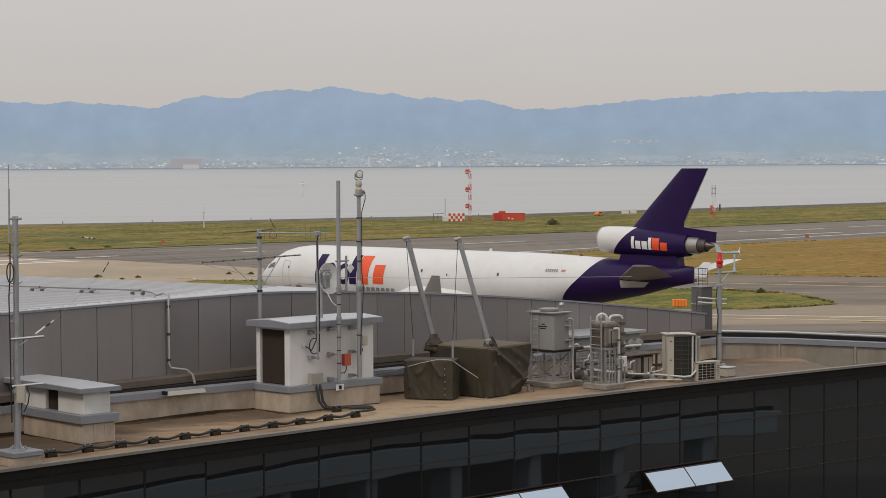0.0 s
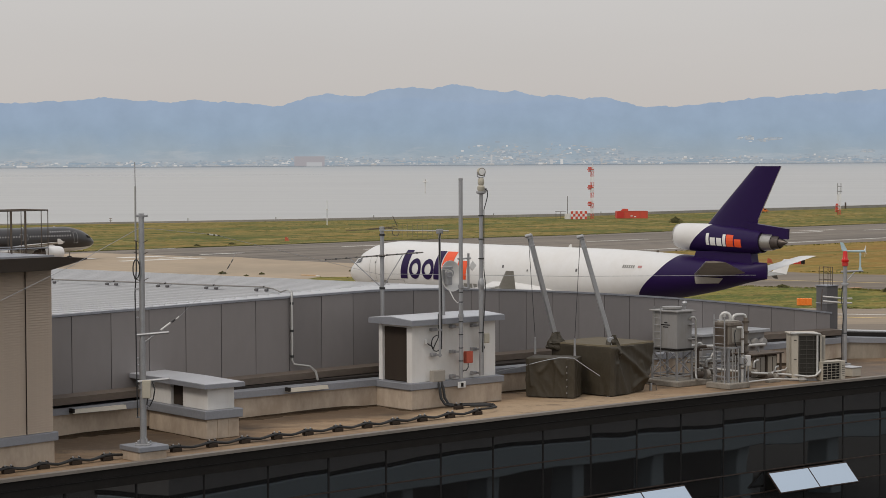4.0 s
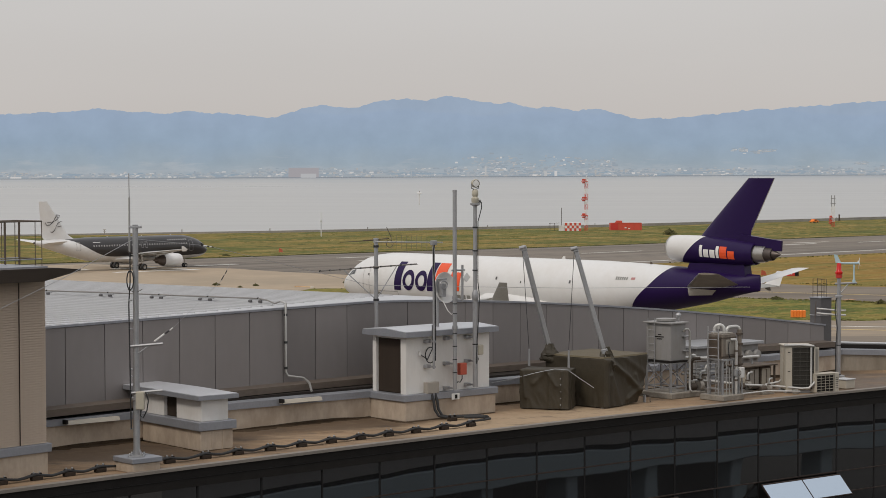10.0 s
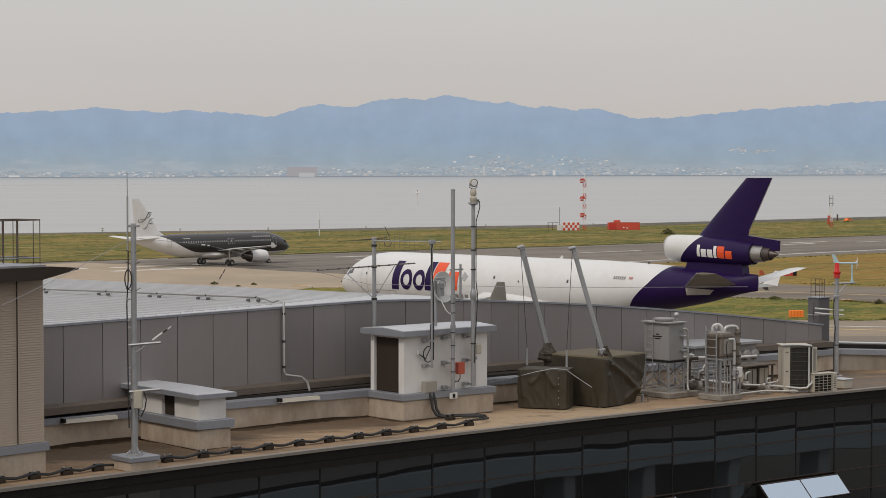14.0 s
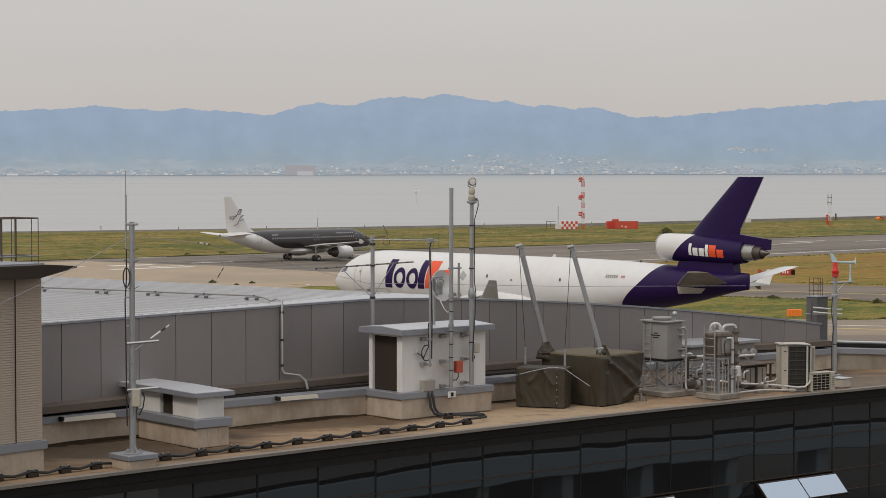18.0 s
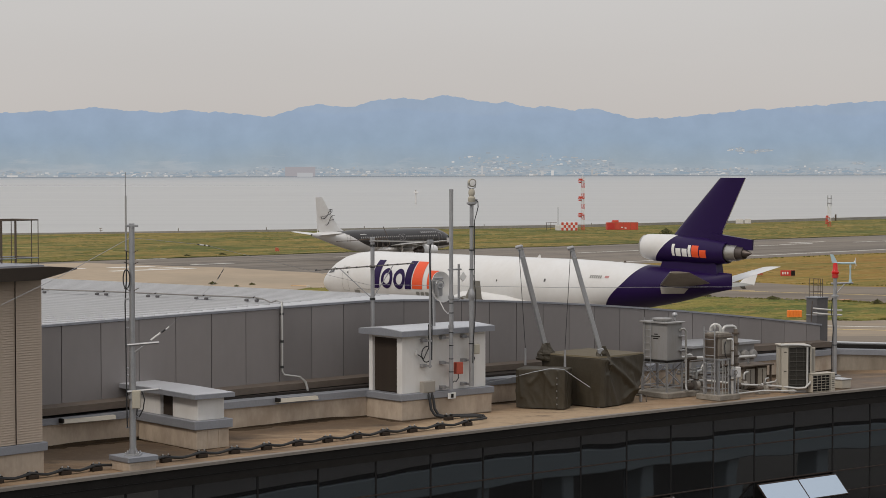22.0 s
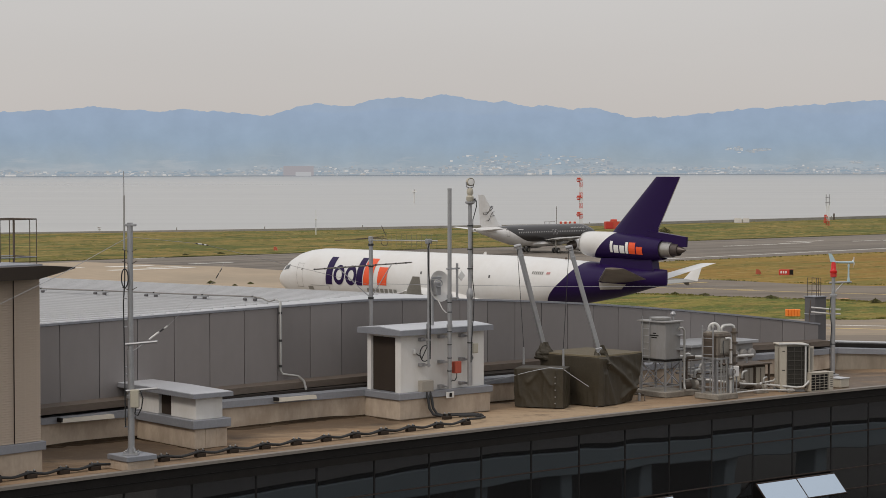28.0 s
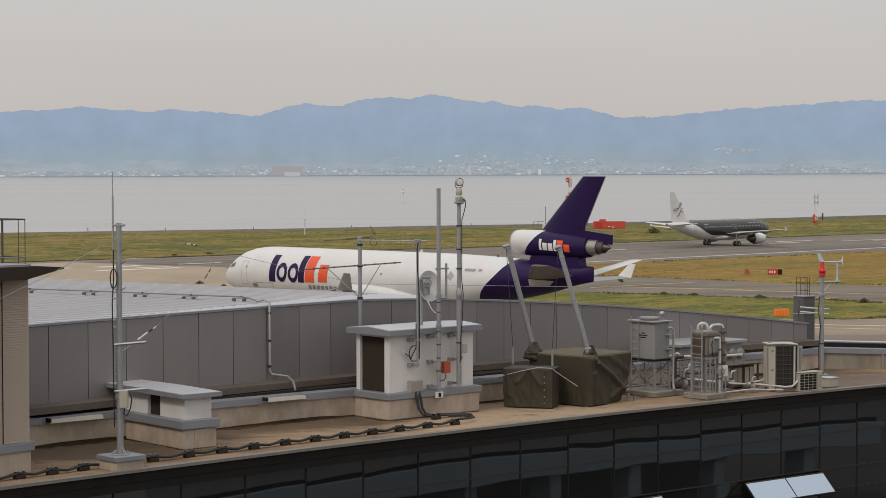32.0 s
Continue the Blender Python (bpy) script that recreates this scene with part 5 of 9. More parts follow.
# penthouse with beige louvre cladding
def penthouse():
    base = pose(-8.23, 42.05, DECK, 0, 0, 48.5)
    p = thing("louvred_penthouse", base, "tall plant room clad in beige louvres", "plant room")
    L_, D_ = 9.0, 6.0
    # local x runs back along the front towards the eye's side, y goes behind
    boxpart("plinth", (-L_ / 2, D_ / 2, 0.24), (L_, D_, 0.48), M["kerb"], p, 0.01, "cream plinth")
    boxpart("plinth_coping", (-L_ / 2, D_ / 2, 0.57), (L_ + 0.12, D_ + 0.12, 0.18), M["coping"], p, 0.01, "grey metal coping")
    boxpart("core", (-L_ / 2 - 0.05, D_ / 2, 2.35), (L_ - 0.16, D_ - 0.16, 3.4), M["louvre_dark"], p, 0.0)
    me = Geo()
    me.rings([[(x, 0.012, -0.027), (x, -0.016, -0.026), (x, -0.016, -0.021), (x, 0.010, 0.026)] for x in (-0.699, 0.699)])
    slat = mesh_of(me, M["beige_louvre"], False, "slat")
    side = Geo()
    side.rings([[(-1.4, 0.012, -0.027), (-1.4, -0.016, -0.026), (-1.4, -0.016, -0.021), (-1.4, 0.010, 0.026)], [(1.4, 0.012, -0.027), (1.4, -0.016, -0.026), (1.4, -0.016, -0.021), (1.4, 0.010, 0.026)]])
    slat2 = mesh_of(side, M["beige_louvre"], False, "slat")
    for k in range(3):
        for i in range(66):
            link(slat, "slat", p, pose(-0.72 - 1.42 * k, 0.03, 0.695 + i * 0.052))
    for i in range(66):
        link(slat2, "slat", p, pose(-0.02, 1.45, 0.695 + i * 0.052, 0, 0, 90))
    for k in range(1, 5):
        boxpart("seam", (0.72 - 1.42 * k, 0.004, 2.38), (0.010, 0.03, 3.42), M["louvre_dark"], p, 0.003)
    # flat roof with a sharp overhang
    g = Geo()
    g.rings([[(0.30, -0.75, 4.26), (0.30, D_ + 0.6, 4.26), (0.30, D_ + 0.6, 4.29), (0.30, -0.75, 4.29)], [(-0.42, -0.45, 4.05), (-0.42, D_, 4.05), (-0.42, D_ + 0.6, 4.34), (-0.42, -0.75, 4.34)], [(-L_, -0.45, 4.05), (-L_, D_, 4.05), (-L_, D_ + 0.6, 4.34), (-L_, -0.75, 4.34)]])
    M["roof_soffit"] = material("roof_soffit", (0.095, 0.08, 0.07), 0.6, var=0.1)
    part("roof", g, M["roof_soffit"], p, "grey roof with a dark overhang")
    g = Geo()
    g.box((-L_ / 2 - 0.22, D_ / 2, 4.356), (L_ - 0.4, D_ + 1.2, 0.03))
    part("roof_sheet", g, M["coping"], p)
    # rails
    c = thing("roof_rail", base @ pose(0, 0, 4.375), "thin dark steel guard rails on the plant room roof", "railing")
    for y, xs in ((0.5, (0.27, 0.10, -0.30, -0.66, -1.1, -1.5, -2.0)), (1.3, (0.27, 0.18, -0.10, -0.16, -0.42, -0.9, -1.4, -1.9))):
        for x in xs:
            rod("post", [(x, y, -0.085 if x > -0.41 else 0), (x, y, 0.88)], 0.017 if x in (-0.30, -0.66) else 0.009, M["rust"], c)
    for z in (0.09, 0.88):
        for y in (0.5, 1.3):
            rod("rail", [(-3.5, y, z), (0.27, y, z)], 0.014, M["rust"] if z > 0.5 else M["coping"], c)
        rod("rail", [(0.27, 0.5, z), (0.27, 1.3, z)], 0.014, M["rust"], c)


penthouse()


M["pier"] = material("pier", (0.085, 0.08, 0.082), 0.6, var=0.1, scale=2)
# ---- covered plant, tank, pipework and cooling units ----
def drape(w, d, h, seed, fold=0.03, flare=0.04, creases=(), tuck=0.0):
    """A tarpaulin over a box: rings of folded cloth from the hem to the top. creases: ridges on the face that looks
    along -y, from (u, v) to (u, v) with height and width, u along the face and v down it; tuck: how far its far end
    is drawn in at the hem."""
    noise.seed_set(seed)
    per = []
    n = 84
    for (x0, y0), (x1, y1) in (((-1, -1), (1, -1)), ((1, -1), (1, 1)), ((1, 1), (-1, 1)), ((-1, 1), (-1, -1))):
        for i in range(n):
            per.append((lerp(x0, x1, i / n), lerp(y0, y1, i / n)))
    rings = []
    levels = 56
    for iz in range(levels + 1):
        z = 0.975 * iz / levels
        ring = []
        for x, y in per:
            f = 1 + flare * (1 - z) ** 1.5
            k = fold * (1.15 - z * 0.7)
            q = noise.noise((x * 2.2 + seed + z, y * 2.2 - z, z * 1.4)) + 0.7 * (0.4 - abs(noise.noise((x * 4 + z * 2.5, y * 4 + seed, z * 2.2)))) + 0.2 * noise.noise((x * 9, y * 9 + seed, z * 5))
            ox = k * q * (1 if x > 0 else -1) if abs(x) > 0.98 else 0.0
            oy = k * q * (1 if y > 0 else -1) if abs(y) > 0.98 else 0.0
            if creases and y < -0.98:
                u, v = (x + 1) / 2, 1 - z
                for (ua, va), (ub, vb), amp, wid in creases:
                    l2 = (ub - ua) ** 2 + (vb - va) ** 2
                    e = max(0.0, min(1.0, ((u - ua) * (ub - ua) + (v - va) * (vb - va)) / l2))
                    dd = math.hypot(u - ua - e * (ub - ua), v - va - e * (vb - va))
                    oy -= amp * math.exp(-(dd / wid) ** 2) + 0.3 * amp * math.exp(-(dd / (wid * 3)) ** 2)
            pull = tuck * max(0.0, x + 0.1) * (1 - z) ** 1.6
            zz = max(0.03, z * h + (0.05 * noise.noise((x * 2.5, y * 2.5, seed)) + 0.16 * tuck * max(0.0, x) if iz == 0 else 0.010 * q))
            ring.append((x * w / 2 * f + ox - pull * w / 2, y * d / 2 * f + oy - pull * y * d / 4, zz))
        rings.append(ring)
    for sc, dz in ((0.985, 0.0), (0.95, 0.008), (0.8, 0.012), (0.55, 0.016), (0.15, 0.02)):
        rings.append([(x * w / 2 * sc, y * d / 2 * sc, h + dz + 0.012 * noise.noise((x * 3 * sc, y * 3 * sc, seed + 4))) for x, y in per])
    return Geo().rings(rings, False, True)


M["rope"] = material("rope", (0.42, 0.44, 0.47), 0.8, var=0.2, scale=12)
# the tarpaulin's cloth again, lightened to paint in sky light from above
M["tarp_lit_top"] = material("tarp_lit_top", (0.102, 0.080, 0.045), 0.75, var=0.15, scale=2.0, bump=0.3, bump_scale=10)


def covered_plant():
    a = thing("covered_unit", pose(2.75, 53.75, DECK, 0, 0, -18), "low box under an olive green tarpaulin with eyelets", "covered machine")
    part("tarpaulin", drape(1.32, 0.78, 1.05, 3, 0.026, 0.0, (((0.05, 0.0), (0.12, 0.7), 0.03, 0.03), ((0.55, 0.0), (0.30, 0.35), 0.03, 0.05), ((0.55, 0.0), (0.75, 0.4), 0.03, 0.04), ((0.62, 0.1), (0.60, 1.0), 0.025, 0.03), ((0.86, 0.0), (0.84, 1.0), 0.02, 0.015))), M["tarp"], a, "olive green tarpaulin", True)
    me = mesh_of(Geo().lathe([(0.006, 0), (0.018, 0), (0.018, 0.008), (0.006, 0.008)], 10), M["galv"], False, "eyelet")
    for z in (0.15, 0.32, 0.5, 0.68, 0.84):
        link(me, "eyelet", a, pose(0.46, -0.43, z, 90))
    rod("rope", [(-1.55, -0.1, 0.63), (-0.9, -0.35, 0.78), (-0.2, -0.50, 0.98), (0.3, -0.42, 1.09), (0.62, -0.3, 1.06), (0.9, -0.2, 0.85), (1.25, 0.0, 0.58)], 0.008, M["rope"], a, "pale blue-grey rope over the cover")
    b = thing("covered_unit", pose(4.14, 55.0, DECK, 0, 0, 47), "large machine under a sagging olive tarpaulin", "covered machine")
    creases = (((0.10, 0.02), (0.95, 0.78), 0.085, 0.05), ((0.08, 0.08), (0.36, 1.0), 0.055, 0.055), ((0.45, 0.0), (1.0, 0.42), 0.03, 0.06), ((0.60, 0.86), (1.0, 0.62), 0.06, 0.055), ((0.28, 0.05), (0.62, 0.60), -0.03, 0.05), ((0.12, 0.35), (0.20, 1.0), 0.045, 0.04), ((0.74, 0.40), (0.98, 0.95), 0.035, 0.045), ((0.03, 0.0), (0.07, 1.0), 0.08, 0.045))
    part("tarpaulin", drape(1.95, 1.95, 1.32, 8, 0.028, 0.02, creases, 0.34), M["tarp"], b, "sagging olive green tarpaulin", True)
    # loose flap that hangs from the near corner and the gathered sleeves round the davits
    for cx, cy, s in ((-0.62, -0.80, 5), (-0.88, 0.92, 6)):
        noise.seed_set(s)
        rings = []
        for i in range(9):
            z = lerp(1.62, 0.85 if s == 5 else 1.15, i / 8)
            r = [0.09, 0.12, 0.16, 0.18, 0.22, 0.25, 0.24, 0.26, 0.22][i]
            rings.append([(cx + r * math.cos(k * math.pi / 8) * (1 + 0.7 * noise.noise((k * 0.8, z * 5, s))), cy + r * math.sin(k * math.pi / 8) * (1 + 0.7 * noise.noise((k * 0.8, z * 5, s + 9))), z) for k in range(16)])
        part("gathered_sleeve", Geo().rings(rings), M["tarp"], b, "gathered cloth sleeve", False)
    noise.seed_set(31)
    top = [[(x * 0.985 * s_, y * 0.985 * s_, 1.342 + (0.012 if s_ < 0.99 else -0.03) + 0.012 * noise.noise((x * 2.2 * s_, y * 2.2 * s_, 3))) for x, y in [(lerp(a0, a1, q / 12), lerp(b0, b1, q / 12)) for (a0, b0), (a1, b1) in (((-1, -1), (1, -1)), ((1, -1), (1, 1)), ((1, 1), (-1, 1)), ((-1, 1), (-1, -1))) for q in range(12)]] for s_ in (1.0, 0.97, 0.85, 0.65, 0.4, 0.1)]
    part("top_sheet", Geo().rings(top, False, True), M["tarp_lit_top"], b, "top of the tarpaulin, painted lighter for the sky's light", True)
    for x, y in ((-0.95, -0.95), (0.95, -0.9), (-0.95, 0.95), (0.95, 0.95)):
        rod("foot", [(x, y, 0), (x, y, 0.2)], 0.04, M["galv"], b)
    part("hoop", Geo().tube([(1.0, -1.05, 0.02), (1.12, -0.95, 0.16), (1.1, -0.7, 0.2), (1.05, -0.45, 0.16), (1.0, -0.4, 0.02)], 0.016, 6), M["rust"], b, "", True)


covered_plant()


def davit(x, y, top, foot, hang):
    d = thing("davit_arm", pose(0, 0, 0), "leaning pale grey davit arm with a hanging cable", "davit", "pair of davit arms")
    a, b = Vector(foot), Vector(top)
    m = look(a, b)
    l = (b - a).length
    part("arm", Geo().box((0, 0, -l / 2), (0.115, 0.115, l), m, 0.012), M["galv"], d, "pale grey box section arm")
    part("head", Geo().box((0, 0, -l - 0.06), (0.14, 0.14, 0.14), m, 0.02).tube([(b.x - 0.14, b.y - 0.05, b.z + 0.06), (b.x + 0.02, b.y - 0.05, b.z + 0.10)], 0.05, 10), M["galv"], d)
    part("foot_socket", Geo().box((0, 0, 0.02), (0.17, 0.17, 0.26), m, 0.015), M["galv"], d)
    part("post", Geo().tube([(a.x, a.y + 0.5, DECK + 0.02), (a.x, a.y + 0.5, a.z - 0.25), a], 0.05, 10), M["galv"], d)
    rod("cable", [(hang[0], hang[1], hang[2] + 0.47), (b.x - 0.05, b.y - 0.04, b.z + 0.04)], 0.008, M["black_rubber"], d, "black hoist cable")
    rod("weight", [(hang[0], hang[1], hang[2]), (hang[0], hang[1], hang[2] + 0.45)], [0.034, 0.026], M["galv"], d, "pale grey hook weight")
    for i in range(2):
        p = a.lerp(b, 0.2 + 0.5 * i)
        part("collar", Geo().box((0, 0, -l * (0.03 + 0.9 * i)), (0.13, 0.13, 0.05), m, 0.006), M["galv"], d)


davit(0, 0, (2.16, 54.7, 16.15), (2.86, 55.0, 13.45), (2.27, 54.25, 13.08))
davit(0, 0, (3.50, 53.9, 16.15), (4.27, 53.95, 13.45), (3.30, 53.75, 13.08))
RD = 41.5


M["old_concrete"] = material("old_concrete", (0.27, 0.245, 0.21), 0.9, var=0.2, scale=3, stain=(0.14, 0.12, 0.095), stain_amt=0.7, stain_scale=2.0)


def water_tank():
    t = thing("water_tank", pose(6.25, 55.95, DECK, 0, 0, RD), "grey steel tank on a braced frame", "tank")
    # x runs along the deck's edge, y goes back
    W_, D_ = 0.62, 0.92
    boxpart("concrete_base", (W_ / 2 + 0.1, D_ / 2, 0.08), (W_ + 0.55, D_ + 0.4, 0.16), M["old_concrete"], t, 0.02, "concrete pad")
    for x in (0, W_):
        for y in (0, D_):
            g = Geo().box((x, y, 0.58), (0.055, 0.055, 0.86), None, 0.004)
            part("leg", g, M["galv"], t)
    for z in (0.30, 0.96):
        for a, b in (((0, 0), (W_, 0)), ((0, 0), (0, D_)), ((W_, 0), (W_, D_)), ((0, D_), (W_, D_))):
            rod("rail", [(a[0], a[1], z), (b[0], b[1], z)], 0.024, M["galv"], t, "", 4)
    for a, b in (((0, 0), (W_, 0)), ((0, 0), (0, D_)), ((W_, 0), (W_, D_)), ((0, D_), (W_, D_))):
        for z0, z1 in ((0.3, 0.95), (0.95, 0.3)):
            rod("brace", [(a[0], a[1], z0), (b[0], b[1], z1)], 0.015, M["galv"], t, "", 4)
    boxpart("grate", (W_ / 2, D_ / 2, 1.01), (W_ + 0.08, D_ + 0.08, 0.05), M["dark"], t, 0.004)
    body = boxpart("body", (W_ / 2, D_ / 2, 1.545), (W_, D_, 1.02), M["tank_grey"], t, 0.012, "grey painted tank")
    boxpart("lid", (W_ / 2, D_ / 2, 2.075), (W_ + 0.14, D_ + 0.14, 0.04), M["tank_grey"], t, 0.006)
    part("hatch", Geo().lathe([(0.26, 2.09), (0.26, 2.13), (0.29, 2.13), (0.29, 2.18), (0.001, 2.20)], 20, Matrix.Translation((W_ / 2, D_ / 2, 0))), M["tank_grey"], t, "", True)
    part("vent", Geo().tube([(W_ * 0.95, 0.25, 2.08), (W_ * 0.95, 0.25, 2.22)], 0.03, 8).lathe([(0.001, 2.20), (0.07, 2.23), (0.08, 2.28), (0.05, 2.33), (0.001, 2.34)], 12, Matrix.Translation((W_ * 0.95, 0.25, 0))), M["galv"], t, "", True)
    # illegible stencil as bars on the side that faces left
    for z, y0, l in ((1.75, 0.35, 0.12), (1.69, 0.26, 0.34), (1.63, 0.32, 0.20)):
        boxpart("stencil_bar", (-0.003, y0 + l / 2, z), (0.006, l, 0.028), M["dark"], body, 0.0)
    # ladder on the left side
    g = Geo()
    for y in (0.55, 0.80):
        g.tube([(-0.06, y, 0.2), (-0.06, y, 2.2)], 0.010, 6)
    for i in range(10):
        g.tube([(-0.06, 0.55, 0.35 + i * 0.19), (-0.06, 0.80, 0.35 + i * 0.19)], 0.007, 6)
    part("ladder", g, M["galv"], t, "galvanised ladder", True)
    rod("overflow_pipe", [(W_ - 0.12, -0.01, 1.84), (W_ - 0.10, -0.06, 1.90), (W_ - 0.02, -0.09, 1.90), (W_ + 0.05, -0.10, 1.82), (W_ + 0.05, -0.10, 0.35), (W_ + 0.02, -0.14, 0.24), (W_ - 0.05, -0.22, 0.18)], 0.032, M["steel_pipe"], t, "", 10)
    for z in (1.3, 1.7):
        boxpart("pipe_bracket", (W_ - 0.06, -0.05, z), (0.22, 0.10, 0.03), M["galv"], t, 0.004)


water_tank()


M["vessel"] = material("vessel", (0.19, 0.16, 0.13), 0.6, var=0.25, scale=4, stain=(0.09, 0.07, 0.055), stain_amt=0.7, stain_scale=3, stretch=(1, 1, 0.4))


def filter_skid():
    s = thing("filter_skid", pose(7.62, 55.3, DECK, 0, 0, RD), "pipework skid with a brown filter box and silver elbows", "plant")
    boxpart("concrete_base", (0.30, 0.32, 0.08), (0.86, 0.86, 0.16), M["old_concrete"], s, 0.02, "concrete pad")
    for x in (0.09, 0.57):
        for y in (0.12, 0.58):
            boxpart("leg", (x, y, 0.65), (0.06, 0.06, 0.98), M["galv"], s, 0.004)
    for z in (0.30, 0.62):
        for a, b in (((0.09, 0.12), (0.57, 0.12)), ((0.09, 0.12), (0.09, 0.58))):
            rod("stretcher", [(*a, z), (*b, z)], 0.018, M["galv"], s, "", 4)
    body = boxpart("filter_box", (0.33, 0.35, 1.47), (0.54, 0.52, 0.70), M["vessel"], s, 0.02, "brown-grey weathered filter box")
    boxpart("side_panel", (0.050, 0.35, 1.45), (0.02, 0.42, 0.56), M["rust"], body, 0.006, "dark weathered panel")
    for z in (1.20, 1.72):
        boxpart("flange_band", (0.33, 0.35, z), (0.57, 0.55, 0.035), M["rust"], body, 0.004)
    boxpart("front_hatch", (0.36, 0.083, 1.46), (0.34, 0.02, 0.40), M["grey_box"], body, 0.006)
    boxpart("bearing_frame", (0.33, 0.35, 1.11), (0.62, 0.60, 0.05), M["galv"], s, 0.006)
    boxpart("top_plate", (0.33, 0.35, 1.835), (0.44, 0.42, 0.03), M["grey_box"], s, 0.006)
    # tall ladder at the face beside the box
    g = Geo()
    for y in (0.12, 0.50):
        g.tube([(-0.08, y, 0.1), (-0.08, y, 2.02)], 0.020, 8)
    for i in range(8):
        g.tube([(-0.08, 0.12, 0.35 + i * 0.22), (-0.08, 0.50, 0.35 + i * 0.22)], 0.011, 6)
    part("ladder", g, M["galv"], s, "galvanised ladder", True)
    rod("ladder_cap", [(-0.08, 0.12, 1.98), (-0.08, 0.12, 2.06)], 0.035, M["lag"], s)
    # silver elbows over the box
    arc = lambda c, r, a0, a1, d: [(c[0] + d[0] * r * math.cos(radians(lerp(a0, a1, i / 7))), c[1] + d[1] * r * math.cos(radians(lerp(a0, a1, i / 7))), c[2] + r * math.sin(radians(lerp(a0, a1, i / 7)))) for i in range(8)]
    rod("silver_elbow", [(0.155, 0.46, 1.8)] + arc((0.235, 0.36, 1.93), 0.13, 180, 0, (0.65, -0.76)) + [(0.32, 0.26, 1.8)], 0.046, M["lag"], s, "silver lagged elbow", 12)
    rod("silver_elbow", [(0.40, 0.24, 1.78), (0.40, 0.24, 1.92), (0.44, 0.22, 1.98), (0.52, 0.2, 2.0), (0.70, 0.15, 2.0), (0.77, 0.13, 1.97), (0.80, 0.12, 1.88)], 0.048, M["lag"], s, "silver lagged elbow", 12)
    rod("brown_stack", [(0.80, 0.12, 1.92), (0.80, 0.12, 0.90)], 0.062, M["vessel"], s, "", 12)
    for z in (1.80, 1.52, 1.18, 0.96):
        part("flange", Geo().lathe([(0.05, z - 0.025), (0.10, z - 0.025), (0.10, z + 0.025), (0.05, z + 0.025)], 14, Matrix.Translation((0.80, 0.12, 0))), M["rust"], s, "", True)
    rod("white_pipe", [(0.36, 0.06, 1.66), (0.46, 0.0, 1.67), (0.50, -0.02, 1.62), (0.50, -0.02, 0.06)], 0.036, M["lag"], s, "white lagged pipe", 10)
    for z in (1.35, 0.95, 0.55):
        part("pipe_clamp", Geo().lathe([(0.036, -0.02), (0.055, -0.02), (0.055, 0.02), (0.036, 0.02)], 12, pose(0.50, -0.02, z)), M["rust"], s, "", True)
    rod("thin_pipe", [(0.58, 0.02, 1.50), (0.58, 0.0, 0.2), (0.62, -0.02, 0.12)], 0.018, M["steel_pipe"], s)
    rod("hose", [(0.30, 0.06, 1.60), (0.22, 0.02, 1.50), (0.24, 0.02, 1.25), (0.33, 0.05, 1.15)], 0.014, M["black_rubber"], s)
    b = boxpart("control_box", (0.70, 0.0, 0.74), (0.20, 0.14, 0.30), M["white_paint"], s, 0.012, "pale grey control box")
    boxpart("box_lid", (0.70, -0.075, 0.74), (0.17, 0.012, 0.26), M["white_paint"], b, 0.004)
    for x in (0.64, 0.77):
        rod("box_leg", [(x, 0.0, 0), (x, 0.0, 0.6)], 0.020, M["galv"], s)
    for x, y, z1 in ((0.18, 0.05, 1.1), (0.30, 0.05, 0.9), (0.42, 0.05, 1.08), (0.25, 0.5, 1.1)):
        rod("conduit", [(x, y, 0.16), (x, y, z1)], 0.018, M["steel_pipe"], s)
    part("valve", Geo().lathe([(0.04, -0.1), (0.08, -0.08), (0.08, 0.08), (0.04, 0.1)], 12, pose(0.50, -0.02, 0.75)), M["galv"], s, "", True)
    part("hand_wheel", Geo().lathe([(0.06, -0.008), (0.075, 0), (0.06, 0.008)], 14, pose(0.50, -0.14, 0.75, 90)), M["rust"], s, "", True)


filter_skid()


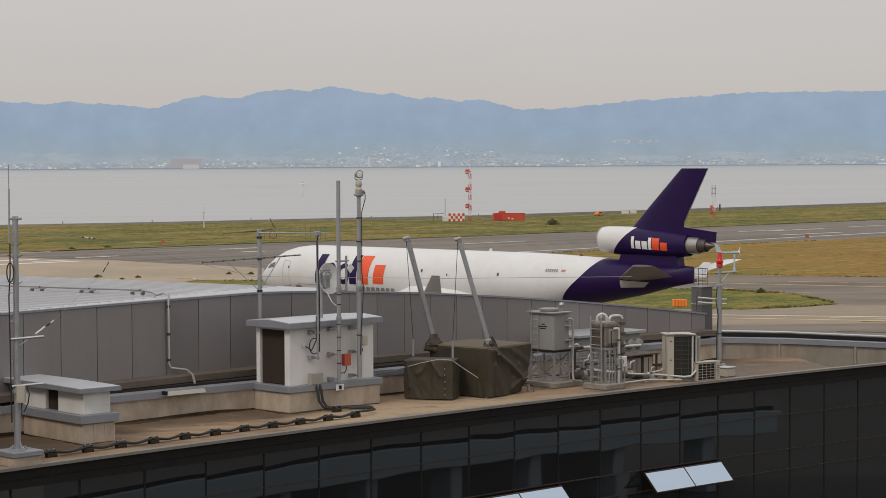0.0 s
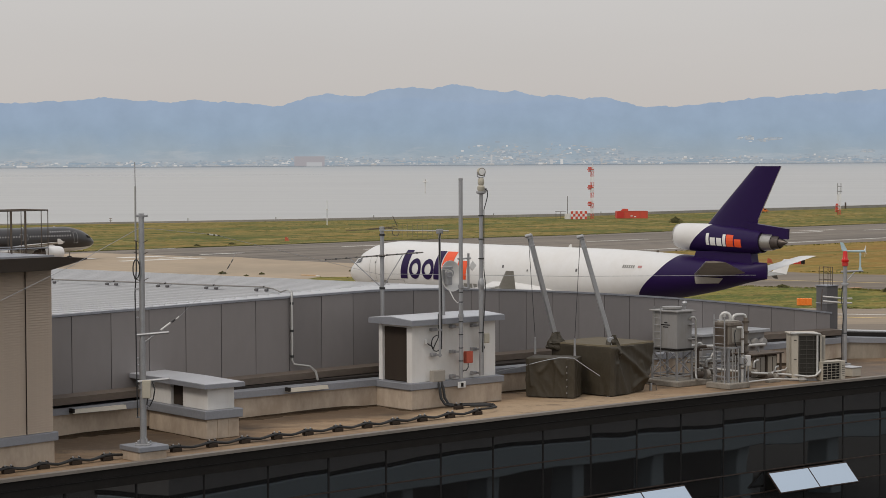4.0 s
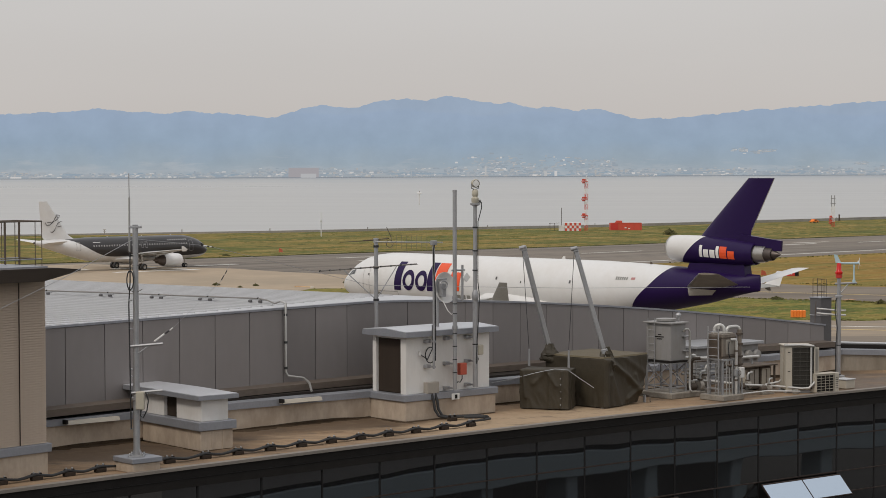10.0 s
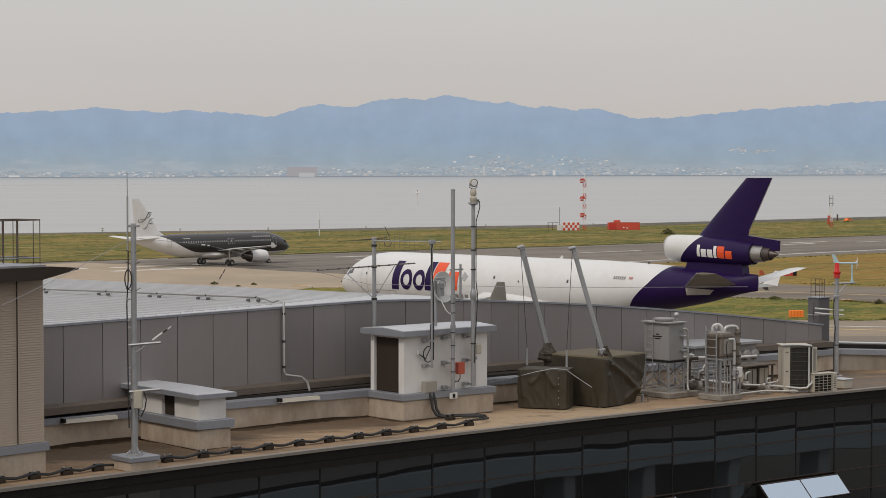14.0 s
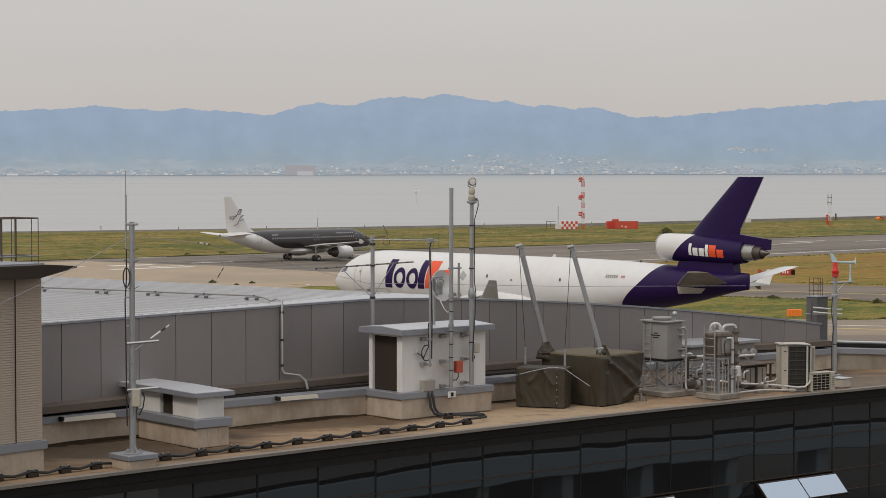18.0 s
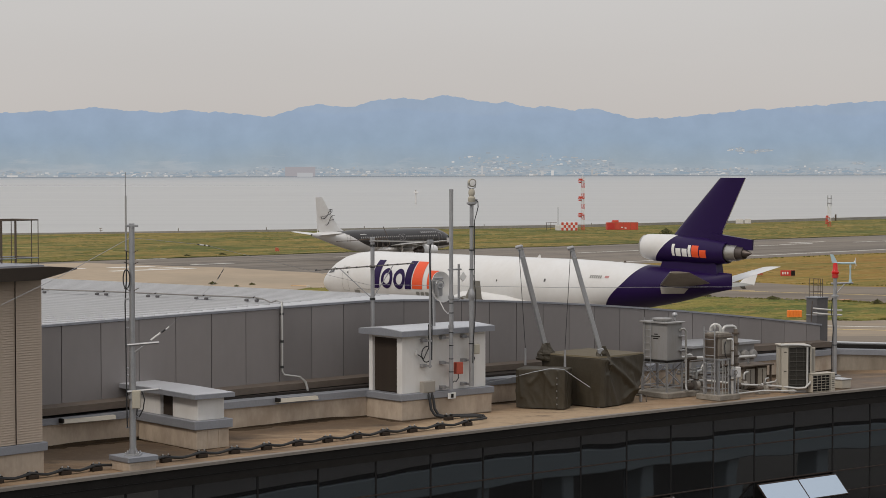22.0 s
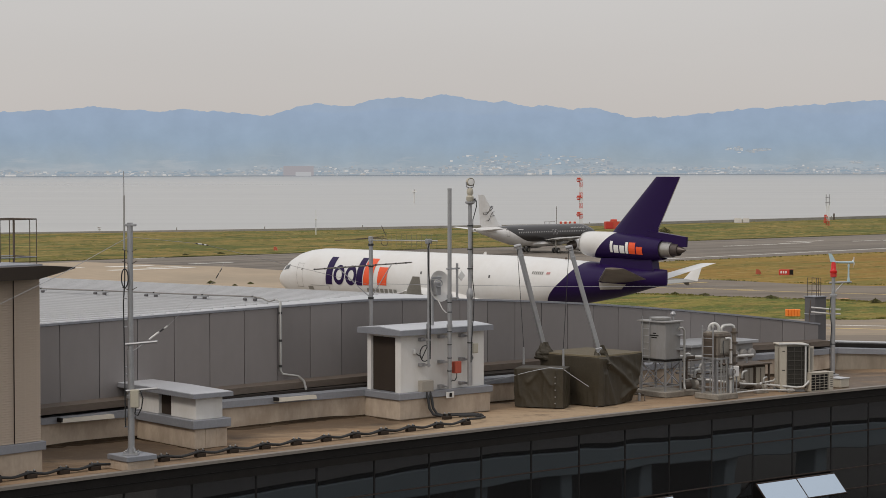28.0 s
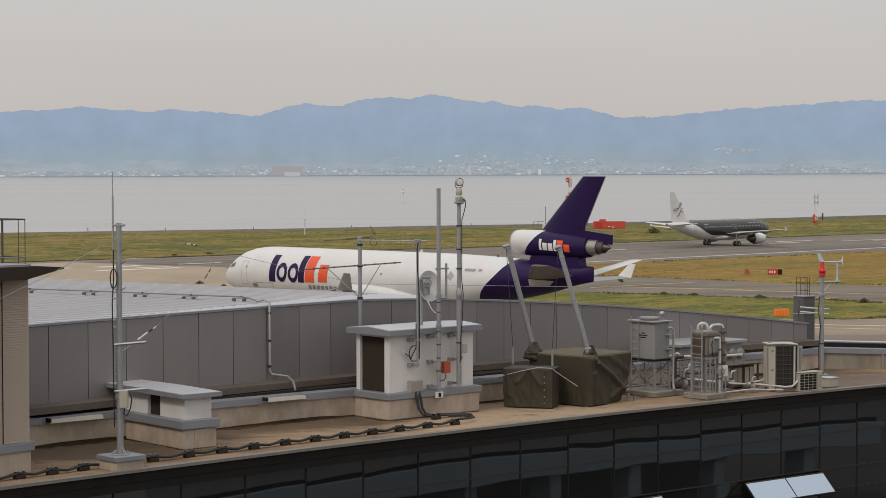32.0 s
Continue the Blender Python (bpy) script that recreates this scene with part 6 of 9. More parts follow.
def pipe_run():
    p = thing("pipe_run", pose(0, 0, 0), "pale lagged pipes running along the deck to the cooling units", "pipes")
    y = lambda x: edge_y(x) + 1.7
    rod("pipe", [(5.6, 57.0, 13.02), (7.0, 57.4, 13.00), (8.0, 57.9, 12.92), (9.1, 58.7, 12.92)], 0.042, M["lag"], p, "", 10)
    rod("pipe", [(6.9, 57.6, 12.35), (7.6, 57.4, 12.33), (8.6, 57.2, 12.24), (9.4, 57.3, 12.20), (10.1, 57.2, 12.14), (10.30, 57.2, 12.16), (10.42, 57.2, 12.28), (10.45, 57.25, 12.32)], 0.033, M["lag"], p, "", 10)
    rod("pipe", [(8.2, 56.0, 12.12), (9.0, 56.5, 12.15), (10.0, 57.0, 12.08)], 0.025, M["lag"], p, "", 10)
    rod("pipe", [(9.1, 57.5, 12.22), (9.5, 57.5, 12.30), (9.55, 57.6, 12.34)], 0.028, M["lag"], p, "", 10)
    for x, yy in ((7.4, 57.4), (8.4, 57.1), (9.2, 57.1), (9.9, 57.1)):
        boxpart("pipe_support", (x, yy, 12.06), (0.16, 0.12, 0.13), M["old_concrete"], p, 0.01)
    part("elbow", Geo().lathe([(0.001, -0.09), (0.08, -0.05), (0.08, 0.05), (0.001, 0.09)], 12, pose(7.05, 57.35, 13.03)), M["lag"], p, "", True)
    for x, yy, h in ((6.6, 57.4, 1.0), (7.9, 58.0, 0.9), (8.9, 58.6, 0.9)):
        rod("stanchion", [(x, yy, DECK), (x, yy, DECK + h)], 0.03, M["galv"], p)
    w = thing("drain_pipe", pose(6.1, 56.9, DECK), "short valve pipe beside the tank", "pipe")
    rod("pipe", [(0.85, 0.1, 0.05), (0.85, 0.1, 0.9), (0.9, 0.1, 1.0), (1.1, 0.1, 1.02)], 0.05, M["rust"], w, "", 10)


pipe_run()


M["plant_roof"] = material("plant_roof", (0.33, 0.338, 0.355), 0.45, 0.2, var=0.1, scale=1.5, stain=(0.22, 0.21, 0.20), stain_amt=0.4, stain_scale=1.0)


def plant_box():
    b = thing("plant_room_box", pose(7.35, 59.15, DECK, 0, 0, RD), "low grey plant box with a pale metal roof", "hut")
    boxpart("body", (1.4, 0.7, 0.55), (2.8, 1.4, 1.1), M["tank_grey"], b, 0.012, "grey rendered walls")
    boxpart("roof", (1.4, 0.7, 1.14), (3.05, 1.65, 0.09), M["plant_roof"], b, 0.012, "pale metal roof")
    for x in (1.85, 2.25, 2.62):
        part("cowl", Geo().lathe([(0.001, 0.12), (0.13, 0.10), (0.16, 0.02), (0.15, -0.05), (0.08, -0.06)], 16, pose(x, -0.06, 0.78, 90)), M["tank_grey"], b, "round vent cowl", True)
    boxpart("panel_gap", (0.5, -0.012, 0.35), (0.7, 0.02, 0.5), M["coping"], b, 0.006)
    c = thing("pump_set", pose(8.75, 57.9, DECK, 0, 0, RD), "two dull metal pump cabinets on the deck", "machine")
    for x in (0.22, 0.74):
        k = boxpart("cabinet", (x, 0.35, 0.34), (0.48, 0.58, 0.62), M["rust"], c, 0.015, "rusty steel cabinet")
        boxpart("front_panel", (x, 0.052, 0.35), (0.38, 0.016, 0.50), M["ac_beige"] if x > 0.5 else M["grey_box"], k, 0.006, "dull beige front panel")
        boxpart("side_panel", (x - 0.246, 0.35, 0.35), (0.012, 0.44, 0.48), M["ac_beige"], k, 0.004)
        boxpart("panel_rib", (x, 0.038, 0.35), (0.02, 0.014, 0.46), M["rust"], k, 0.003)
    boxpart("cover_sheet", (0.48, 0.35, 0.69), (1.35, 0.8, 0.04), M["rust"], c, 0.006, "rusty cover sheet")
    for x in (-0.12, 1.08):
        for y in (0.02, 0.68):
            boxpart("leg", (x, y, 0.335), (0.05, 0.05, 0.67), M["rust"], c, 0.004)


plant_box()


def pump(x, y, s, label):
    p = thing("pump", pose(x, y, DECK, 0, 0, RD - 8) @ Matrix.Scale(s, 4), label, "pump", "pumps beside the tank")
    boxpart("base", (0, 0, 0.05), (0.62, 0.3, 0.1), M["old_concrete"], p, 0.01)
    part("motor", Geo().lathe([(0.001, -0.24), (0.10, -0.24), (0.12, -0.20), (0.12, 0.10), (0.08, 0.14), (0.03, 0.14)], 14, pose(-0.1, 0, 0.26, 0, 90)), M["rust"], p, "", True)
    part("casing", Geo().lathe([(0.001, -0.08), (0.15, -0.07), (0.16, 0.0), (0.15, 0.07), (0.001, 0.08)], 16, pose(0.2, 0, 0.28, 0, 90)), M["grey_box"], p, "", True)
    part("outlet", Geo().tube([(0.2, 0, 0.4), (0.2, 0, 0.62), (0.24, 0, 0.70), (0.42, 0.02, 0.72)], 0.045, 10), M["steel_pipe"], p, "", True)
    part("flange", Geo().lathe([(0.045, -0.02), (0.09, -0.02), (0.09, 0.02), (0.045, 0.02)], 12, pose(0.2, 0, 0.46)), M["rust"], p, "", True)
    boxpart("terminal_box", (-0.12, 0, 0.41), (0.14, 0.12, 0.08), M["grey_box"], p, 0.008)


pump(7.05, 56.95, 0.9, "rusty pump on a small concrete base")
pump(8.45, 57.25, 0.8, "rusty pump on a small concrete base")
pump(9.05, 57.05, 0.6, "small rusty pump close to the cooling unit")
pump(7.3, 57.9, 1.0, "larger rusty pump behind the pipework")


def pipe_rack():
    r = thing("pipe_rack", pose(6.85, 57.55, DECK, 0, 0, RD), "rusty steel rack that carries small pipes", "rack")
    for x in (0.0, 0.45, 0.9, 1.4, 1.9, 2.4):
        rod("upright", [(x, 0, 0), (x, 0, 0.86)], 0.022, M["galv"] if x < 1 else M["rust"], r, "", 6)
    for z in (0.42, 0.84):
        rod("bar", [(0, 0, z), (2.4, 0, z)], 0.022, M["rust"], r, "", 6)
    for z, rad in ((0.52, 0.03), (0.62, 0.022), (0.93, 0.035)):
        rod("small_pipe", [(-0.1, 0.06, z), (1.2, 0.06, z), (2.5, 0.06, z - 0.03)], rad, M["steel_pipe"], r, "", 8)
    for x, z in ((0.3, 0.93), (1.1, 0.93), (1.7, 0.62)):
        part("valve", Geo().lathe([(0.02, -0.07), (0.06, -0.06), (0.06, 0.06), (0.02, 0.07)], 10, pose(x, 0.06, z, 0, 90)).tube([(x, 0.06, z), (x, 0.0, z + 0.14)], 0.012, 6).lathe([(0.06, -0.008), (0.07, 0), (0.06, 0.008)], 12, pose(x, 0.0, z + 0.15, 20)), M["rust"], r, "", True)


pipe_rack()


def grille(parent, m, w, h, nx, nz, mat, depth=0.012):
    """A wire grille with its bars as pieces."""
    v = mesh_of(Geo().box((0, 0, 0), (0.008, depth, h)), mat, False, "bar")
    hz = mesh_of(Geo().box((0, 0, 0), (w, depth * 0.8, 0.010)), mat, False, "bar")
    for i in range(nx):
        link(v, "bar", parent, m @ pose(lerp(-w / 2, w / 2, i / (nx - 1)), 0, 0))
    for i in range(nz):
        link(hz, "bar", parent, m @ pose(0, -depth, lerp(-h / 2, h / 2, i / (nz - 1))))


M["dull_grid"] = material("dull_grid", (0.080, 0.074, 0.064), 0.6, var=0.15)
M["coil_green"] = material("coil_green", (0.034, 0.031, 0.026), 0.6, var=0.25, scale=6, spec=0.2)


def cooling_tall():
    c = thing("condenser_unit", pose(9.64, 57.25, DECK, 0, 0, 5), "tall beige outdoor cooling unit with dark coils", "cooling unit")
    # x along its long face, y back
    boxpart("body", (0.42, 0.37, 0.70), (0.80, 0.70, 1.24), M["ac_beige"], c, 0.015, "beige casing")
    co = boxpart("coil", (0.51, 0.010, 0.70), (0.63, 0.02, 1.18), M["coil_green"], c, 0.003, "dark green-grey finned coil")
    grille(co, pose(0.51, -0.008, 0.70), 0.60, 1.16, 4, 10, M["dull_grid"])
    boxpart("coil_side", (-0.0, 0.30, 0.70), (0.02, 0.1, 1.1), M["ac_beige"], c, 0.003)
    boxpart("end_panel", (0.09, 0.006, 0.70), (0.19, 0.06, 1.26), M["ac_beige"], c, 0.01)
    for z in (0.62, 1.16):
        boxpart("panel_catch", (0.09, -0.028, z), (0.07, 0.012, 0.02), M["dark"], c, 0.002)
    rod("riser_pipe", [(0.72, -0.05, 1.30), (0.72, -0.05, 0.25), (0.68, -0.07, 0.16), (0.58, -0.09, 0.13)], 0.030, M["lag"], c, "white lagged riser", 10)
    boxpart("corner_post", (0.83, 0.01, 0.70), (0.05, 0.05, 1.26), M["ac_beige"], c, 0.01)
    boxpart("top", (0.40, 0.37, 1.335), (0.84, 0.76, 0.04), M["ac_beige"], c, 0.01)
    for x in (0.02, 0.82):
        boxpart("top_corner", (x, 0.0, 1.375), (0.10, 0.10, 0.05), M["rust"], c, 0.01)
    boxpart("skid_rail", (0.40, 0.1, 0.04), (0.84, 0.08, 0.08), M["galv"], c, 0.006)
    boxpart("skid_rail", (0.40, 0.65, 0.04), (0.84, 0.08, 0.08), M["galv"], c, 0.006)
    d = boxpart("side_hatch", (0.92, 0.15, 0.92), (0.16, 0.03, 0.72), M["ac_beige"], c, 0.006)
    boxpart("hatch_inset", (0.92, 0.13, 0.92), (0.10, 0.012, 0.62), M["grey_box"], d, 0.004)
    rod("top_pipe", [(-0.05, -0.05, 1.36), (0.4, -0.04, 1.37), (0.80, -0.05, 1.34)], 0.03, M["lag"], c)


cooling_tall()


def cooling_small():
    c = thing("condenser_unit", pose(10.48, 57.15, DECK, 0, 0, 33), "small off-white outdoor air conditioner with a grille", "cooling unit")
    boxpart("body", (0.45, 0.17, 0.27), (0.86, 0.30, 0.52), M["ac_beige"], c, 0.015, "off-white casing")
    k = boxpart("coil", (0.36, 0.014, 0.27), (0.62, 0.012, 0.44), M["dark"], c, 0.002)
    grille(k, pose(0.36, 0.0, 0.27), 0.66, 0.46, 5, 7, M["ac_beige"])
    boxpart("end_panel", (0.80, 0.01, 0.27), (0.17, 0.03, 0.53), M["ac_beige"], c, 0.008)
    for i in range(6):
        boxpart("vent_slot", (0.80, -0.007, 0.12 + 0.06 * i), (0.10, 0.006, 0.012), M["dark"], c, 0.0)
    boxpart("foot", (0.15, 0.17, 0.02), (0.08, 0.34, 0.04), M["galv"], c, 0.004)
    boxpart("foot", (0.75, 0.17, 0.02), (0.08, 0.34, 0.04), M["galv"], c, 0.004)
    boxpart("top", (0.45, 0.17, 0.54), (0.9, 0.34, 0.02), M["ac_beige"], c, 0.006)
    b = thing("junction_hut", pose(11.55, 58.3, DECK, 0, 0, RD), "small white box on the deck", "box")
    boxpart("body", (0.2, 0.2, 0.13), (0.42, 0.42, 0.25), M["ac_beige"], b, 0.015)
    boxpart("lid", (0.2, 0.2, 0.27), (0.46, 0.46, 0.03), M["roof_metal"], b, 0.008)


cooling_small()


def beacon_mast():
    p = thing("beacon_mast", pose(12.03, 61.9, DECK), "galvanised mast with a red obstacle lamp and wind gauge", "mast")
    rod("tube", [(0, 0, 0), (0, 0, 2.5)], 0.068, M["galv"], p, "", 14)
    rod("upper_tube", [(0, 0, 2.45), (0, 0, 3.05)], 0.056, M["galv"], p, "", 14)
    part("base_plate", Geo().box((0, 0, 0.02), (0.34, 0.34, 0.04), None, 0.004), M["galv"], p)
    part("flange", Geo().lathe([(0.066, 2.42), (0.11, 2.42), (0.11, 2.48), (0.066, 2.5)], 14), M["galv"], p, "", True)
    lamp = part("lamp_base", Geo().lathe([(0.06, 3.0), (0.10, 3.02), (0.10, 3.12), (0.06, 3.14)], 14), M["red_paint"], p, "", True)
    part("lamp_lens", Geo().lathe([(0.08, 3.12), (0.115, 3.15), (0.115, 3.20), (0.08, 3.24), (0.07, 3.42), (0.055, 3.46), (0.001, 3.475)], 18), M["red_lens"], lamp, "red lamp lens", True)
    rod("arm", [(-0.12, 0, 2.84), (0.55, 0, 2.86)], 0.03, M["galv"], p)
    rod("arm_brace", [(0.05, 0, 2.55), (0.30, 0, 2.84)], 0.016, M["galv"], p)
    part("gauge_post", Geo().lathe([(0.045, 2.86), (0.05, 2.92), (0.028, 3.0), (0.024, 3.30), (0.036, 3.36), (0.024, 3.42)], 12, Matrix.Translation((0.46, 0, 0))), M["pale_blue"], p, "", True)
    v = part("wind_vane", Geo().tube([(-0.10, 0, 3.49), (0.15, 0, 3.46), (0.58, 0, 3.46), (0.64, 0, 3.46)], [0.015, 0.028, 0.036, 0.01], 10), M["pale_blue"], p, "pale blue wind vane body", True)
    part("tail_fin", Geo().rings([[(-0.16, y, 3.74), (-0.06, y, 3.72), (0.06, y, 3.50), (-0.10, y, 3.47)] for y in (-0.008, 0.008)]), M["pale_blue"], v)
    g = Geo()
    for k in range(4):
        g.box((0, 0, 0.09), (0.008, 0.035, 0.17), Matrix.Translation((0.61, 0, 3.46)) @ Matrix.Rotation(radians(90 * k + 20), 4, "X") @ Matrix.Rotation(radians(20), 4, "Z"))
    part("propeller", g, M["white_plain"], v)
    rod("feed_cable", [(-0.08, -0.03, 2.4), (-0.12, -0.05, 2.0), (-0.06, -0.09, 1.5), (-0.11, -0.09, 0.8), (-0.1, -0.09, 0.1)], 0.014, M["black_rubber"], p)
    for z in (0.9, 0.0):
        part("band", Geo().lathe([(0.068, z + 0.05), (0.078, z + 0.05), (0.078, z + 0.08), (0.068, z + 0.08)], 12), M["black_rubber"], p, "", True)
    for z in (2.02, 1.88):
        rod("cross_arm", [(-0.66, 0.05, z + 0.06), (0.0, 0.0, z), (0.22, 0, z)], 0.026, M["lag"], p)
    rod("side_aerial", [(-0.68, 0.05, 2.3), (-0.72, 0.05, 1.8)], 0.012, M["rust"], p)


beacon_mast()




def pier():
    p = thing("vent_pier", pose(11.93, 64.15, DECK, 0, 0, 36), "dark grey clad pier with a small rail on top", "pier")
    boxpart("body", (0.17, 0.2, 1.12), (0.50, 0.46, 2.26), M["pier"], p, 0.01)
    boxpart("cap", (0.17, 0.2, 2.265), (0.56, 0.52, 0.03), M["coping"], p, 0.006)
    for x, y in ((0, 0), (0.10, 0), (0.20, 0), (0, 0.38), (0.20, 0.38)):
        rod("post", [(x, y, 2.25), (x, y, 2.86)], 0.010, M["rust"], p)
    for z in (2.45, 2.66, 2.85):
        rod("rail", [(0, 0.38, z), (0, 0, z), (0.20, 0, z), (0.20, 0.38, z)], 0.007, M["rust"], p)
    part("hoop", Geo().tube([(0.17 + 0.34 * math.cos(i * math.pi / 8), 0.2 + 0.34 * math.sin(i * math.pi / 8), 1.72) for i in range(17)], 0.012, 6), M["galv"], p, "", True)
    rod("side_bar", [(-0.2, 0.1, 1.45), (-0.16, 0.1, 2.1)], 0.012, M["rust"], p)


pier()


# cables along the deck's edge with their rubber blocks
def cable_line():
    xs = [-9.6, -8.95, -8.36, -7.80, -7.25, -5.97, -5.27, -4.62, -3.96, -3.30, -2.65, -2.0, -1.36, -0.72, -0.05, 0.62]
    pts = []
    for x in xs:
        pts.append((x, edge_y(x) + 1.25 + 0.02 * x))
    line = thing("cable_line", pose(0, 0, 0), "bundle of black cables along the roof edge", "cable")
    for k, off in enumerate((0.0, 0.07)):
        path = []
        for i, (x, y) in enumerate(pts):
            path.append((x + off * 0.6, y - off * 0.7, DECK + 0.125))
            if i < len(pts) - 1:
                x2, y2 = pts[i + 1]
                for t, dz in ((0.3, 0.07), (0.5, 0.05), (0.7, 0.07)):
                    path.append((lerp(x, x2, t) + off * 0.6, lerp(y, y2, t) - off * 0.7, DECK + dz + 0.012 * k))
        if k == 0:
            path += [(1.0, 50.3, 12.12), (1.15, 50.7, 12.1), (0.9, 51.0, 12.1), (0.5, 50.95, 12.1)]
        part("cable", Geo().tube(path, 0.028, 7), M["black_rubber"], line, "", True)
    blk = thing("cable_block", pose(pts[0][0], pts[0][1], DECK, 0, 0, 42), "dark rubber block with clips under roof cables", "cable support", "cable supports")
    boxpart("block", (0.03, -0.03, 0.045), (0.25, 0.13, 0.09), M["louvre_dark"], blk, 0.012)
    small_bolts(blk, [(-0.04, -0.03, 0.15), (0.10, -0.03, 0.15)], 0.02, 0.03)
    for x in (-0.06, 0.12):
        boxpart("clip", (x, -0.03, 0.12), (0.04, 0.08, 0.06), M["dark"], blk, 0.006)
    for x, y in pts[1:] + [(0.16, 51.03)]:
        copy_thing(blk, pose(x, y, DECK, 0, 0, 42))


cable_line()


def tube_lamp(x0, x1, off, z):
    y0, y1 = kerb_y(x0) - off, kerb_y(x1) - off
    a = math.degrees(math.atan2(y1 - y0, x1 - x0))
    l = math.hypot(x1 - x0, y1 - y0)
    t = thing("tube_lamp", pose(x0, y0, z, 0, 0, a), "white weatherproof tube lamp along the parapet coping", "lamp", "parapet lamps")
    part("housing", Geo().rings([[(0, -0.10, 0.0), (0, 0.09, 0.0), (0, 0.06, 0.085), (0, -0.06, 0.085)], [(l, -0.10, 0.0), (l, 0.09, 0.0), (l, 0.06, 0.085), (l, -0.06, 0.085)]]), M["ac_beige"], t)
    boxpart("end_cap", (0.02, 0, 0.06), (0.06, 0.2, 0.10), M["dark"], t, 0.01)
    boxpart("bracket", (l * 0.3, 0.06, 0.02), (0.06, 0.12, 0.10), M["galv"], t, 0.006)
    boxpart("bracket", (l * 0.75, 0.06, 0.02), (0.06, 0.12, 0.10), M["galv"], t, 0.006)


tube_lamp(-8.62, -7.55, 0.17, DECK + 0.55)
tube_lamp(-4.02, -3.10, 0.17, DECK + 0.58)


M["dull_pipe"] = material("dull_pipe", (0.22, 0.21, 0.195), 0.6, 0.2, var=0.15, scale=5)


# conduit that crosses the metal roof and comes down the wall
def conduit():
    c = thing("roof_conduit", pose(0, 0, 0), "grey conduit over the metal roof and down the panel wall", "conduit")
    xs = (-13.2, -11.22, -9.32, -7.77, -6.34, -4.92)
    ys = (58.4, 57.35, 56.35, 55.4, 54.5, 53.7)
    rod("pipe", [(x, y, 14.93) for x, y in zip(xs, ys)] + [(-4.62, 53.1, 14.92), (-4.4, 52.7, 14.86), (-4.2, 52.35, 14.94)], 0.020, M["dull_pipe"], c, "", 8)
    wx = -4.02
    wy = wall_y(wx) - 0.10
    rod("downpipe", [(-4.2, 52.35, 14.94), (wx, wy + 0.05, 14.93), (wx, wy - 0.02, 14.80), (wx, wy, 13.20), (wx + 0.06, wy - 0.03, 13.10), (wx + 0.45, wy + 0.10, 13.03), (wx + 0.62, wy - 0.35, 12.95), (wx + 0.70, wy - 0.8, 12.80)], 0.030, M["steel_pipe"], c, "", 10)
    for z in (14.65, 13.95, 13.3):
        part("band", Geo().lathe([(0.036, -0.03), (0.047, -0.03), (0.047, 0.03), (0.036, 0.03)], 10, pose(wx, wy, z)), M["black_rubber"], c, "", True)
    f = thing("conduit_foot", pose(xs[1], ys[1], 14.80, 0, 0, -33), "small dark feet that hold the roof conduit", "support", "conduit feet")
    boxpart("block", (-0.17, -0.12, 0.06), (0.10, 0.08, 0.06), M["pier"], f, 0.012)
    boxpart("block", (0.17, -0.12, 0.06), (0.10, 0.08, 0.06), M["pier"], f, 0.012)
    boxpart("bridge", (0, -0.05, 0.10), (0.5, 0.05, 0.03), M["galv"], f, 0.006)
    boxpart("saddle", (0, 0, 0.12), (0.04, 0.06, 0.07), M["dark"], f, 0.008)
    for i in range(2, 6):
        copy_thing(f, pose(xs[i], ys[i], 14.80, 0, 0, -33))


conduit()

# thin stay wires; the one to the aerial mast has insulators
for a_, b_ in (((-6.46, 42.55, 16.9), (-8.75, 38.9, 15.55)), ((-1.83, 53.2, 15.3), (8.5, 56.5, 15.05))):
    w = thing("stay_wire", pose(0, 0, 0), "thin steel stay wire between masts", "wire", "stay wires")
    mid = (Vector(a_) + Vector(b_)) / 2 - Vector((0, 0, 0.05))
    part("wire", Geo().tube([a_, mid, b_], 0.006, 5), M["galv"], w)
w = thing("stay_wire", pose(0, 0, 0), "thin steel wire with insulators between two masts", "wire", "stay wires")
wp = [Vector(p) for p in ((-6.46, 42.55, 16.88), (-5.46, 45.1, 16.66), (-5.22, 45.6, 16.60), (-1.83, 53.2, 15.28))]
part("wire", Geo().tube(wp, 0.0045, 5), M["galv"], w)
for k, (f_, rad) in enumerate(((0.30, 0.012), (0.45, 0.016), (0.60, 0.016), (0.75, 0.013), (0.92, 0.016), (1.1, 0.012))):
    c_ = wp[1].lerp(wp[2], f_)
    d_ = (wp[2] - wp[1]).normalized() * 0.035
    part("insulator", Geo().tube([c_ - d_, c_ + d_], rad, 8), M["black_rubber" if k in (0, 3, 5) else "white_plain"], w)


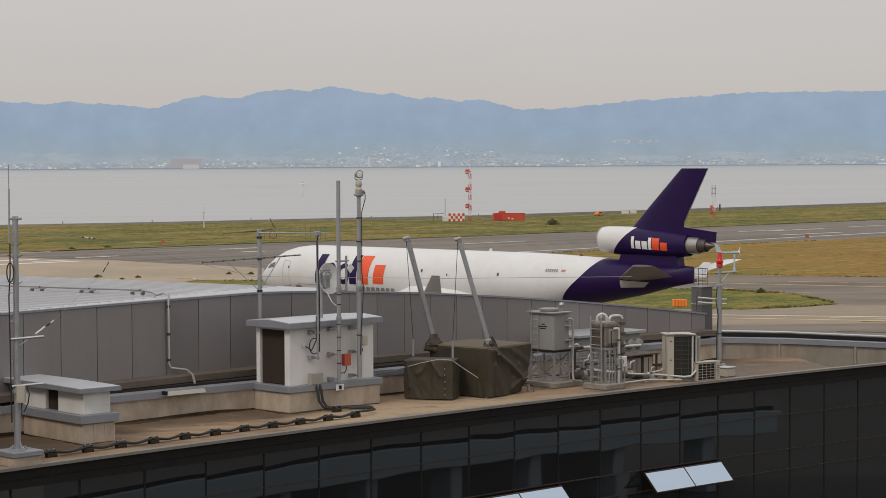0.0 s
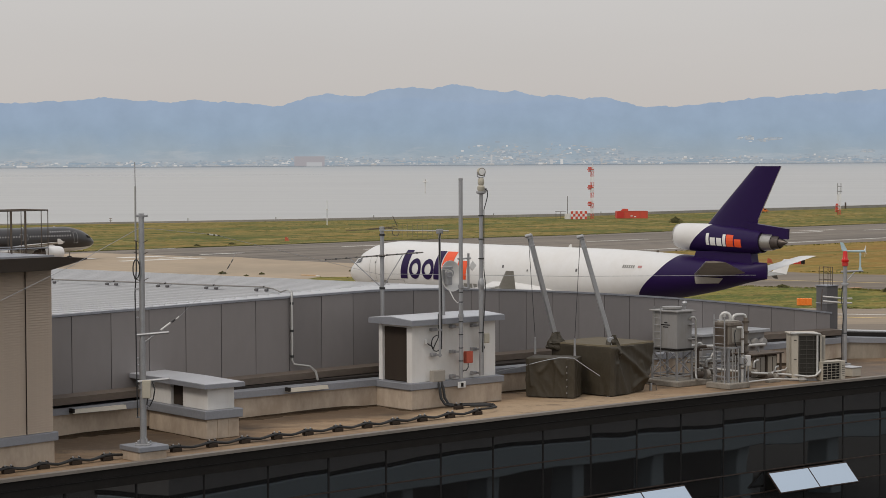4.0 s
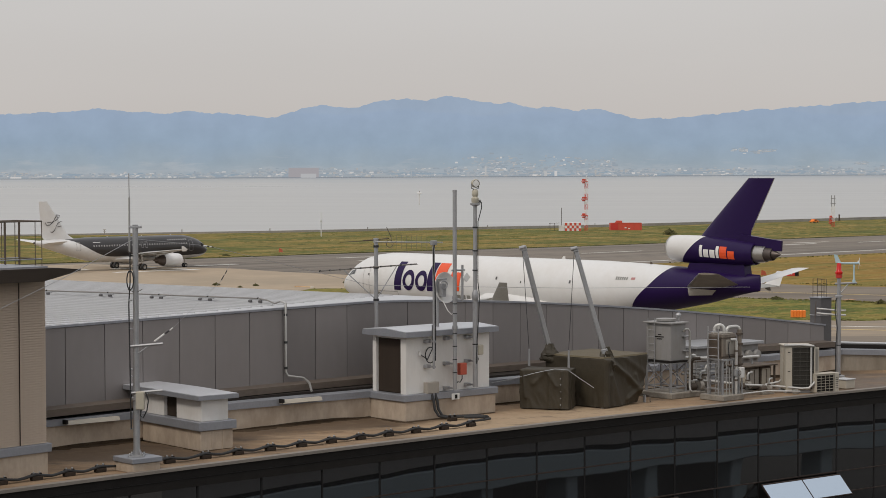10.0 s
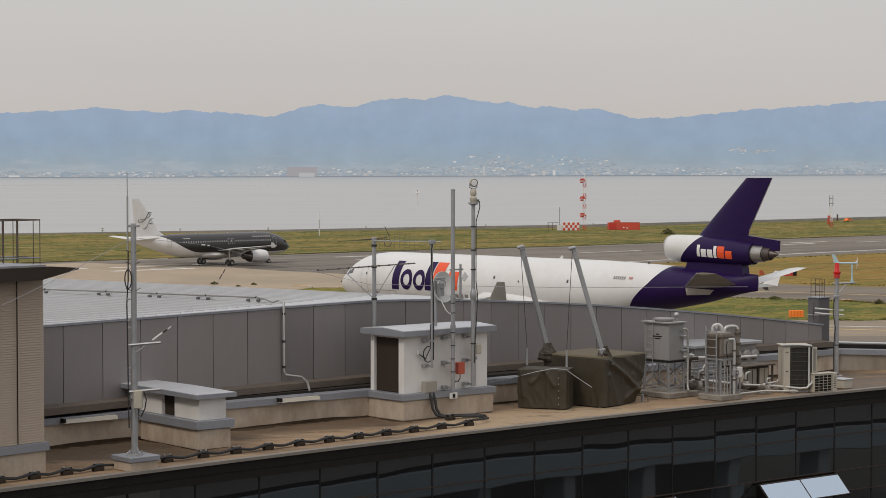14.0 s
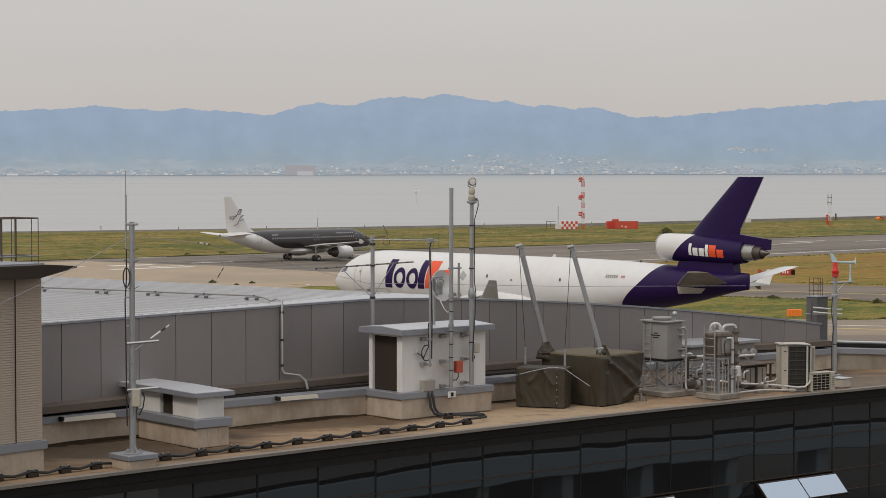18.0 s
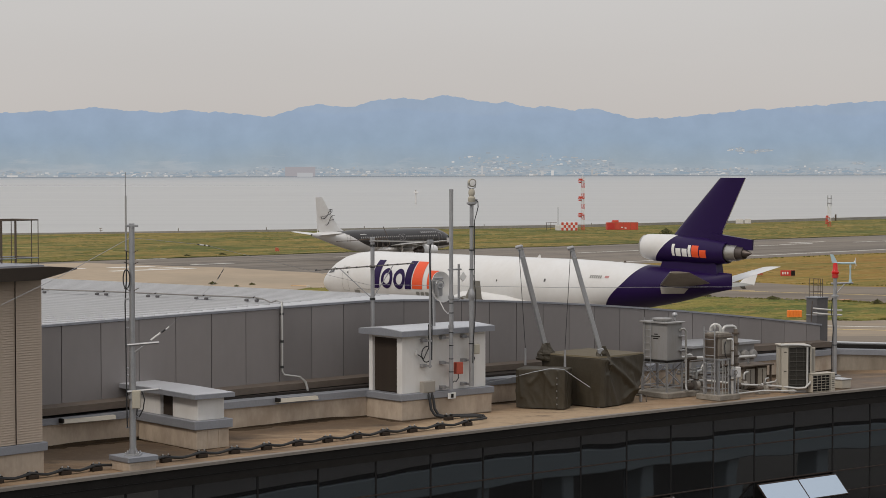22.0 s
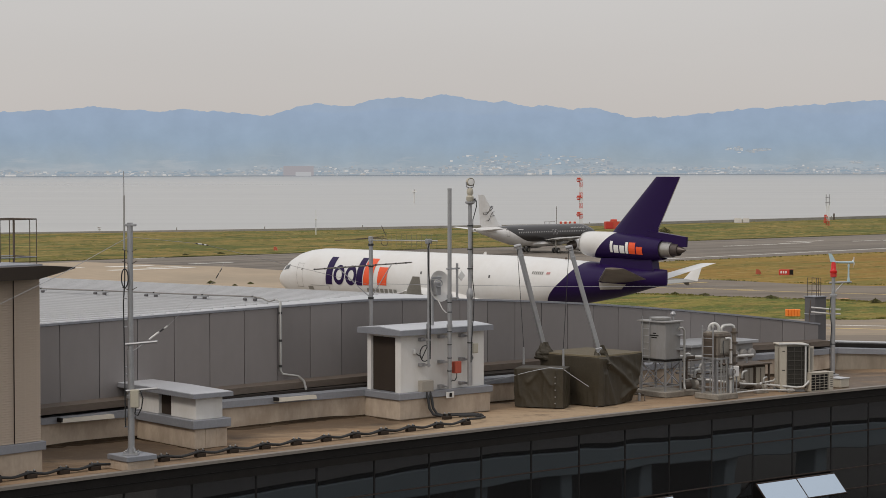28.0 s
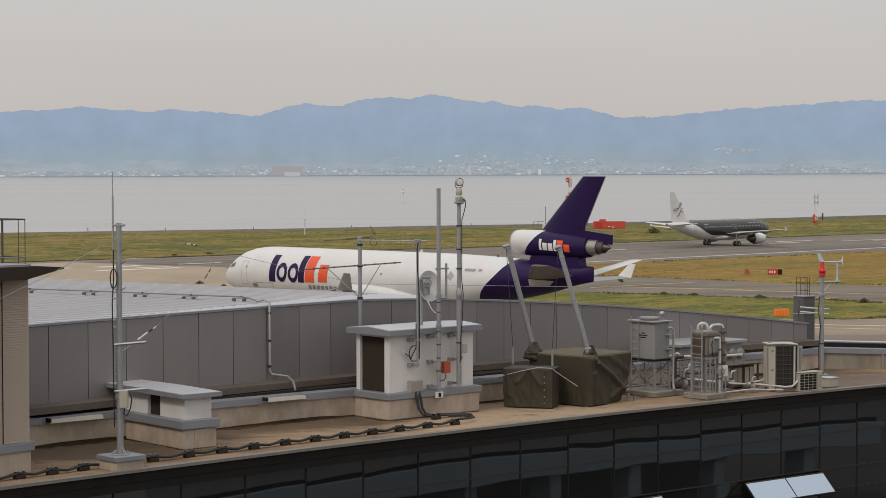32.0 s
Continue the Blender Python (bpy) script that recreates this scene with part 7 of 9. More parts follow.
# ---- glass front: panes, mullions, transoms and open vents ----
M["mullion"] = material("mullion", (0.016, 0.015, 0.015), 0.5, 0.0, var=0.15, spec=0.15)
M["transom"] = material("transom", (0.040, 0.029, 0.025), 0.6, 0.0, var=0.15, spec=0.2)
STEP = 1.262
TRANS = [11.55, 10.78, 9.75, 9.15, 7.6, 6.6, 5.0, 3.4, 1.8, 0.2]
mx = [2.33 + STEP * i for i in range(-14, 18)]
for xa, xb in zip(mx, mx[1:]):
    pa, pb = (xa, edge_y(xa)), (xb, edge_y(xb))
    dx, dy = pb[0] - pa[0], pb[1] - pa[1]
    ang = math.degrees(math.atan2(dy, dx))
    for z1, z0 in zip([11.62] + TRANS[1:5], TRANS[1:6]):
        if abs(z1 - 9.75) < 0.01 and (8.0 < xa < 11.0 or 3.4 < xa < 6.0):
            continue
        wave = random.uniform(0, 50)
        front, back = [], []
        for iz in range(6):
            zz = lerp(z0 + 0.01, z1 - 0.01, iz / 5)
            front.append([(q[0], q[1] + 0.0016 * noise.noise((q[0] * 0.8 + wave, zz * 0.9, 4)), zz) for q in curve(edge_y, xa + 0.012, xb - 0.012, 8, 0.06)])
        back = [(q[0], q[1], z1 - 0.01) for q in curve(edge_y, xa + 0.012, xb - 0.012, 8, 0.10)]
        low = [(q[0], q[1], z0 + 0.01) for q in curve(edge_y, xa + 0.012, xb - 0.012, 8, 0.10)]
        part("pane", Geo().rings([low] + front + [back], False, False, False), M["glass"], glass_wall, "", True)
    part("mullion", Geo().box((0, 0.074, 5.9), (0.046, 0.05, 11.4)), M["mullion"], glass_wall).matrix_basis = pose(pa[0], pa[1], 0, 0, 0, ang)
for z in TRANS[1:6]:
    g = Geo().sweep(curve(edge_y, mx[0], mx[-1], 60, 0.03), curve(edge_y, mx[0], mx[-1], 60, 0.12), z - 0.014, z + 0.014)
    part("transom", g, M["transom"], glass_wall)


mirror = bpy.data.materials.new("sky_glass")
mirror.use_nodes = True
mb = mirror.node_tree.nodes["Principled BSDF"]
mb.inputs["Base Color"].default_value = (0.50, 0.58, 0.67, 1)
mb.inputs["Metallic"].default_value = 1.0
mb.inputs["Roughness"].default_value = 0.08
M["sky_glass"] = mirror


def vent(x):
    """A top-hung window swung open."""
    xb = x + STEP
    pa, pb = (x, edge_y(x)), (xb, edge_y(xb))
    l = math.hypot(pb[0] - pa[0], pb[1] - pa[1])
    ang = math.degrees(math.atan2(pb[1] - pa[1], pb[0] - pa[0]))
    w = thing("vent_window", pose(pa[0], pa[1], 9.70, 0, 0, ang) @ pose(0, -0.06, 0, -44), "open top-hung window with reflective blue-grey glass", "window", "open vent windows")
    part("pane", Geo().box((l / 2, 0, -0.36), (l - 0.03, 0.012, 0.70)), M["sky_glass"], w)
    for c, s in (((l / 2, 0.012, -0.02), (l, 0.05, 0.04)), ((l / 2, 0.012, -0.70), (l, 0.05, 0.03)), ((0.012, 0.014, -0.36), (0.024, 0.046, 0.70)), ((l - 0.012, 0.014, -0.36), (0.024, 0.046, 0.70))):
        part("frame", Geo().box(c, s, None, 0.004), M["transom"], w)


for x in (mx[19], mx[20], mx[15], mx[16]):
    vent(x)
# fine grooves of the fascia
for dz in (0.22,):
    g = Geo().sweep(curve(edge_y, X0, 24, 60, -0.055), curve(edge_y, X0, 24, 60, -0.03), DECK - dz - 0.012, DECK - dz)
    solid("fascia_groove", g, M["mullion"], "thin line in the black fascia", "trim", "structure")
# standing seams of the metal roof
sd = (Vector(ROOF_B) - Vector(ROOF_A)).normalized()
sn = Vector((-sd.y, sd.x))
g = Geo()
for i in range(1, 60):
    off = -0.42 * i
    p0 = Vector(ROOF_A) + sn * off
    pts_ = []
    for k in range(240):
        p = p0 + sd * (k * 0.125 - 4)
        if p.y > wall_y(p.x) + 0.28 and p.x < 0.2:
            pts_.append((p.x, p.y))
    if len(pts_) > 2:
        a0, b0 = pts_[0], pts_[-1]
        za = 14.83 if a0[1] > wall_y(a0[0]) + 1.5 else wall_top(a0[0]) + 0.004
        zb = 14.83 if b0[1] > wall_y(b0[0]) + 1.5 else wall_top(b0[0]) + 0.004
        g.sweep([a0, b0], [(a0[0] + sn.x * 0.05, a0[1] + sn.y * 0.05), (b0[0] + sn.x * 0.05, b0[1] + sn.y * 0.05)], 14.6, [za, zb])
solid("roof_seams", g, M["roof_metal"], "raised seams of the pale metal roof", "roof seams", "stuff")

# the wing of the building that closes the yard beside the eye and mirrors in the glass
M["wing_wall"] = material("wing_wall", (0.31, 0.37, 0.405), 0.6, var=0.06, scale=0.5)
M["wing_dark"] = material("wing_dark", (0.25, 0.24, 0.235), 0.7, var=0.1, scale=0.4)
M["wing_glass"] = material("wing_glass", (0.055, 0.049, 0.045), 0.5, var=0.3, scale=0.35)
wing = thing("terminal_wing", pose(34.0, 35.6, -0.5, 0, 0, 30.8), "pale blue-grey terminal wing with columns and dark glass", "building")
boxpart("band", (19.4, -1.5, 4.17), (38.8, 3, 1.19), M["wing_wall"], wing, 0.03)
boxpart("dark_glazing", (16.6, -3, 1.7), (33.2, 2, 3.4), M["wing_glass"], wing, 0.0)
boxpart("soffit", (19.4, -3, 3.5), (38.6, 5, 0.12), M["wing_dark"], wing, 0.0)
boxpart("shadow_gap", (19.4, -1.7, 4.89), (38.6, 3, 0.24), M["dark"], wing, 0.0)
boxpart("upper_wall", (19.4, -1.6, 9.1), (38.7, 3, 8.2), M["wing_dark"], wing, 0.0)
for i in range(9):
    boxpart("column", (-0.7 + 4.6 * i + (0.7 if i == 0 else 0), -0.9, 1.8), (0.6, 0.75, 3.55), M["wing_wall"], wing, 0.04)
# plain boxes added for unidentified things mirrored under the wing
for i in range(4):
    boxpart("clutter_box", (33.9 + 1.1 * i, -2.2 - 0.4 * (i % 2), 0.75 + 0.2 * (i % 3)), (0.7, 0.6, 0.5), (M["galv"], M["rust"], M["wing_wall"], M["rust"])[i], wing, 0.03)
terr = thing("terrace_building", pose(0, -9, 0), "plain grey viewing terrace building", "building")
boxpart("body", (0, -6, 8.2), (70, 12, 16.4), M["wing_wall"], terr, 0.05)
boxpart("terrace_slab", (0, 4.2, 16.3), (70, 10, 0.4), M["kerb"], terr, 0.02)
boxpart("terrace_front", (0, 8.6, 8.0), (70, 0.5, 16.2), M["wing_wall"], terr, 0.02)


# ---- aircraft ----
def foil(stations, upright=False, n=9):
    """A wing's rings from (x of leading edge, span, height, chord, thickness) stations; upright: a fin."""
    out = []
    prof = [(0, 0), (0.03, 0.42), (0.12, 0.78), (0.3, 1.0), (0.55, 0.82), (0.8, 0.42), (1, 0.04)]
    for xl, sp, h, c, th in stations:
        ring = [(xl - u * c, w * th / 2) for u, w in prof] + [(xl - u * c, -w * th / 2) for u, w in prof[::-1][:-1]]
        out.append([(x, y + sp, h) if upright else (x, sp, h + y) for x, y in ring])
    return out


def body_ring(a, zc, ry, rz, n=36, a0=0.0, a1=2 * math.pi):
    """Points of a round section from angle a0 to a1, measured from the top towards port."""
    full = abs(a1 - a0 - 2 * math.pi) < 1e-6
    cnt = n if full else n + 1
    return [(-a, ry * math.sin(lerp(a0, a1, i / n)), zc + rz * math.cos(lerp(a0, a1, i / n))) for i in range(cnt)]


def interp(table, a):
    for r0, r1 in zip(table, table[1:]):
        if r0[0] <= a <= r1[0]:
            t = (a - r0[0]) / (r1[0] - r0[0])
            return [lerp(p, q, t) for p, q in zip(r0[1:], r1[1:])]
    return table[-1][1:] if a > table[-1][0] else table[0][1:]


def wheel(parent, name, x, y, r, w):
    g = Geo()
    g.lathe([(r * 0.55, -w / 2), (r * 0.9, -w / 2), (r, -w * 0.3), (r, w * 0.3), (r * 0.9, w / 2), (r * 0.55, w / 2)], 20, Matrix.Rotation(radians(90), 4, "X"))
    ob = part(name, g, M["black_rubber"], parent, "", True)
    ob.location = (x, y, r)
    g = Geo()
    g.lathe([(0.001, -w * 0.32), (r * 0.3, -w * 0.4), (r * 0.55, -w * 0.44), (r * 0.55, w * 0.44), (r * 0.3, w * 0.4), (0.001, w * 0.32)], 16, Matrix.Rotation(radians(90), 4, "X"))
    part("rim", g, M["bare_metal"], ob, "", True)
    return ob


BIG = [(0, 5.35, 0.05, 0.05), (0.35, 5.38, 0.62, 0.58), (1.0, 5.45, 1.12, 1.05), (2.0, 5.62, 1.68, 1.62), (3.2, 5.80, 2.15, 2.18), (4.6, 5.95, 2.55, 2.62), (6.2, 6.07, 2.82, 2.87), (8.0, 6.13, 2.97, 3.0), (9.6, 6.15, 3.01, 3.03), (40.0, 6.18, 3.01, 3.05), (43.0, 6.26, 2.98, 2.90), (46.5, 6.42, 2.80, 2.60), (50.0, 6.84, 2.42, 2.08), (53.5, 7.25, 1.85, 1.50), (56.5, 7.55, 1.1, 1.02), (58.2, 7.70, 0.38, 0.82), (58.78, 7.72, 0.10, 0.76)]


M["tail_metal"] = material("tail_metal", (0.235, 0.205, 0.17), 0.4, 0.2, var=0.15, scale=0.9, stain=(0.13, 0.11, 0.10), stain_amt=0.5, stain_scale=0.7)
M["scrub_metal"] = material("scrub_metal", (0.40, 0.38, 0.345), 0.4, 0.3, var=0.1, scale=1.2)


def cargo_jet():
    jet = thing("cargo_jet", pose(0, 0, 0), "white and purple three-engined cargo jet on the taxiway", "aeroplane")
    border = 47.3
    tip = 6.0

    def shear(a, z):
        """Leans the stations round the paint's edge."""
        k = max(0.0, 1 - abs(a - border) / tip)
        return -k * ((3.3 if z < 7.2 else 2.3) * math.sin((7.2 - z) / 2.6) - 0.1)

    def station(a, n=36):
        zc, ry, rz = interp(BIG, a)
        return [(p[0] - shear(a, p[2]), p[1], p[2]) for p in body_ring(a, zc, ry, rz, n)]

    st = [0, 0.12, 0.35, 0.65, 1.0, 1.5, 2.0, 2.6, 3.2, 3.9, 4.6, 5.4, 6.2, 7.1, 8.0, 9.6] + [9.6 + 3.04 * i for i in range(1, 11)] + [41.4, 42.4, 43.4, 44.4, 45.4, 46.4, border]
    g = Geo()
    g.rings([station(a) for a in st], True, False)
    part("fuselage", g, M["jet_white"], jet, "glossy white fuselage", True)
    g = Geo()
    g.rings([station(a) for a in (border, 48.4, 49.4, 50.4, 51.7, 52.6, 53.5, 55, 56.5, 57.4, 58.2, 58.78)], False, True)
    part("tail_section", g, M["jet_purple"], jet, "deep purple tail section", True)
    # fin, rudder, engine in the tail
    g = Geo()
    g.rings(foil([(-51.5, 0, 11.7, 6.1, 0.75), (-52.15, 0, 12.4, 5.55, 0.62), (-57.4, 0, 17.50, 2.95, 0.30)], True))
    part("fin", g, M["jet_purple"], jet, "", True)
    g = Geo()
    g.rings([[(-56.2, y, 10.9), (-61.2, y * 0.3, 10.75), (-61.25, y * 0.3, 11.72), (-56.6, y, 12.25)] for y in (-0.42, 0.42)])
    part("lower_rudder", g, M["jet_purple"], jet)
    AXZ = 10.45

    def nac(pairs, bend):
        """Rings of the engine pod; bend leans the paint's edge."""
        out = []
        for i, (r, h) in enumerate(pairs):
            ring = []
            for k in range(32):
                c_, s_ = math.cos(2 * math.pi * k / 32), math.sin(2 * math.pi * k / 32)
                ring.append((h - bend[i] * s_, r * c_, lerp(10.80, 10.45, min(1, (-h - 48) / 9.5)) + r * s_))
            out.append(ring)
        return Geo().rings(out, False, False)

    part("intake_lip", nac([(0.94, -49.6), (1.00, -48.9), (1.07, -48.35), (1.13, -48.25), (1.19, -48.45), (1.24, -48.9), (1.27, -49.6), (1.30, -50.4), (1.32, -51.2)], [0, 0, 0, 0.02, 0.08, 0.25, 0.6, 1.0, 1.35]), M["jet_white"], jet, "white intake lip", True)
    part("nacelle", nac([(1.32, -51.2), (1.33, -52.0), (1.33, -53.0), (1.31, -54.6), (1.25, -56.4), (1.13, -57.6), (1.03, -58.35), (0.94, -58.4), (0.92, -57.6)], [1.35, 0.9, 0.4, 0.1, 0, 0, 0, 0, 0]), M["jet_purple"], jet, "", True)
    part("lip_ring", nac([(1.00, -48.45), (1.06, -48.30), (1.14, -48.22), (1.20, -48.40)], [0, 0, 0, 0]), M["bare_metal"], jet, "", True)
    g = Geo()
    g.lathe([(0.94, -49.6), (0.25, -49.6), (0.05, -49.1)], 24, Matrix.Translation((0, 0, 10.75)), "x")
    part("fan", g, M["hot_metal"], jet, "", True)
    g = Geo()
    g.lathe([(0.80, -57.6), (0.83, -58.4), (0.76, -59.5), (0.70, -59.55)], 28, Matrix.Translation((0, 0, AXZ)), "x")
    part("exhaust_nozzle", g, M["bare_metal"], jet, "bare metal exhaust nozzle", True)
    g = Geo()
    g.lathe([(0.60, -59.3), (0.66, -59.55), (0.58, -60.25), (0.52, -60.3), (0.48, -59.9)], 28, Matrix.Translation((0, 0, AXZ)), "x")
    part("nozzle_ring", g, M["hot_metal"], jet, "dark inner nozzle", True)
    g = Geo()
    g.lathe([(0.46, -59.6), (0.42, -60.3), (0.22, -60.8), (0.02, -61.15)], 24, Matrix.Translation((0, 0, AXZ)), "x")
    part("exhaust_cone", g, M["hot_metal"], jet, "dark exhaust cone", True)
    for name, pa, pb in (("leading_edge", (-52.28, 0, 12.5), (-57.38, 0, 17.48)), ("trailing_edge", (-57.72, 0, 12.5), (-60.36, 0, 17.48))):
        part(name, Geo().tube([pa, pb], [0.04, 0.03], 8), M["bare_metal"], jet, "pale metal edge of the fin")
    g = Geo()
    g.rings([[(-50.4, y, 8.2), (-57.5, y * 0.7, 8.0), (-57.2, y * 0.7, 9.6), (-50.9, y, 9.4)] for y in (-0.75, 0.75)])
    part("engine_pylon", g, M["jet_purple"], jet)
    for s in (1, -1):
        g = Geo()
        ty = 8.4 if s > 0 else 6.2
        # set nose down, with its tips raised
        if s > 0:
            st_, kk = [(-51.3, 1.5, 7.35, 6.1, 0.55), (-58.3, ty, 8.92, 2.3, 0.20)], (0.45, 0.05)
        else:
            st_, kk = [(-51.5, -1.5, 6.9, 5.9, 0.62), (-57.4, -ty, 8.85, 2.4, 0.24)], (1.15, 0.25)
        rr = foil(st_)
        rr = [[(x, y, z + k * ((ring[0][0] - x) / c_[3] - 0.5)) for x, y, z in ring] for ring, k, c_ in zip(rr, kk, st_)]
        g.rings(rr)
        tp = part("tailplane", g, M["tail_metal"] if s > 0 else M["jet_white"], jet, "", True)
        g = Geo()
        g.tube([(st_[0][0] - 0.1, s * 1.6, st_[0][2] - kk[0] / 2), (st_[1][0] - 0.05, s * ty, st_[1][2] - kk[1] / 2)], [0.10, 0.06], 8)
        part("leading_edge", g, M["bare_metal"], tp, "bright metal leading edge", True)
        g = Geo()
        tip, sp, tz = (-46.6, 23.6, 6.75) if s > 0 else (-39.3, 25.4, 5.75)
        g.rings(foil([(-19.0, s * 2.0, 3.7, 13.5, 1.6), (-28.0, s * 9.5, 4.75, 8.0, 0.95), (tip, s * sp, tz, 2.6, 0.35)]))
        wing = part("wing", g, M["jet_grey"], jet, "grey swept wing", True)
        g = Geo()
        g.rings(foil([(tip - 0.4, s * sp, tz - 0.05, 2.2, 0.2), (tip - 1.9, s * (sp + 0.5), tz + 1.6, 0.95, 0.11)], True))
        part("winglet", g, M["jet_white"] if s < 0 else M["jet_grey"], wing, "", True)
        g = Geo()
        g.rings(foil([(tip - 0.2, s * sp, tz - 0.02, 1.1, 0.12), (tip - 0.8, s * (sp + 0.25), tz - 0.55, 0.5, 0.06)], True))
        part("lower_winglet", g, M["jet_grey"], wing, "", True)
        g = Geo()
        T = Matrix.Translation((0, s * 8.6, 2.75))
        g.lathe([(1.15, -21.4), (1.35, -20.4), (1.55, -21.0), (1.62, -22.6), (1.45, -24.6), (1.15, -26.2), (0.7, -26.6), (0.3, -27.6), (0.02, -28.4)], 24, T, "x")
        part("wing_engine", g, M["jet_white"], jet, "", True)
    wheel(jet, "wheel", -7.6, 0.4, 0.5, 0.35)
    wheel(jet, "wheel", -7.6, -0.4, 0.5, 0.35)
    for s in (1, -1):
        for dx in (-0.8, 0.8):
            for dy in (-0.6, 0.6):
                wheel(jet, "wheel", -32 + dx, s * 5.3 + dy, 0.66, 0.45)
        g = Geo()
        g.tube([(-32, s * 5.3, 0.6), (-32, s * 5.0, 3.6)], 0.25, 12)
        part("gear_strut", g, M["bare_metal"], jet, "", True)
    g = Geo()
    g.tube([(-7.6, 0, 0.5), (-7.6, 0, 3.2)], 0.18, 12)
    part("gear_strut", g, M["bare_metal"], jet, "", True)
    return jet


SMALL = [(0, 3.05, 0.04, 0.04), (0.25, 3.06, 0.45, 0.42), (0.8, 3.12, 0.90, 0.86), (1.6, 3.26, 1.32, 1.30), (2.6, 3.44, 1.64, 1.68), (3.8, 3.58, 1.85, 1.92), (5.2, 3.69, 1.96, 2.12), (6.5, 3.72, 1.975, 2.19), (24.0, 3.72, 1.975, 2.19), (27, 3.86, 1.93, 2.04), (30, 4.15, 1.62, 1.58), (33, 4.60, 1.15, 1.12), (35.5, 4.95, 0.68, 0.70), (37.2, 5.12, 0.32, 0.36), (37.57, 5.15, 0.2, 0.22)]


def airliner():
    jet = thing("airliner", pose(0, 0, 0), "black and white twin-engined airliner rolling along the runway", "aeroplane")

    def half(a):
        """Half angle of the black paint round the top."""
        if a < 5:
            return radians(lerp(128, 132, a / 5))
        if a < 21.5:
            return radians(lerp(132, 126, (a - 5) / 16.5))
        return radians(lerp(126, 4, min(1, ((a - 21.5) / 10.5) ** 2.1)))

    st = [0.0, 0.1, 0.25, 0.5, 0.8, 1.2, 1.6, 2.1, 2.6, 3.2, 3.8, 4.5, 5.2, 6.5] + [6.5 + 1.5 * i for i in range(1, 10)] + [21, 22, 23, 24, 25, 26, 27, 28, 29, 30, 31, 32]
    up, low = [], []
    for a in st:
        zc, ry, rz = interp(SMALL, a)
        h = half(a)
        up.append(body_ring(a, zc, ry, rz, 24, -h, h))
        low.append(body_ring(a, zc, ry, rz, 24, h, 2 * math.pi - h))
    for a in (32.0, 33, 34.2, 35.5, 36.4, 37.2, 37.57):
        zc, ry, rz = interp(SMALL, a)
        low.append(body_ring(a, zc, ry, rz, 24, radians(3), 2 * math.pi - radians(3)))
    g = Geo()
    g.rings(up, False, False, False)
    part("upper_fuselage", g, M["jet_black"], jet, "glossy black upper fuselage", True)
    g = Geo()
    g.rings(low, False, True, False)
    part("lower_fuselage", g, M["jet_white"], jet, "white belly and tail", True)
    g = Geo()
    g.rings(foil([(-29.2, 0, 5.6, 6.4, 0.7), (-30.6, 0, 6.4, 5.5, 0.6), (-34.9, 0, 12.3, 1.7, 0.22)], True))
    part("fin", g, M["jet_white"], jet, "", True)
    for s in (1, -1):
        g = Geo()
        g.rings(foil([(-32.2, s * 0.6, 5.0, 4.2, 0.4), (-35.4, s * 6.2, 5.55, 1.5, 0.18)]))
        part("tailplane", g, M["jet_white"], jet, "", True)
        g = Geo()
        g.rings(foil([(-11.5, s * 1.5, 2.7, 7.2, 0.95), (-14.3, s * 6.4, 3.2, 4.1, 0.55), (-18.6, s * 16.9, 4.15, 1.6, 0.2)]))
        wing = part("wing", g, M["wing_grey"], jet, "pale swept wing", True)
        g = Geo()
        g.rings(foil([(-19.1, s * 16.92, 3.80, 0.9, 0.06), (-18.9, s * 16.96, 4.15, 1.2, 0.1), (-19.7, s * 17.0, 4.70, 0.45, 0.06)], True))
        part("wing_fence", g, M["jet_white"], wing)
        T = Matrix.Translation((0, s * 5.75, 1.75))
        g = Geo()
        g.lathe([(0.85, -11.9), (0.92, -11.3), (1.02, -11.15), (1.12, -11.5), (1.19, -12.4), (1.18, -13.6), (1.05, -14.9)], 28, T, "x")
        part("nacelle", g, M["jet_white"], jet, "white engine nacelle", True)
        g = Geo()
        g.lathe([(1.0, -14.8), (0.92, -15.2), (0.62, -15.6), (0.55, -16.2), (0.40, -16.2), (0.05, -16.9)], 24, T, "x")
        part("exhaust", g, M["hot_metal"], jet, "dark exhaust", True)
        g = Geo()
        g.lathe([(0.86, -12.0), (0.3, -12.0), (0.03, -11.6)], 20, T, "x")
        part("fan", g, M["hot_metal"], jet, "", True)
        g = Geo()
        g.rings([[(-12.0, s * 5.75 + y, 2.8), (-16.0, s * 5.75 + y, 2.6), (-17.0, s * 5.75 + y, 3.2), (-13.4, s * 5.75 + y, 3.35)] for y in (-0.2, 0.2)])
        part("engine_pylon", g, M["jet_white"], jet)
        for dy in (-0.46, 0.46):
            wheel(jet, "wheel", -17.7, s * 3.8 + dy, 0.58, 0.42)
        g = Geo()
        g.tube([(-17.7, s * 3.8, 0.58), (-17.7, s * 3.7, 3.0)], 0.16, 10)
        g.tube([(-17.7, s * 3.75, 1.6), (-17.6, s * 2.2, 2.5)], 0.08, 8)
        part("gear_strut", g, M["bare_metal"], jet, "", True)
        wheel(jet, "wheel", -5.07, s * 0.26, 0.38, 0.22)
    g = Geo()
    g.tube([(-5.07, 0, 0.38), (-5.0, 0, 2.2)], 0.11, 10)
    part("gear_strut", g, M["bare_metal"], jet, "", True)
    return jet


CARGO = cargo_jet()
LINER = airliner()


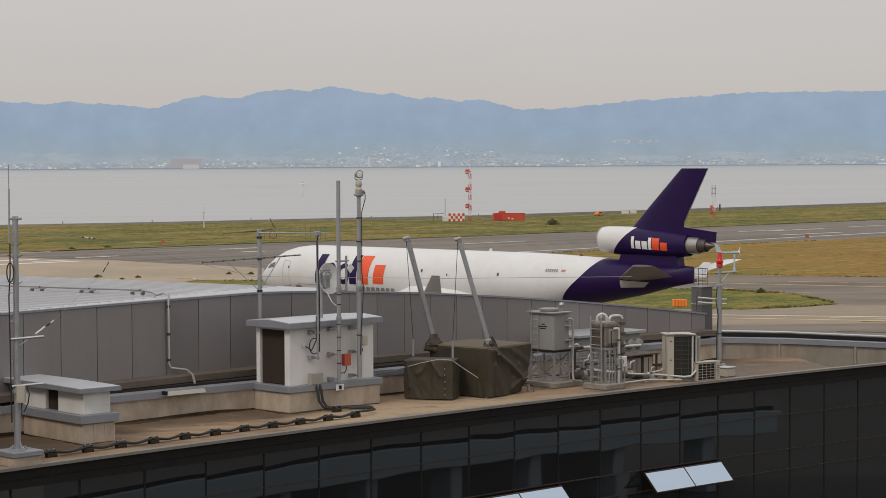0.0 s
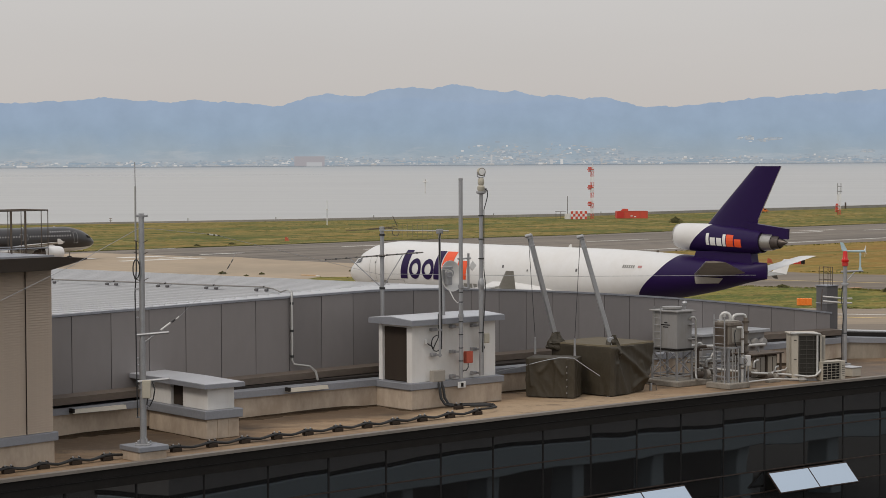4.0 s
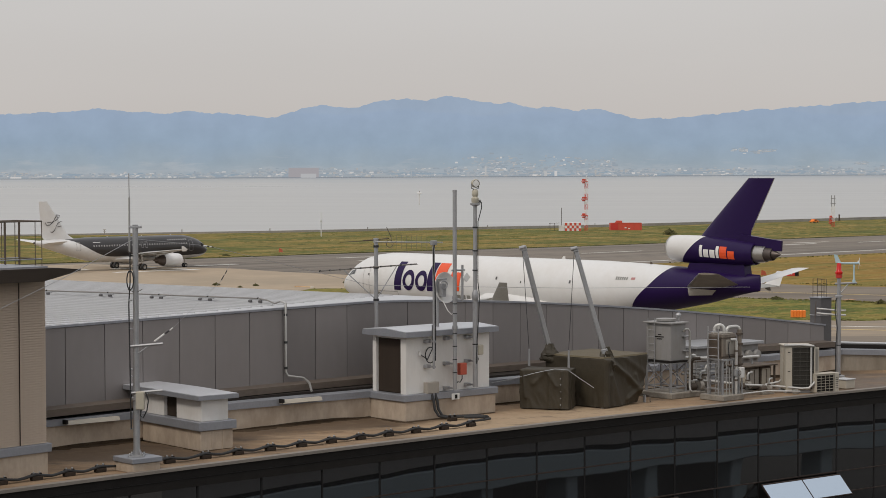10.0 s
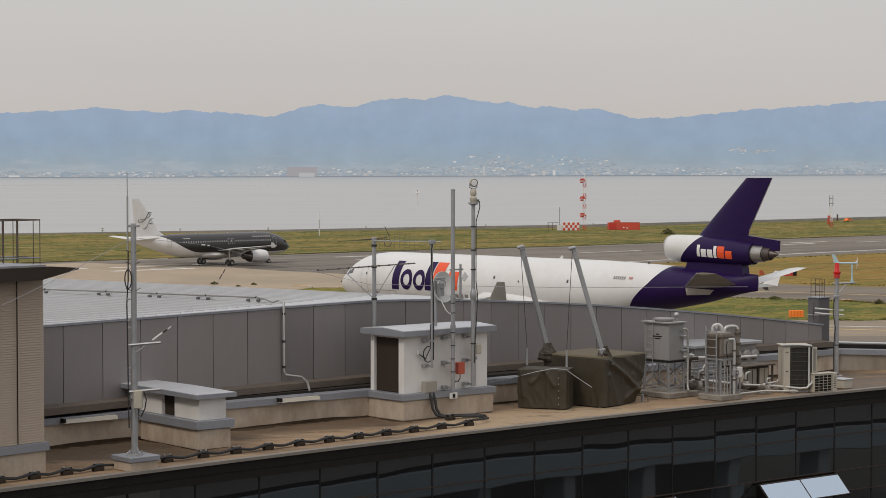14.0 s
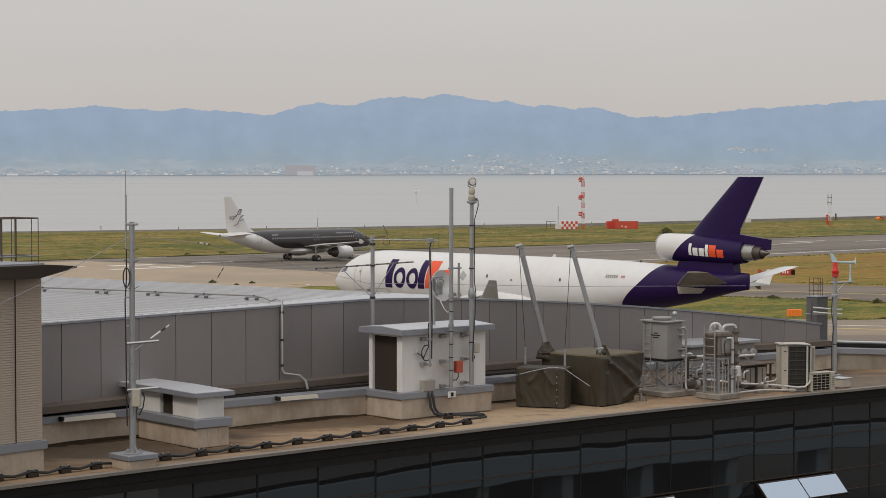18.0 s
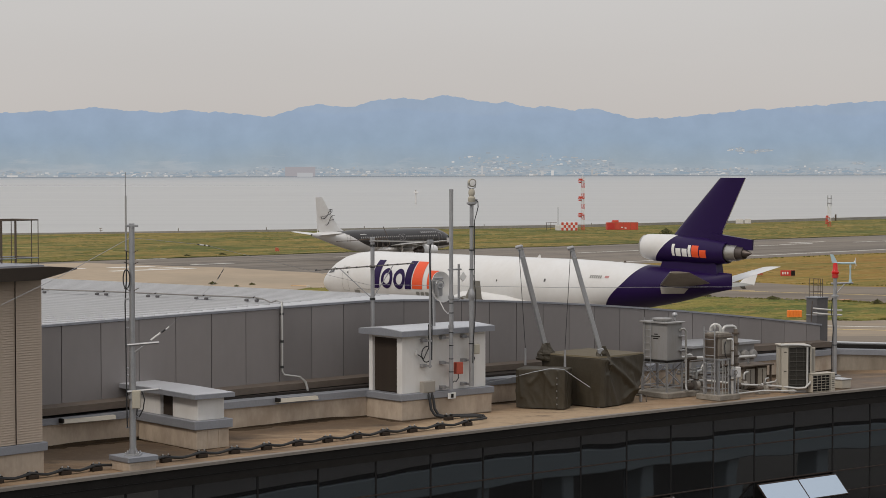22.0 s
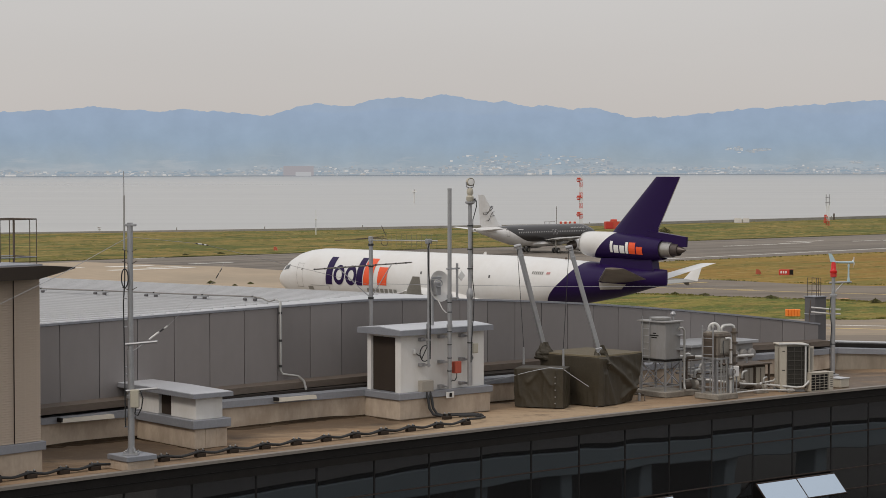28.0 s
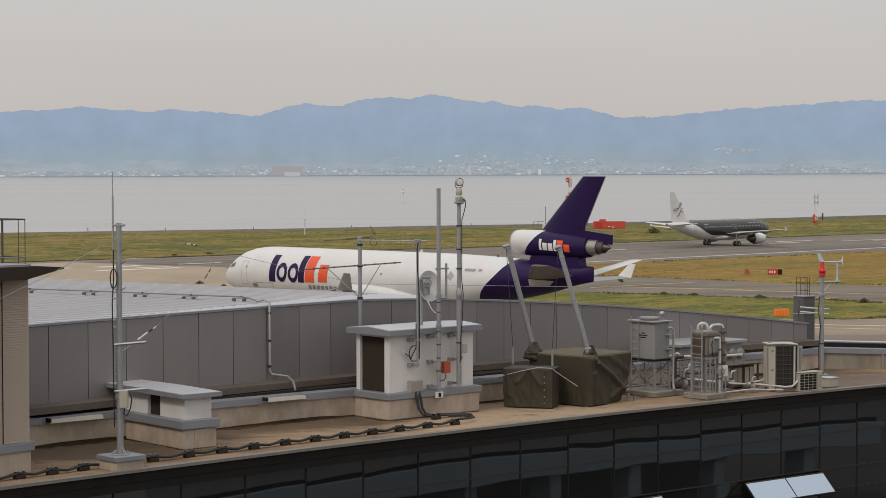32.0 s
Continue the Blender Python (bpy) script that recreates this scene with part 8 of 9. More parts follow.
# ---- markings, windows and doors of the aircraft ----
def skin(table, a, z, side, out=0.03):
    """A point on a fuselage's side at a station and height; side: 1 port, -1 starboard."""
    zc, ry, rz = interp(table, a)
    k = max(-0.995, min(0.995, (z - zc) / rz))
    n = math.sqrt(1 - k * k)
    return (-a, side * (ry * n + out * n), z + out * k)


def patch(geo, table, quad, side, nu=4, nv=10, out=0.03):
    """A painted patch with corners (station, height): lower fore, lower aft, upper aft, upper fore."""
    rows = []
    for j in range(nv + 1):
        v = j / nv
        row = []
        for i in range(nu + 1):
            u = i / nu
            a = lerp(lerp(quad[0][0], quad[1][0], u), lerp(quad[3][0], quad[2][0], u), v)
            z = lerp(lerp(quad[0][1], quad[1][1], u), lerp(quad[3][1], quad[2][1], u), v)
            row.append(skin(table, a, z, side, out))
        rows.append(row)
    geo.rings(rows, False, False, False)
    return geo


def ring_patch(geo, table, a, z, ra, rz, w, side, out=0.03, slant=0.06, n=28):
    """A painted ring."""
    rows = []
    for k in range(n + 1):
        t = 2 * math.pi * k / n
        row = []
        for q in (1.0, 1 - w / 2, 1 - w):
            dz = rz * q * math.sin(t)
            row.append(skin(table, a + ra * q * math.cos(t) + slant * dz, z + dz, side, out))
        rows.append(row)
    geo.rings(rows, False, False, False)
    return geo


def slab(a0, a1, z0, z1, slant=0.10):
    return [(a0, z0), (a1, z0), (a1 + slant * (z1 - z0), z1), (a0 + slant * (z1 - z0), z1)]


M["cockpit_glass"] = material("cockpit_glass", (0.055, 0.055, 0.058), 0.15, var=0.1, spec=0.6)
M["flag_red"] = material("flag_red", (0.42, 0.20, 0.19), 0.5, var=0.1)


def cargo_marks():
    for side in (1, -1):
        for q in (slab(11.4, 12.5, 5.3, 8.34), slab(16.6, 17.6, 5.38, 8.38)):
            part("mark", patch(Geo(), BIG, q, side), M["jet_purple"], CARGO)
        for a_ in (13.75, 15.75):
            part("mark", ring_patch(Geo(), BIG, a_, 6.42, 0.92, 1.10, 0.46, side), M["jet_purple"], CARGO)
        part("mark", patch(Geo(), BIG, slab(17.76, 19.35, 5.45, 8.36), side), M["jet_orange"], CARGO)
        part("mark", patch(Geo(), BIG, slab(20.1, 21.6, 5.55, 7.5), side), M["jet_orange"], CARGO)
        for i in range(7):
            part("word_bar", patch(Geo(), BIG, slab(18.2 + i * 0.72, 18.7 + i * 0.72, 4.72, 5.16, 0.2), side, 2, 2), M["jet_grey"], CARGO)
        for i in range(6):
            part("mark_bar", patch(Geo(), BIG, slab(43.2 + i * 0.26, 43.38 + i * 0.26, 7.58, 7.86, 0), side, 1, 1), M["jet_grey"], CARGO)
        fl = part("flag_patch", patch(Geo(), BIG, slab(45.1, 45.6, 7.62, 7.84, 0), side, 1, 1), M["flag_red"], CARGO, "small red and blue flag patch")
        part("canton", patch(Geo(), BIG, slab(45.1, 45.32, 7.72, 7.84, 0), side, 1, 1, 0.02), M["jet_purple"], fl)
        part("scrub_plate", patch(Geo(), BIG, [(51.9, 6.38), (54.2, 6.5), (54.8, 6.98), (51.9, 7.08)], side, 6, 4, 0.05), M["scrub_metal"], CARGO, "bare metal plate under the tailplane")
        # cockpit windows, cargo door seams, crew door
        for q in ([(2.5, 6.55), (3.3, 6.62), (3.5, 7.12), (2.95, 7.0)], [(3.38, 6.64), (4.1, 6.74), (4.2, 7.25), (3.6, 7.15)]):
            part("cockpit_window", patch(Geo(), BIG, q, side, 3, 3, 0.03), M["cockpit_glass"], CARGO)
        g = Geo()
        for q in (slab(6.1, 6.14, 4.8, 7.5, 0), slab(7.2, 7.24, 4.8, 7.5, 0), slab(6.1, 7.24, 7.46, 7.5, 0), slab(6.1, 7.24, 4.8, 4.84, 0)):
            patch(g, BIG, q, side, 2, 6, 0.016)
        part("door_seam", g, M["jet_grey"], CARGO)
        g = Geo()
        for q in (slab(8.6, 8.65, 4.6, 5.1, 0), slab(11.8, 11.85, 4.6, 5.1, 0), slab(8.6, 11.85, 5.08, 5.12, 0)):
            patch(g, BIG, q, side, 3, 3, 0.016)
        part("hatch_seam", g, M["jet_grey"], CARGO)
        part("nose_hatch", patch(Geo(), BIG, slab(8.1, 9.0, 4.55, 4.95, 0), side, 2, 2, 0.016), M["jet_grey"], CARGO)
        for a in (26.9, 37.2):
            part("cabin_window", patch(Geo(), BIG, slab(a, a + 0.24, 6.98, 7.28, 0), side, 1, 2, 0.016), M["pier"], CARGO)
        for a in (7.0, 30.5):
            part("marker", patch(Geo(), BIG, slab(a, a + 0.14, 6.75, 6.95, 0), side, 1, 1, 0.016), M["dark"], CARGO)
        # engine mark
        for a0, w, mat, z0, z1 in ((52.55, 0.34, "white_plain", 0, 1.12), (53.05, 0.60, "white_plain", 0, 0.75), (53.80, 0.60, "white_plain", 0, 0.75), (54.52, 0.34, "white_plain", 0, 1.12), (54.95, 0.80, "jet_orange", 0, 1.12), (55.88, 0.75, "jet_orange", 0.0, 0.75)):
            rows = []
            for j in range(5):
                z = lerp(z0, z1, j / 4) - 0.58
                row = []
                for i in range(3):
                    a = a0 + w * i / 2
                    cz = lerp(10.80, 10.45, (a - 48) / 9.5)
                    r = interp(NAC, a)[0] + 0.02
                    row.append((-a, side * math.sqrt(r * r - z * z), cz + z))
                rows.append(row)
            part("mark", Geo().rings(rows, False, False, False), M[mat], CARGO)
    part("aerial_fin", Geo().rings(foil([(-33.5, 0, 9.16, 0.6, 0.05), (-33.8, 0, 9.52, 0.25, 0.03)], True)), M["jet_white"], CARGO)
    part("beacon", Geo().lathe([(0.14, 8.98), (0.14, 9.10), (0.08, 9.22), (0.001, 9.24)], 10, Matrix.Translation((-45.5, 0, 0.05))), M["rust"], CARGO, "", True)
    # wing root fairing and flap tracks seen above the roof
    for s in (1, -1):
        g = Geo()
        rr = []
        for a, w, z in ((17.5, 0.3, 3.4), (20.0, 0.9, 3.6), (24.0, 1.15, 4.2), (25.5, 1.25, 4.75), (28.5, 1.30, 4.78), (32.0, 1.22, 4.55), (35.5, 0.85, 4.2), (38.5, 0.2, 3.8)):
            rr.append([(-a, s * (2.2 + w * math.cos(k * math.pi / 6)), z + w * 0.8 * math.sin(k * math.pi / 6)) for k in range(12)])
        part("wing_fairing", g.rings(rr), M["jet_white"], CARGO, "", True)


NAC = [(48.0, 1.13), (49.0, 1.24), (50.5, 1.30), (53.0, 1.33), (54.6, 1.31), (56.4, 1.25), (57.6, 1.13)]
cargo_marks()


def liner_marks():
    win = Geo().box((0, 0, 0), (0.22, 0.03, 0.32), None, 0.01)
    me = mesh_of(win, M["liner_window"], False, "cabin_window")
    for side in (1, -1):
        z = 4.42
        for i in range(38):
            a = 6.2 + i * 0.55
            if abs(a - 15.2) < 0.3 or abs(a - 16.1) < 0.3:
                continue
            p = skin(SMALL, a, z, side, 0.0)
            link(me, "cabin_window", LINER, pose(p[0], p[1], p[2], 8 * side, 0, 0))
        for a, w, z0, z1 in ((4.7, 0.85, 3.1, 5.0), (29.2, 0.8, 3.65, 5.1), (14.95, 0.5, 3.85, 4.9), (15.85, 0.5, 3.85, 4.9)):
            g = Geo()
            t = 0.05
            for q in (slab(a, a + t, z0, z1, 0), slab(a + w - t, a + w, z0, z1, 0), slab(a, a + w, z1 - t, z1, 0), slab(a, a + w, z0, z0 + t, 0)):
                patch(g, SMALL, q, side, 2, 5, 0.02)
            part("door_outline", g, M["liner_window"] if a < 20 else M["jet_grey"], LINER)
        for i in range(9):
            part("name_bar", patch(Geo(), SMALL, slab(6.0 + i * 0.50, 6.26 + i * 0.50, 5.02, 5.26, 0), side, 1, 2, 0.02), M["liner_window"], LINER)
        part("stripe_mark", patch(Geo(), SMALL, slab(25.0, 26.6, 5.0, 5.08, 0), side, 3, 1, 0.02), M["white_plain"], LINER)
        for q in ([(1.15, 3.75), (1.75, 3.85), (1.95, 4.30), (1.55, 4.15)], [(1.82, 3.86), (2.5, 3.98), (2.6, 4.45), (2.05, 4.35)]):
            part("cockpit_window", patch(Geo(), SMALL, q, side, 3, 3, 0.02), M["dark"], LINER)
        # curled mark on the fin: a looped stroke, a hooked stroke and its bar, (along, up) in metres
        for line, r in ((((-35.2, 8.2), (-35.45, 8.65), (-35.3, 8.2), (-34.6, 8.2), (-33.9, 8.65), (-33.35, 9.5), (-32.9, 9.95), (-32.5, 9.9), (-32.6, 9.5), (-33.15, 9.05), (-34.15, 8.7), (-35.1, 8.65)), 0.055), (((-34.5, 7.02), (-34.1, 6.92), (-33.6, 7.3), (-33.25, 8.0), (-32.9, 8.45), (-32.4, 8.75), (-31.95, 8.75)), 0.055), (((-33.2, 7.85), (-32.6, 7.95), (-32.1, 8.0)), 0.045)):
            pts = [(x, side * lerp(0.31, 0.16, (z_ - 6.9) / 3), z_) for x, z_ in line]
            part("curl_mark", Geo().tube(pts, [r * (0.45 + 0.75 * math.sin(math.pi * (i + 0.3) / len(pts))) for i in range(len(pts))], 6), M["jet_black"], LINER, "", True)
        part("belly_light", Geo().lathe([(0.001, 0.1), (0.08, 0.05), (0.08, -0.05), (0.001, -0.1)], 8, pose(-18, side * 0.5, 1.6)), M["red_lens"], LINER, "", True)
        for y0, a0, z0 in ((8.5, 18.6, 3.15), (12.5, 19.8, 3.5), (5.0, 18.2, 2.95)):
            part("flap_fairing", Geo().tube([(-a0 + 1.4, side * y0, z0), (-a0, side * y0, z0 - 0.12), (-a0 - 1.4, side * y0, z0 + 0.02)], [0.05, 0.17, 0.03], 8), M["jet_grey"], LINER, "", True)
    part("tail_tip", Geo().lathe([(0.2, -37.5), (0.13, -37.75), (0.09, -37.76)], 12, Matrix.Translation((0, 0, 5.15)), "x"), M["hot_metal"], LINER, "", True)
    for a, h in ((8.0, 0.35), (14.5, 0.3), (22.0, 0.3)):
        part("aerial_fin", Geo().rings(foil([(-a, 0, 5.72, 0.4, 0.05), (-a - 0.2, 0, 5.72 + h, 0.2, 0.03)], True)), M["jet_white"], LINER)
    part("belly_fairing", Geo().rings([[(-a, w * math.cos(k * math.pi / 8), 1.95 + h * math.sin(k * math.pi / 8)) for k in range(16)] for a, w, h in ((10.5, 0.3, 0.2), (12.5, 1.7, 0.55), (15.0, 2.05, 0.7), (19.0, 2.05, 0.7), (21.5, 1.3, 0.5), (23.0, 0.3, 0.2))]), M["jet_white"], LINER, "", True)


liner_marks()
# the airliner's true proportions
LS = Matrix.Diagonal((1.013, 1.20, 1.043, 1.0))
for me_ in {ob_.data for ob_ in LINER.children_recursive}:
    me_.transform(LS)
for ob_ in LINER.children_recursive:
    ob_.location = LS @ ob_.location


# ---- things out on the airfield ----
M["tower_red"] = material("tower_red", (0.55, 0.07, 0.04), 0.6, var=0.1)


def lattice(m, h, w, label, decks, plain=False):
    t = thing("lattice_tower", m, label, "tower")
    n = max(4, int(h / 1.6))
    for i in range(n):
        z0, z1 = h * i / n, h * (i + 1) / n
        mat = M["tower_red"] if i % 2 == 0 and not (plain and i > 1) else M["white_plain"]
        g = Geo()
        for x in (-w / 2, w / 2):
            for y in (-w / 2, w / 2):
                g.tube([(x, y, z0), (x, y, z1)], 0.055, 5)
        for a, b in (((-1, -1), (1, -1)), ((1, -1), (1, 1)), ((1, 1), (-1, 1)), ((-1, 1), (-1, -1))):
            g.tube([(a[0] * w / 2, a[1] * w / 2, z0), (b[0] * w / 2, b[1] * w / 2, z1)], 0.035, 4)
            g.tube([(a[0] * w / 2, a[1] * w / 2, z1), (b[0] * w / 2, b[1] * w / 2, z1)], 0.035, 4)
        part("section", g, mat, t)
    for z, s in decks:
        part("platform", Geo().box((-0.6, 0, z), (s, s * 0.8, 0.25), None, 0.03).box((-0.7, 0, z + 0.45), (s * 0.7, s * 0.5, 0.5), None, 0.03).box((-0.9, 0, z - 0.45), (s * 0.5, s * 0.4, 0.4), None, 0.03), M["tower_red"], t, "red lamp platform")
    part("top_rod", Geo().tube([(0, 0, h), (0, 0, h + 0.9)], 0.07, 6), M["white_plain"], t)
    return t


lattice(pose(43.1, 616, 0, 0, 0, 20), 16.0, 0.75, "red and white lattice tower with three lamp platforms", ((15.0, 1.6), (9.6, 1.6), (4.6, 1.6)))
t2 = lattice(pose(124.7, 652, 0, 0, 0, 10), 6.8, 0.8, "slender red and white lattice mast near the sea wall", ((1.6, 1.4), (3.0, 1.1)), True)
for x in (-0.55, 0.55):
    part("horn", Geo().tube([(x, 0, 6.6), (x, 0, 10.2)], 0.12, 6), M["galv"], t2)
for z, l_ in ((7.6, 1.6), (9.2, 1.5)):
    part("cross_bar", Geo().box((0, 0, z), (l_, 0.2, 0.22)), M["galv"], t2)

M["marker_red"] = material("marker_red", (0.38, 0.085, 0.04), 0.6, var=0.1)
red = thing("red_container", pose(55.6, 623, 0, 0, 0, 4), "long red hut with a raised end near the sea wall", "hut")
boxpart("body", (0, 0, 1.1), (9.6, 3, 2.2), M["tower_red"], red, 0.06)
boxpart("raised_end", (-2.0, 0, 2.55), (1.7, 2.0, 0.75), M["tower_red"], red, 0.08)
boxpart("roof_edge", (0.2, 0, 2.22), (9.3, 3.1, 0.10), M["marker_red"], red, 0.03)
boxpart("end_panel", (-3.6, -1.52, 1.1), (2.2, 0.06, 1.9), M["red_paint"], red, 0.02)
for x in (-2.3, 0.2, 2.4, 4.3):
    boxpart("rib", (x, -1.53, 1.1), (0.12, 0.06, 2.0), M["marker_red"], red, 0.01)
for x, z in ((-0.2, 0.75), (0.9, 0.55)):
    boxpart("label_plate", (x, -1.54, z), (0.6, 0.05, 0.3), M["white_plain"], red, 0.01)
boxpart("vent_box", (-2.9, 0, 2.4), (0.5, 0.8, 0.35), M["red_paint"], red, 0.03)

chk = thing("checkered_cabin", pose(38.6, 616, 0, 0, 0, 3), "red and white checkered cabin with a thin mast", "cabin")
boxpart("body", (0.3, 0, 1.25), (5.0, 3, 2.5), M["white_plain"], chk, 0.04)
for i in range(7):
    for j in range(3):
        if (i + j) % 2 == 0:
            boxpart("check", (-1.8 + i * 0.7, -1.52, 0.42 + j * 0.82), (0.7, 0.05, 0.82), M["tower_red"], chk, 0.0)
boxpart("annex", (-3.0, 0, 0.8), (1.5, 2.4, 1.6), M["white_paint"], chk, 0.04)
rod("mast", [(-3.0, 0, 0), (-3.0, 0, 7.0)], 0.08, M["rust"], chk)
for x in (-6.5, -5.2):
    rod("post", [(x, 0, 0), (x, 0, 2.4)], 0.07, M["rust"], chk)
rod("rail", [(-6.8, 0, 2.3), (-3.4, 0, 2.4)], 0.06, M["rust"], chk)

bu = thing("marker_pole", pose(-34.2, 566, 0), "slim white and red marker pole by the water", "pole")
rod("lower", [(0, 0, 0), (0, 0, 2.0)], 0.12, M["white_plain"], bu)
rod("middle", [(0, 0, 2.0), (0, 0, 4.4)], 0.09, M["galv"], bu)
rod("upper", [(0, 0, 4.4), (0, 0, 6.9)], 0.08, M["white_plain"], bu)
boxpart("board", (0, 0, 4.3), (0.7, 0.1, 0.35), M["white_plain"], bu, 0.02)
sb = thing("sea_beacon", pose(-14.0, 1157, -1.2), "grey T-shaped beacon standing in the bay", "beacon")
rod("pile", [(0, 0, -1.5), (0, 0, 6.6)], 0.34, M["white_paint"], sb)
boxpart("head", (0, 0, 6.7), (2.6, 1.6, 0.8), M["white_plain"], sb, 0.1)
rod("lamp", [(0, 0, 7.0), (0, 0, 7.9)], 0.22, M["dark_kerb"], sb)




M["board_orange"] = material("board_orange", (0.52, 0.33, 0.17), 0.7, var=0.2, scale=2)


def guide_sign(x, y, w, an):
    s = thing("guidance_sign", pose(x, y, 0, 0, 0, an), "low red and black taxiway guidance sign", "sign")
    boxpart("board", (0, 0, 0.62), (w, 0.25, 0.95), M["red_paint"], s, 0.03)
    boxpart("black_end", (w * 0.36, -0.14, 0.62), (w * 0.27, 0.04, 0.9), M["dark"], s, 0.0)
    for i in range(3):
        boxpart("text_bar", (-w * 0.36 + i * w * 0.17, -0.14, 0.62), (w * 0.10, 0.03, 0.42), M["white_plain"], s, 0.0)
    for x_ in (-w * 0.35, w * 0.35):
        rod("leg", [(x_, 0, 0), (x_, 0, 0.2)], 0.05, M["galv"], s)


guide_sign(59.6, 348.6, 2.5, 6)
for x, y in ((55.4, 352), (-36.5, 455), (112, 470)):
    mk = thing("runway_marker", pose(x, y, 0, 0, 0, random.uniform(-20, 20)), "small red-brown runway marker box", "marker", "runway markers")
    part("box", Geo().rings([[(-0.5, -0.15, 0.12), (0.5, -0.15, 0.12), (0.5, 0.15, 0.12), (-0.5, 0.15, 0.12)], [(-0.42, -0.1, 1.0), (0.2, -0.1, 0.85), (0.2, 0.1, 0.85), (-0.42, 0.1, 1.0)]]), M["marker_red"], mk)
    rod("leg", [(0, 0, 0), (0, 0, 0.2)], 0.05, M["galv"], mk)
pb = thing("painted_board", pose(-22.2, 319.6, 0.03, 0, 0, -34), "long pale orange board lying on the apron's edge", "board")
boxpart("board", (0, 0, 0.06), (3.0, 0.5, 0.12), M["board_orange"], pb, 0.02)
boxpart("board_end", (1.75, 0, 0.05), (0.5, 0.45, 0.10), M["marking"], pb, 0.02)
ob = thing("barrier_block", pose(44.0, 252.3, 0, 0, 0, -3), "bright orange plastic barrier on the grass", "barrier")
for i in range(5):
    boxpart("segment", (-0.74 + i * 0.37, 0, 0.45), (0.35, 0.5, 0.9), M["orange_paint"], ob, 0.06)
VEHICLE = veh = thing("service_vehicle", pose(90, 672, 0.0, 0, 0, 40), "small yellow-orange service vehicle driving along the sea wall", "vehicle")
part("body", Geo().rings([[(-1.6, y, 0.3), (1.65, y, 0.3), (1.65, y, 0.68), (0.9, y, 0.78), (0.6, y, 1.2), (-0.8, y, 1.2), (-1.0, y, 0.78), (-1.6, y, 0.72)] for y in (-0.75, 0.75)]), M["orange_paint"], veh)
boxpart("window", (-0.1, -0.77, 0.98), (1.1, 0.04, 0.28), M["dark"], veh, 0.0)
boxpart("roof_lamp", (-0.1, 0, 1.26), (0.4, 0.9, 0.12), M["red_paint"], veh, 0.02)
for x in (-1.0, 1.05):
    for y in (-0.66, 0.66):
        wheel(veh, "wheel", x, y, 0.32, 0.22)

for wx_, wy_, ww_ in ((101.5, 690, 2.4), (104.6, 692, 2.0)):
    wb = thing("white_cabinet", pose(wx_, wy_, 0, 0, 0, 8), "low white cabinet near the sea wall", "cabinet", "white cabinets")
    boxpart("body", (0, 0, 0.9), (ww_, 1.0, 1.5), M["white_paint"], wb, 0.04)
    boxpart("plinth", (0, 0, 0.08), (ww_ + 0.2, 1.2, 0.16), M["seawall"], wb, 0.02)
dp = thing("dark_post", pose(141.5, 728, 0), "dark steel post close to the lattice mast", "post")
rod("post", [(0, 0, 0), (0, 0, 2.4)], 0.3, M["rust"], dp)

# posts along the sea wall
pm = thing("wall_post", pose(-76.1, 590.5, 0), "short dark post by the sea wall", "post", "sea wall posts")
rod("post", [(0, 0, 0), (0, 0, 1.35)], 0.14, M["seawall"], pm)
for x, y in ((-51.4, 600.5), (-23.0, 614.0), (13.6, 632.9), (48.4, 651.9), (142.0, 735.1)):
    copy_thing(pm, pose(x, y, 0))
tl = thing("twin_lamp", pose(-97.2, 581.9, 0), "small twin lamp on a post by the sea wall", "lamp", "sea wall posts")
rod("post", [(0, 0, 0), (0, 0, 1.5)], 0.09, M["seawall"], tl)
for x, z in ((0.0, 1.55), (0.1, 0.95)):
    boxpart("lamp_head", (x, 0, z), (0.85, 0.3, 0.16), M["grey_box"], tl, 0.03)


def bush(x, y, r, h, seed):
    """A low shrub of many small leaves on short stems."""
    rnd_ = random.Random(seed)
    b = thing("bush", pose(x, y, 0), "low dark green shrub on the airfield grass", "bush")
    g = Geo()
    for k in range(6):
        a = rnd_.uniform(0, 6.28)
        g.tube([(0.1 * math.cos(a), 0.1 * math.sin(a), 0), (r * 0.6 * math.cos(a), r * 0.6 * math.sin(a), h * 0.7)], [0.05, 0.02], 5)
    part("stems", g, M["rust"], b)
    g = Geo()
    for k in range(int(240 + 520 * r)):
        a, q = rnd_.uniform(0, 6.28), rnd_.random() ** 0.6
        z = h * rnd_.random() ** 0.8 * (0.65 + 0.5 * abs(math.sin(a * 2.5 + seed * 1.7)))
        w = r * (1 - min(1, z / h) ** 2.2) * (0.75 + 0.35 * math.sin(a * 3 + seed))
        p = Vector((w * q * math.cos(a), w * q * math.sin(a), z))
        u = Vector((rnd_.gauss(0, 1), rnd_.gauss(0, 1), rnd_.gauss(0, 1))).normalized() * (0.05 + 0.045 * r)
        v = u.orthogonal().normalized() * (0.03 + 0.03 * r)
        g.add([p - u, p + v, p + u, p - v], [(0, 1, 2, 3)])
    part("crown", g, M["leaf"], b)


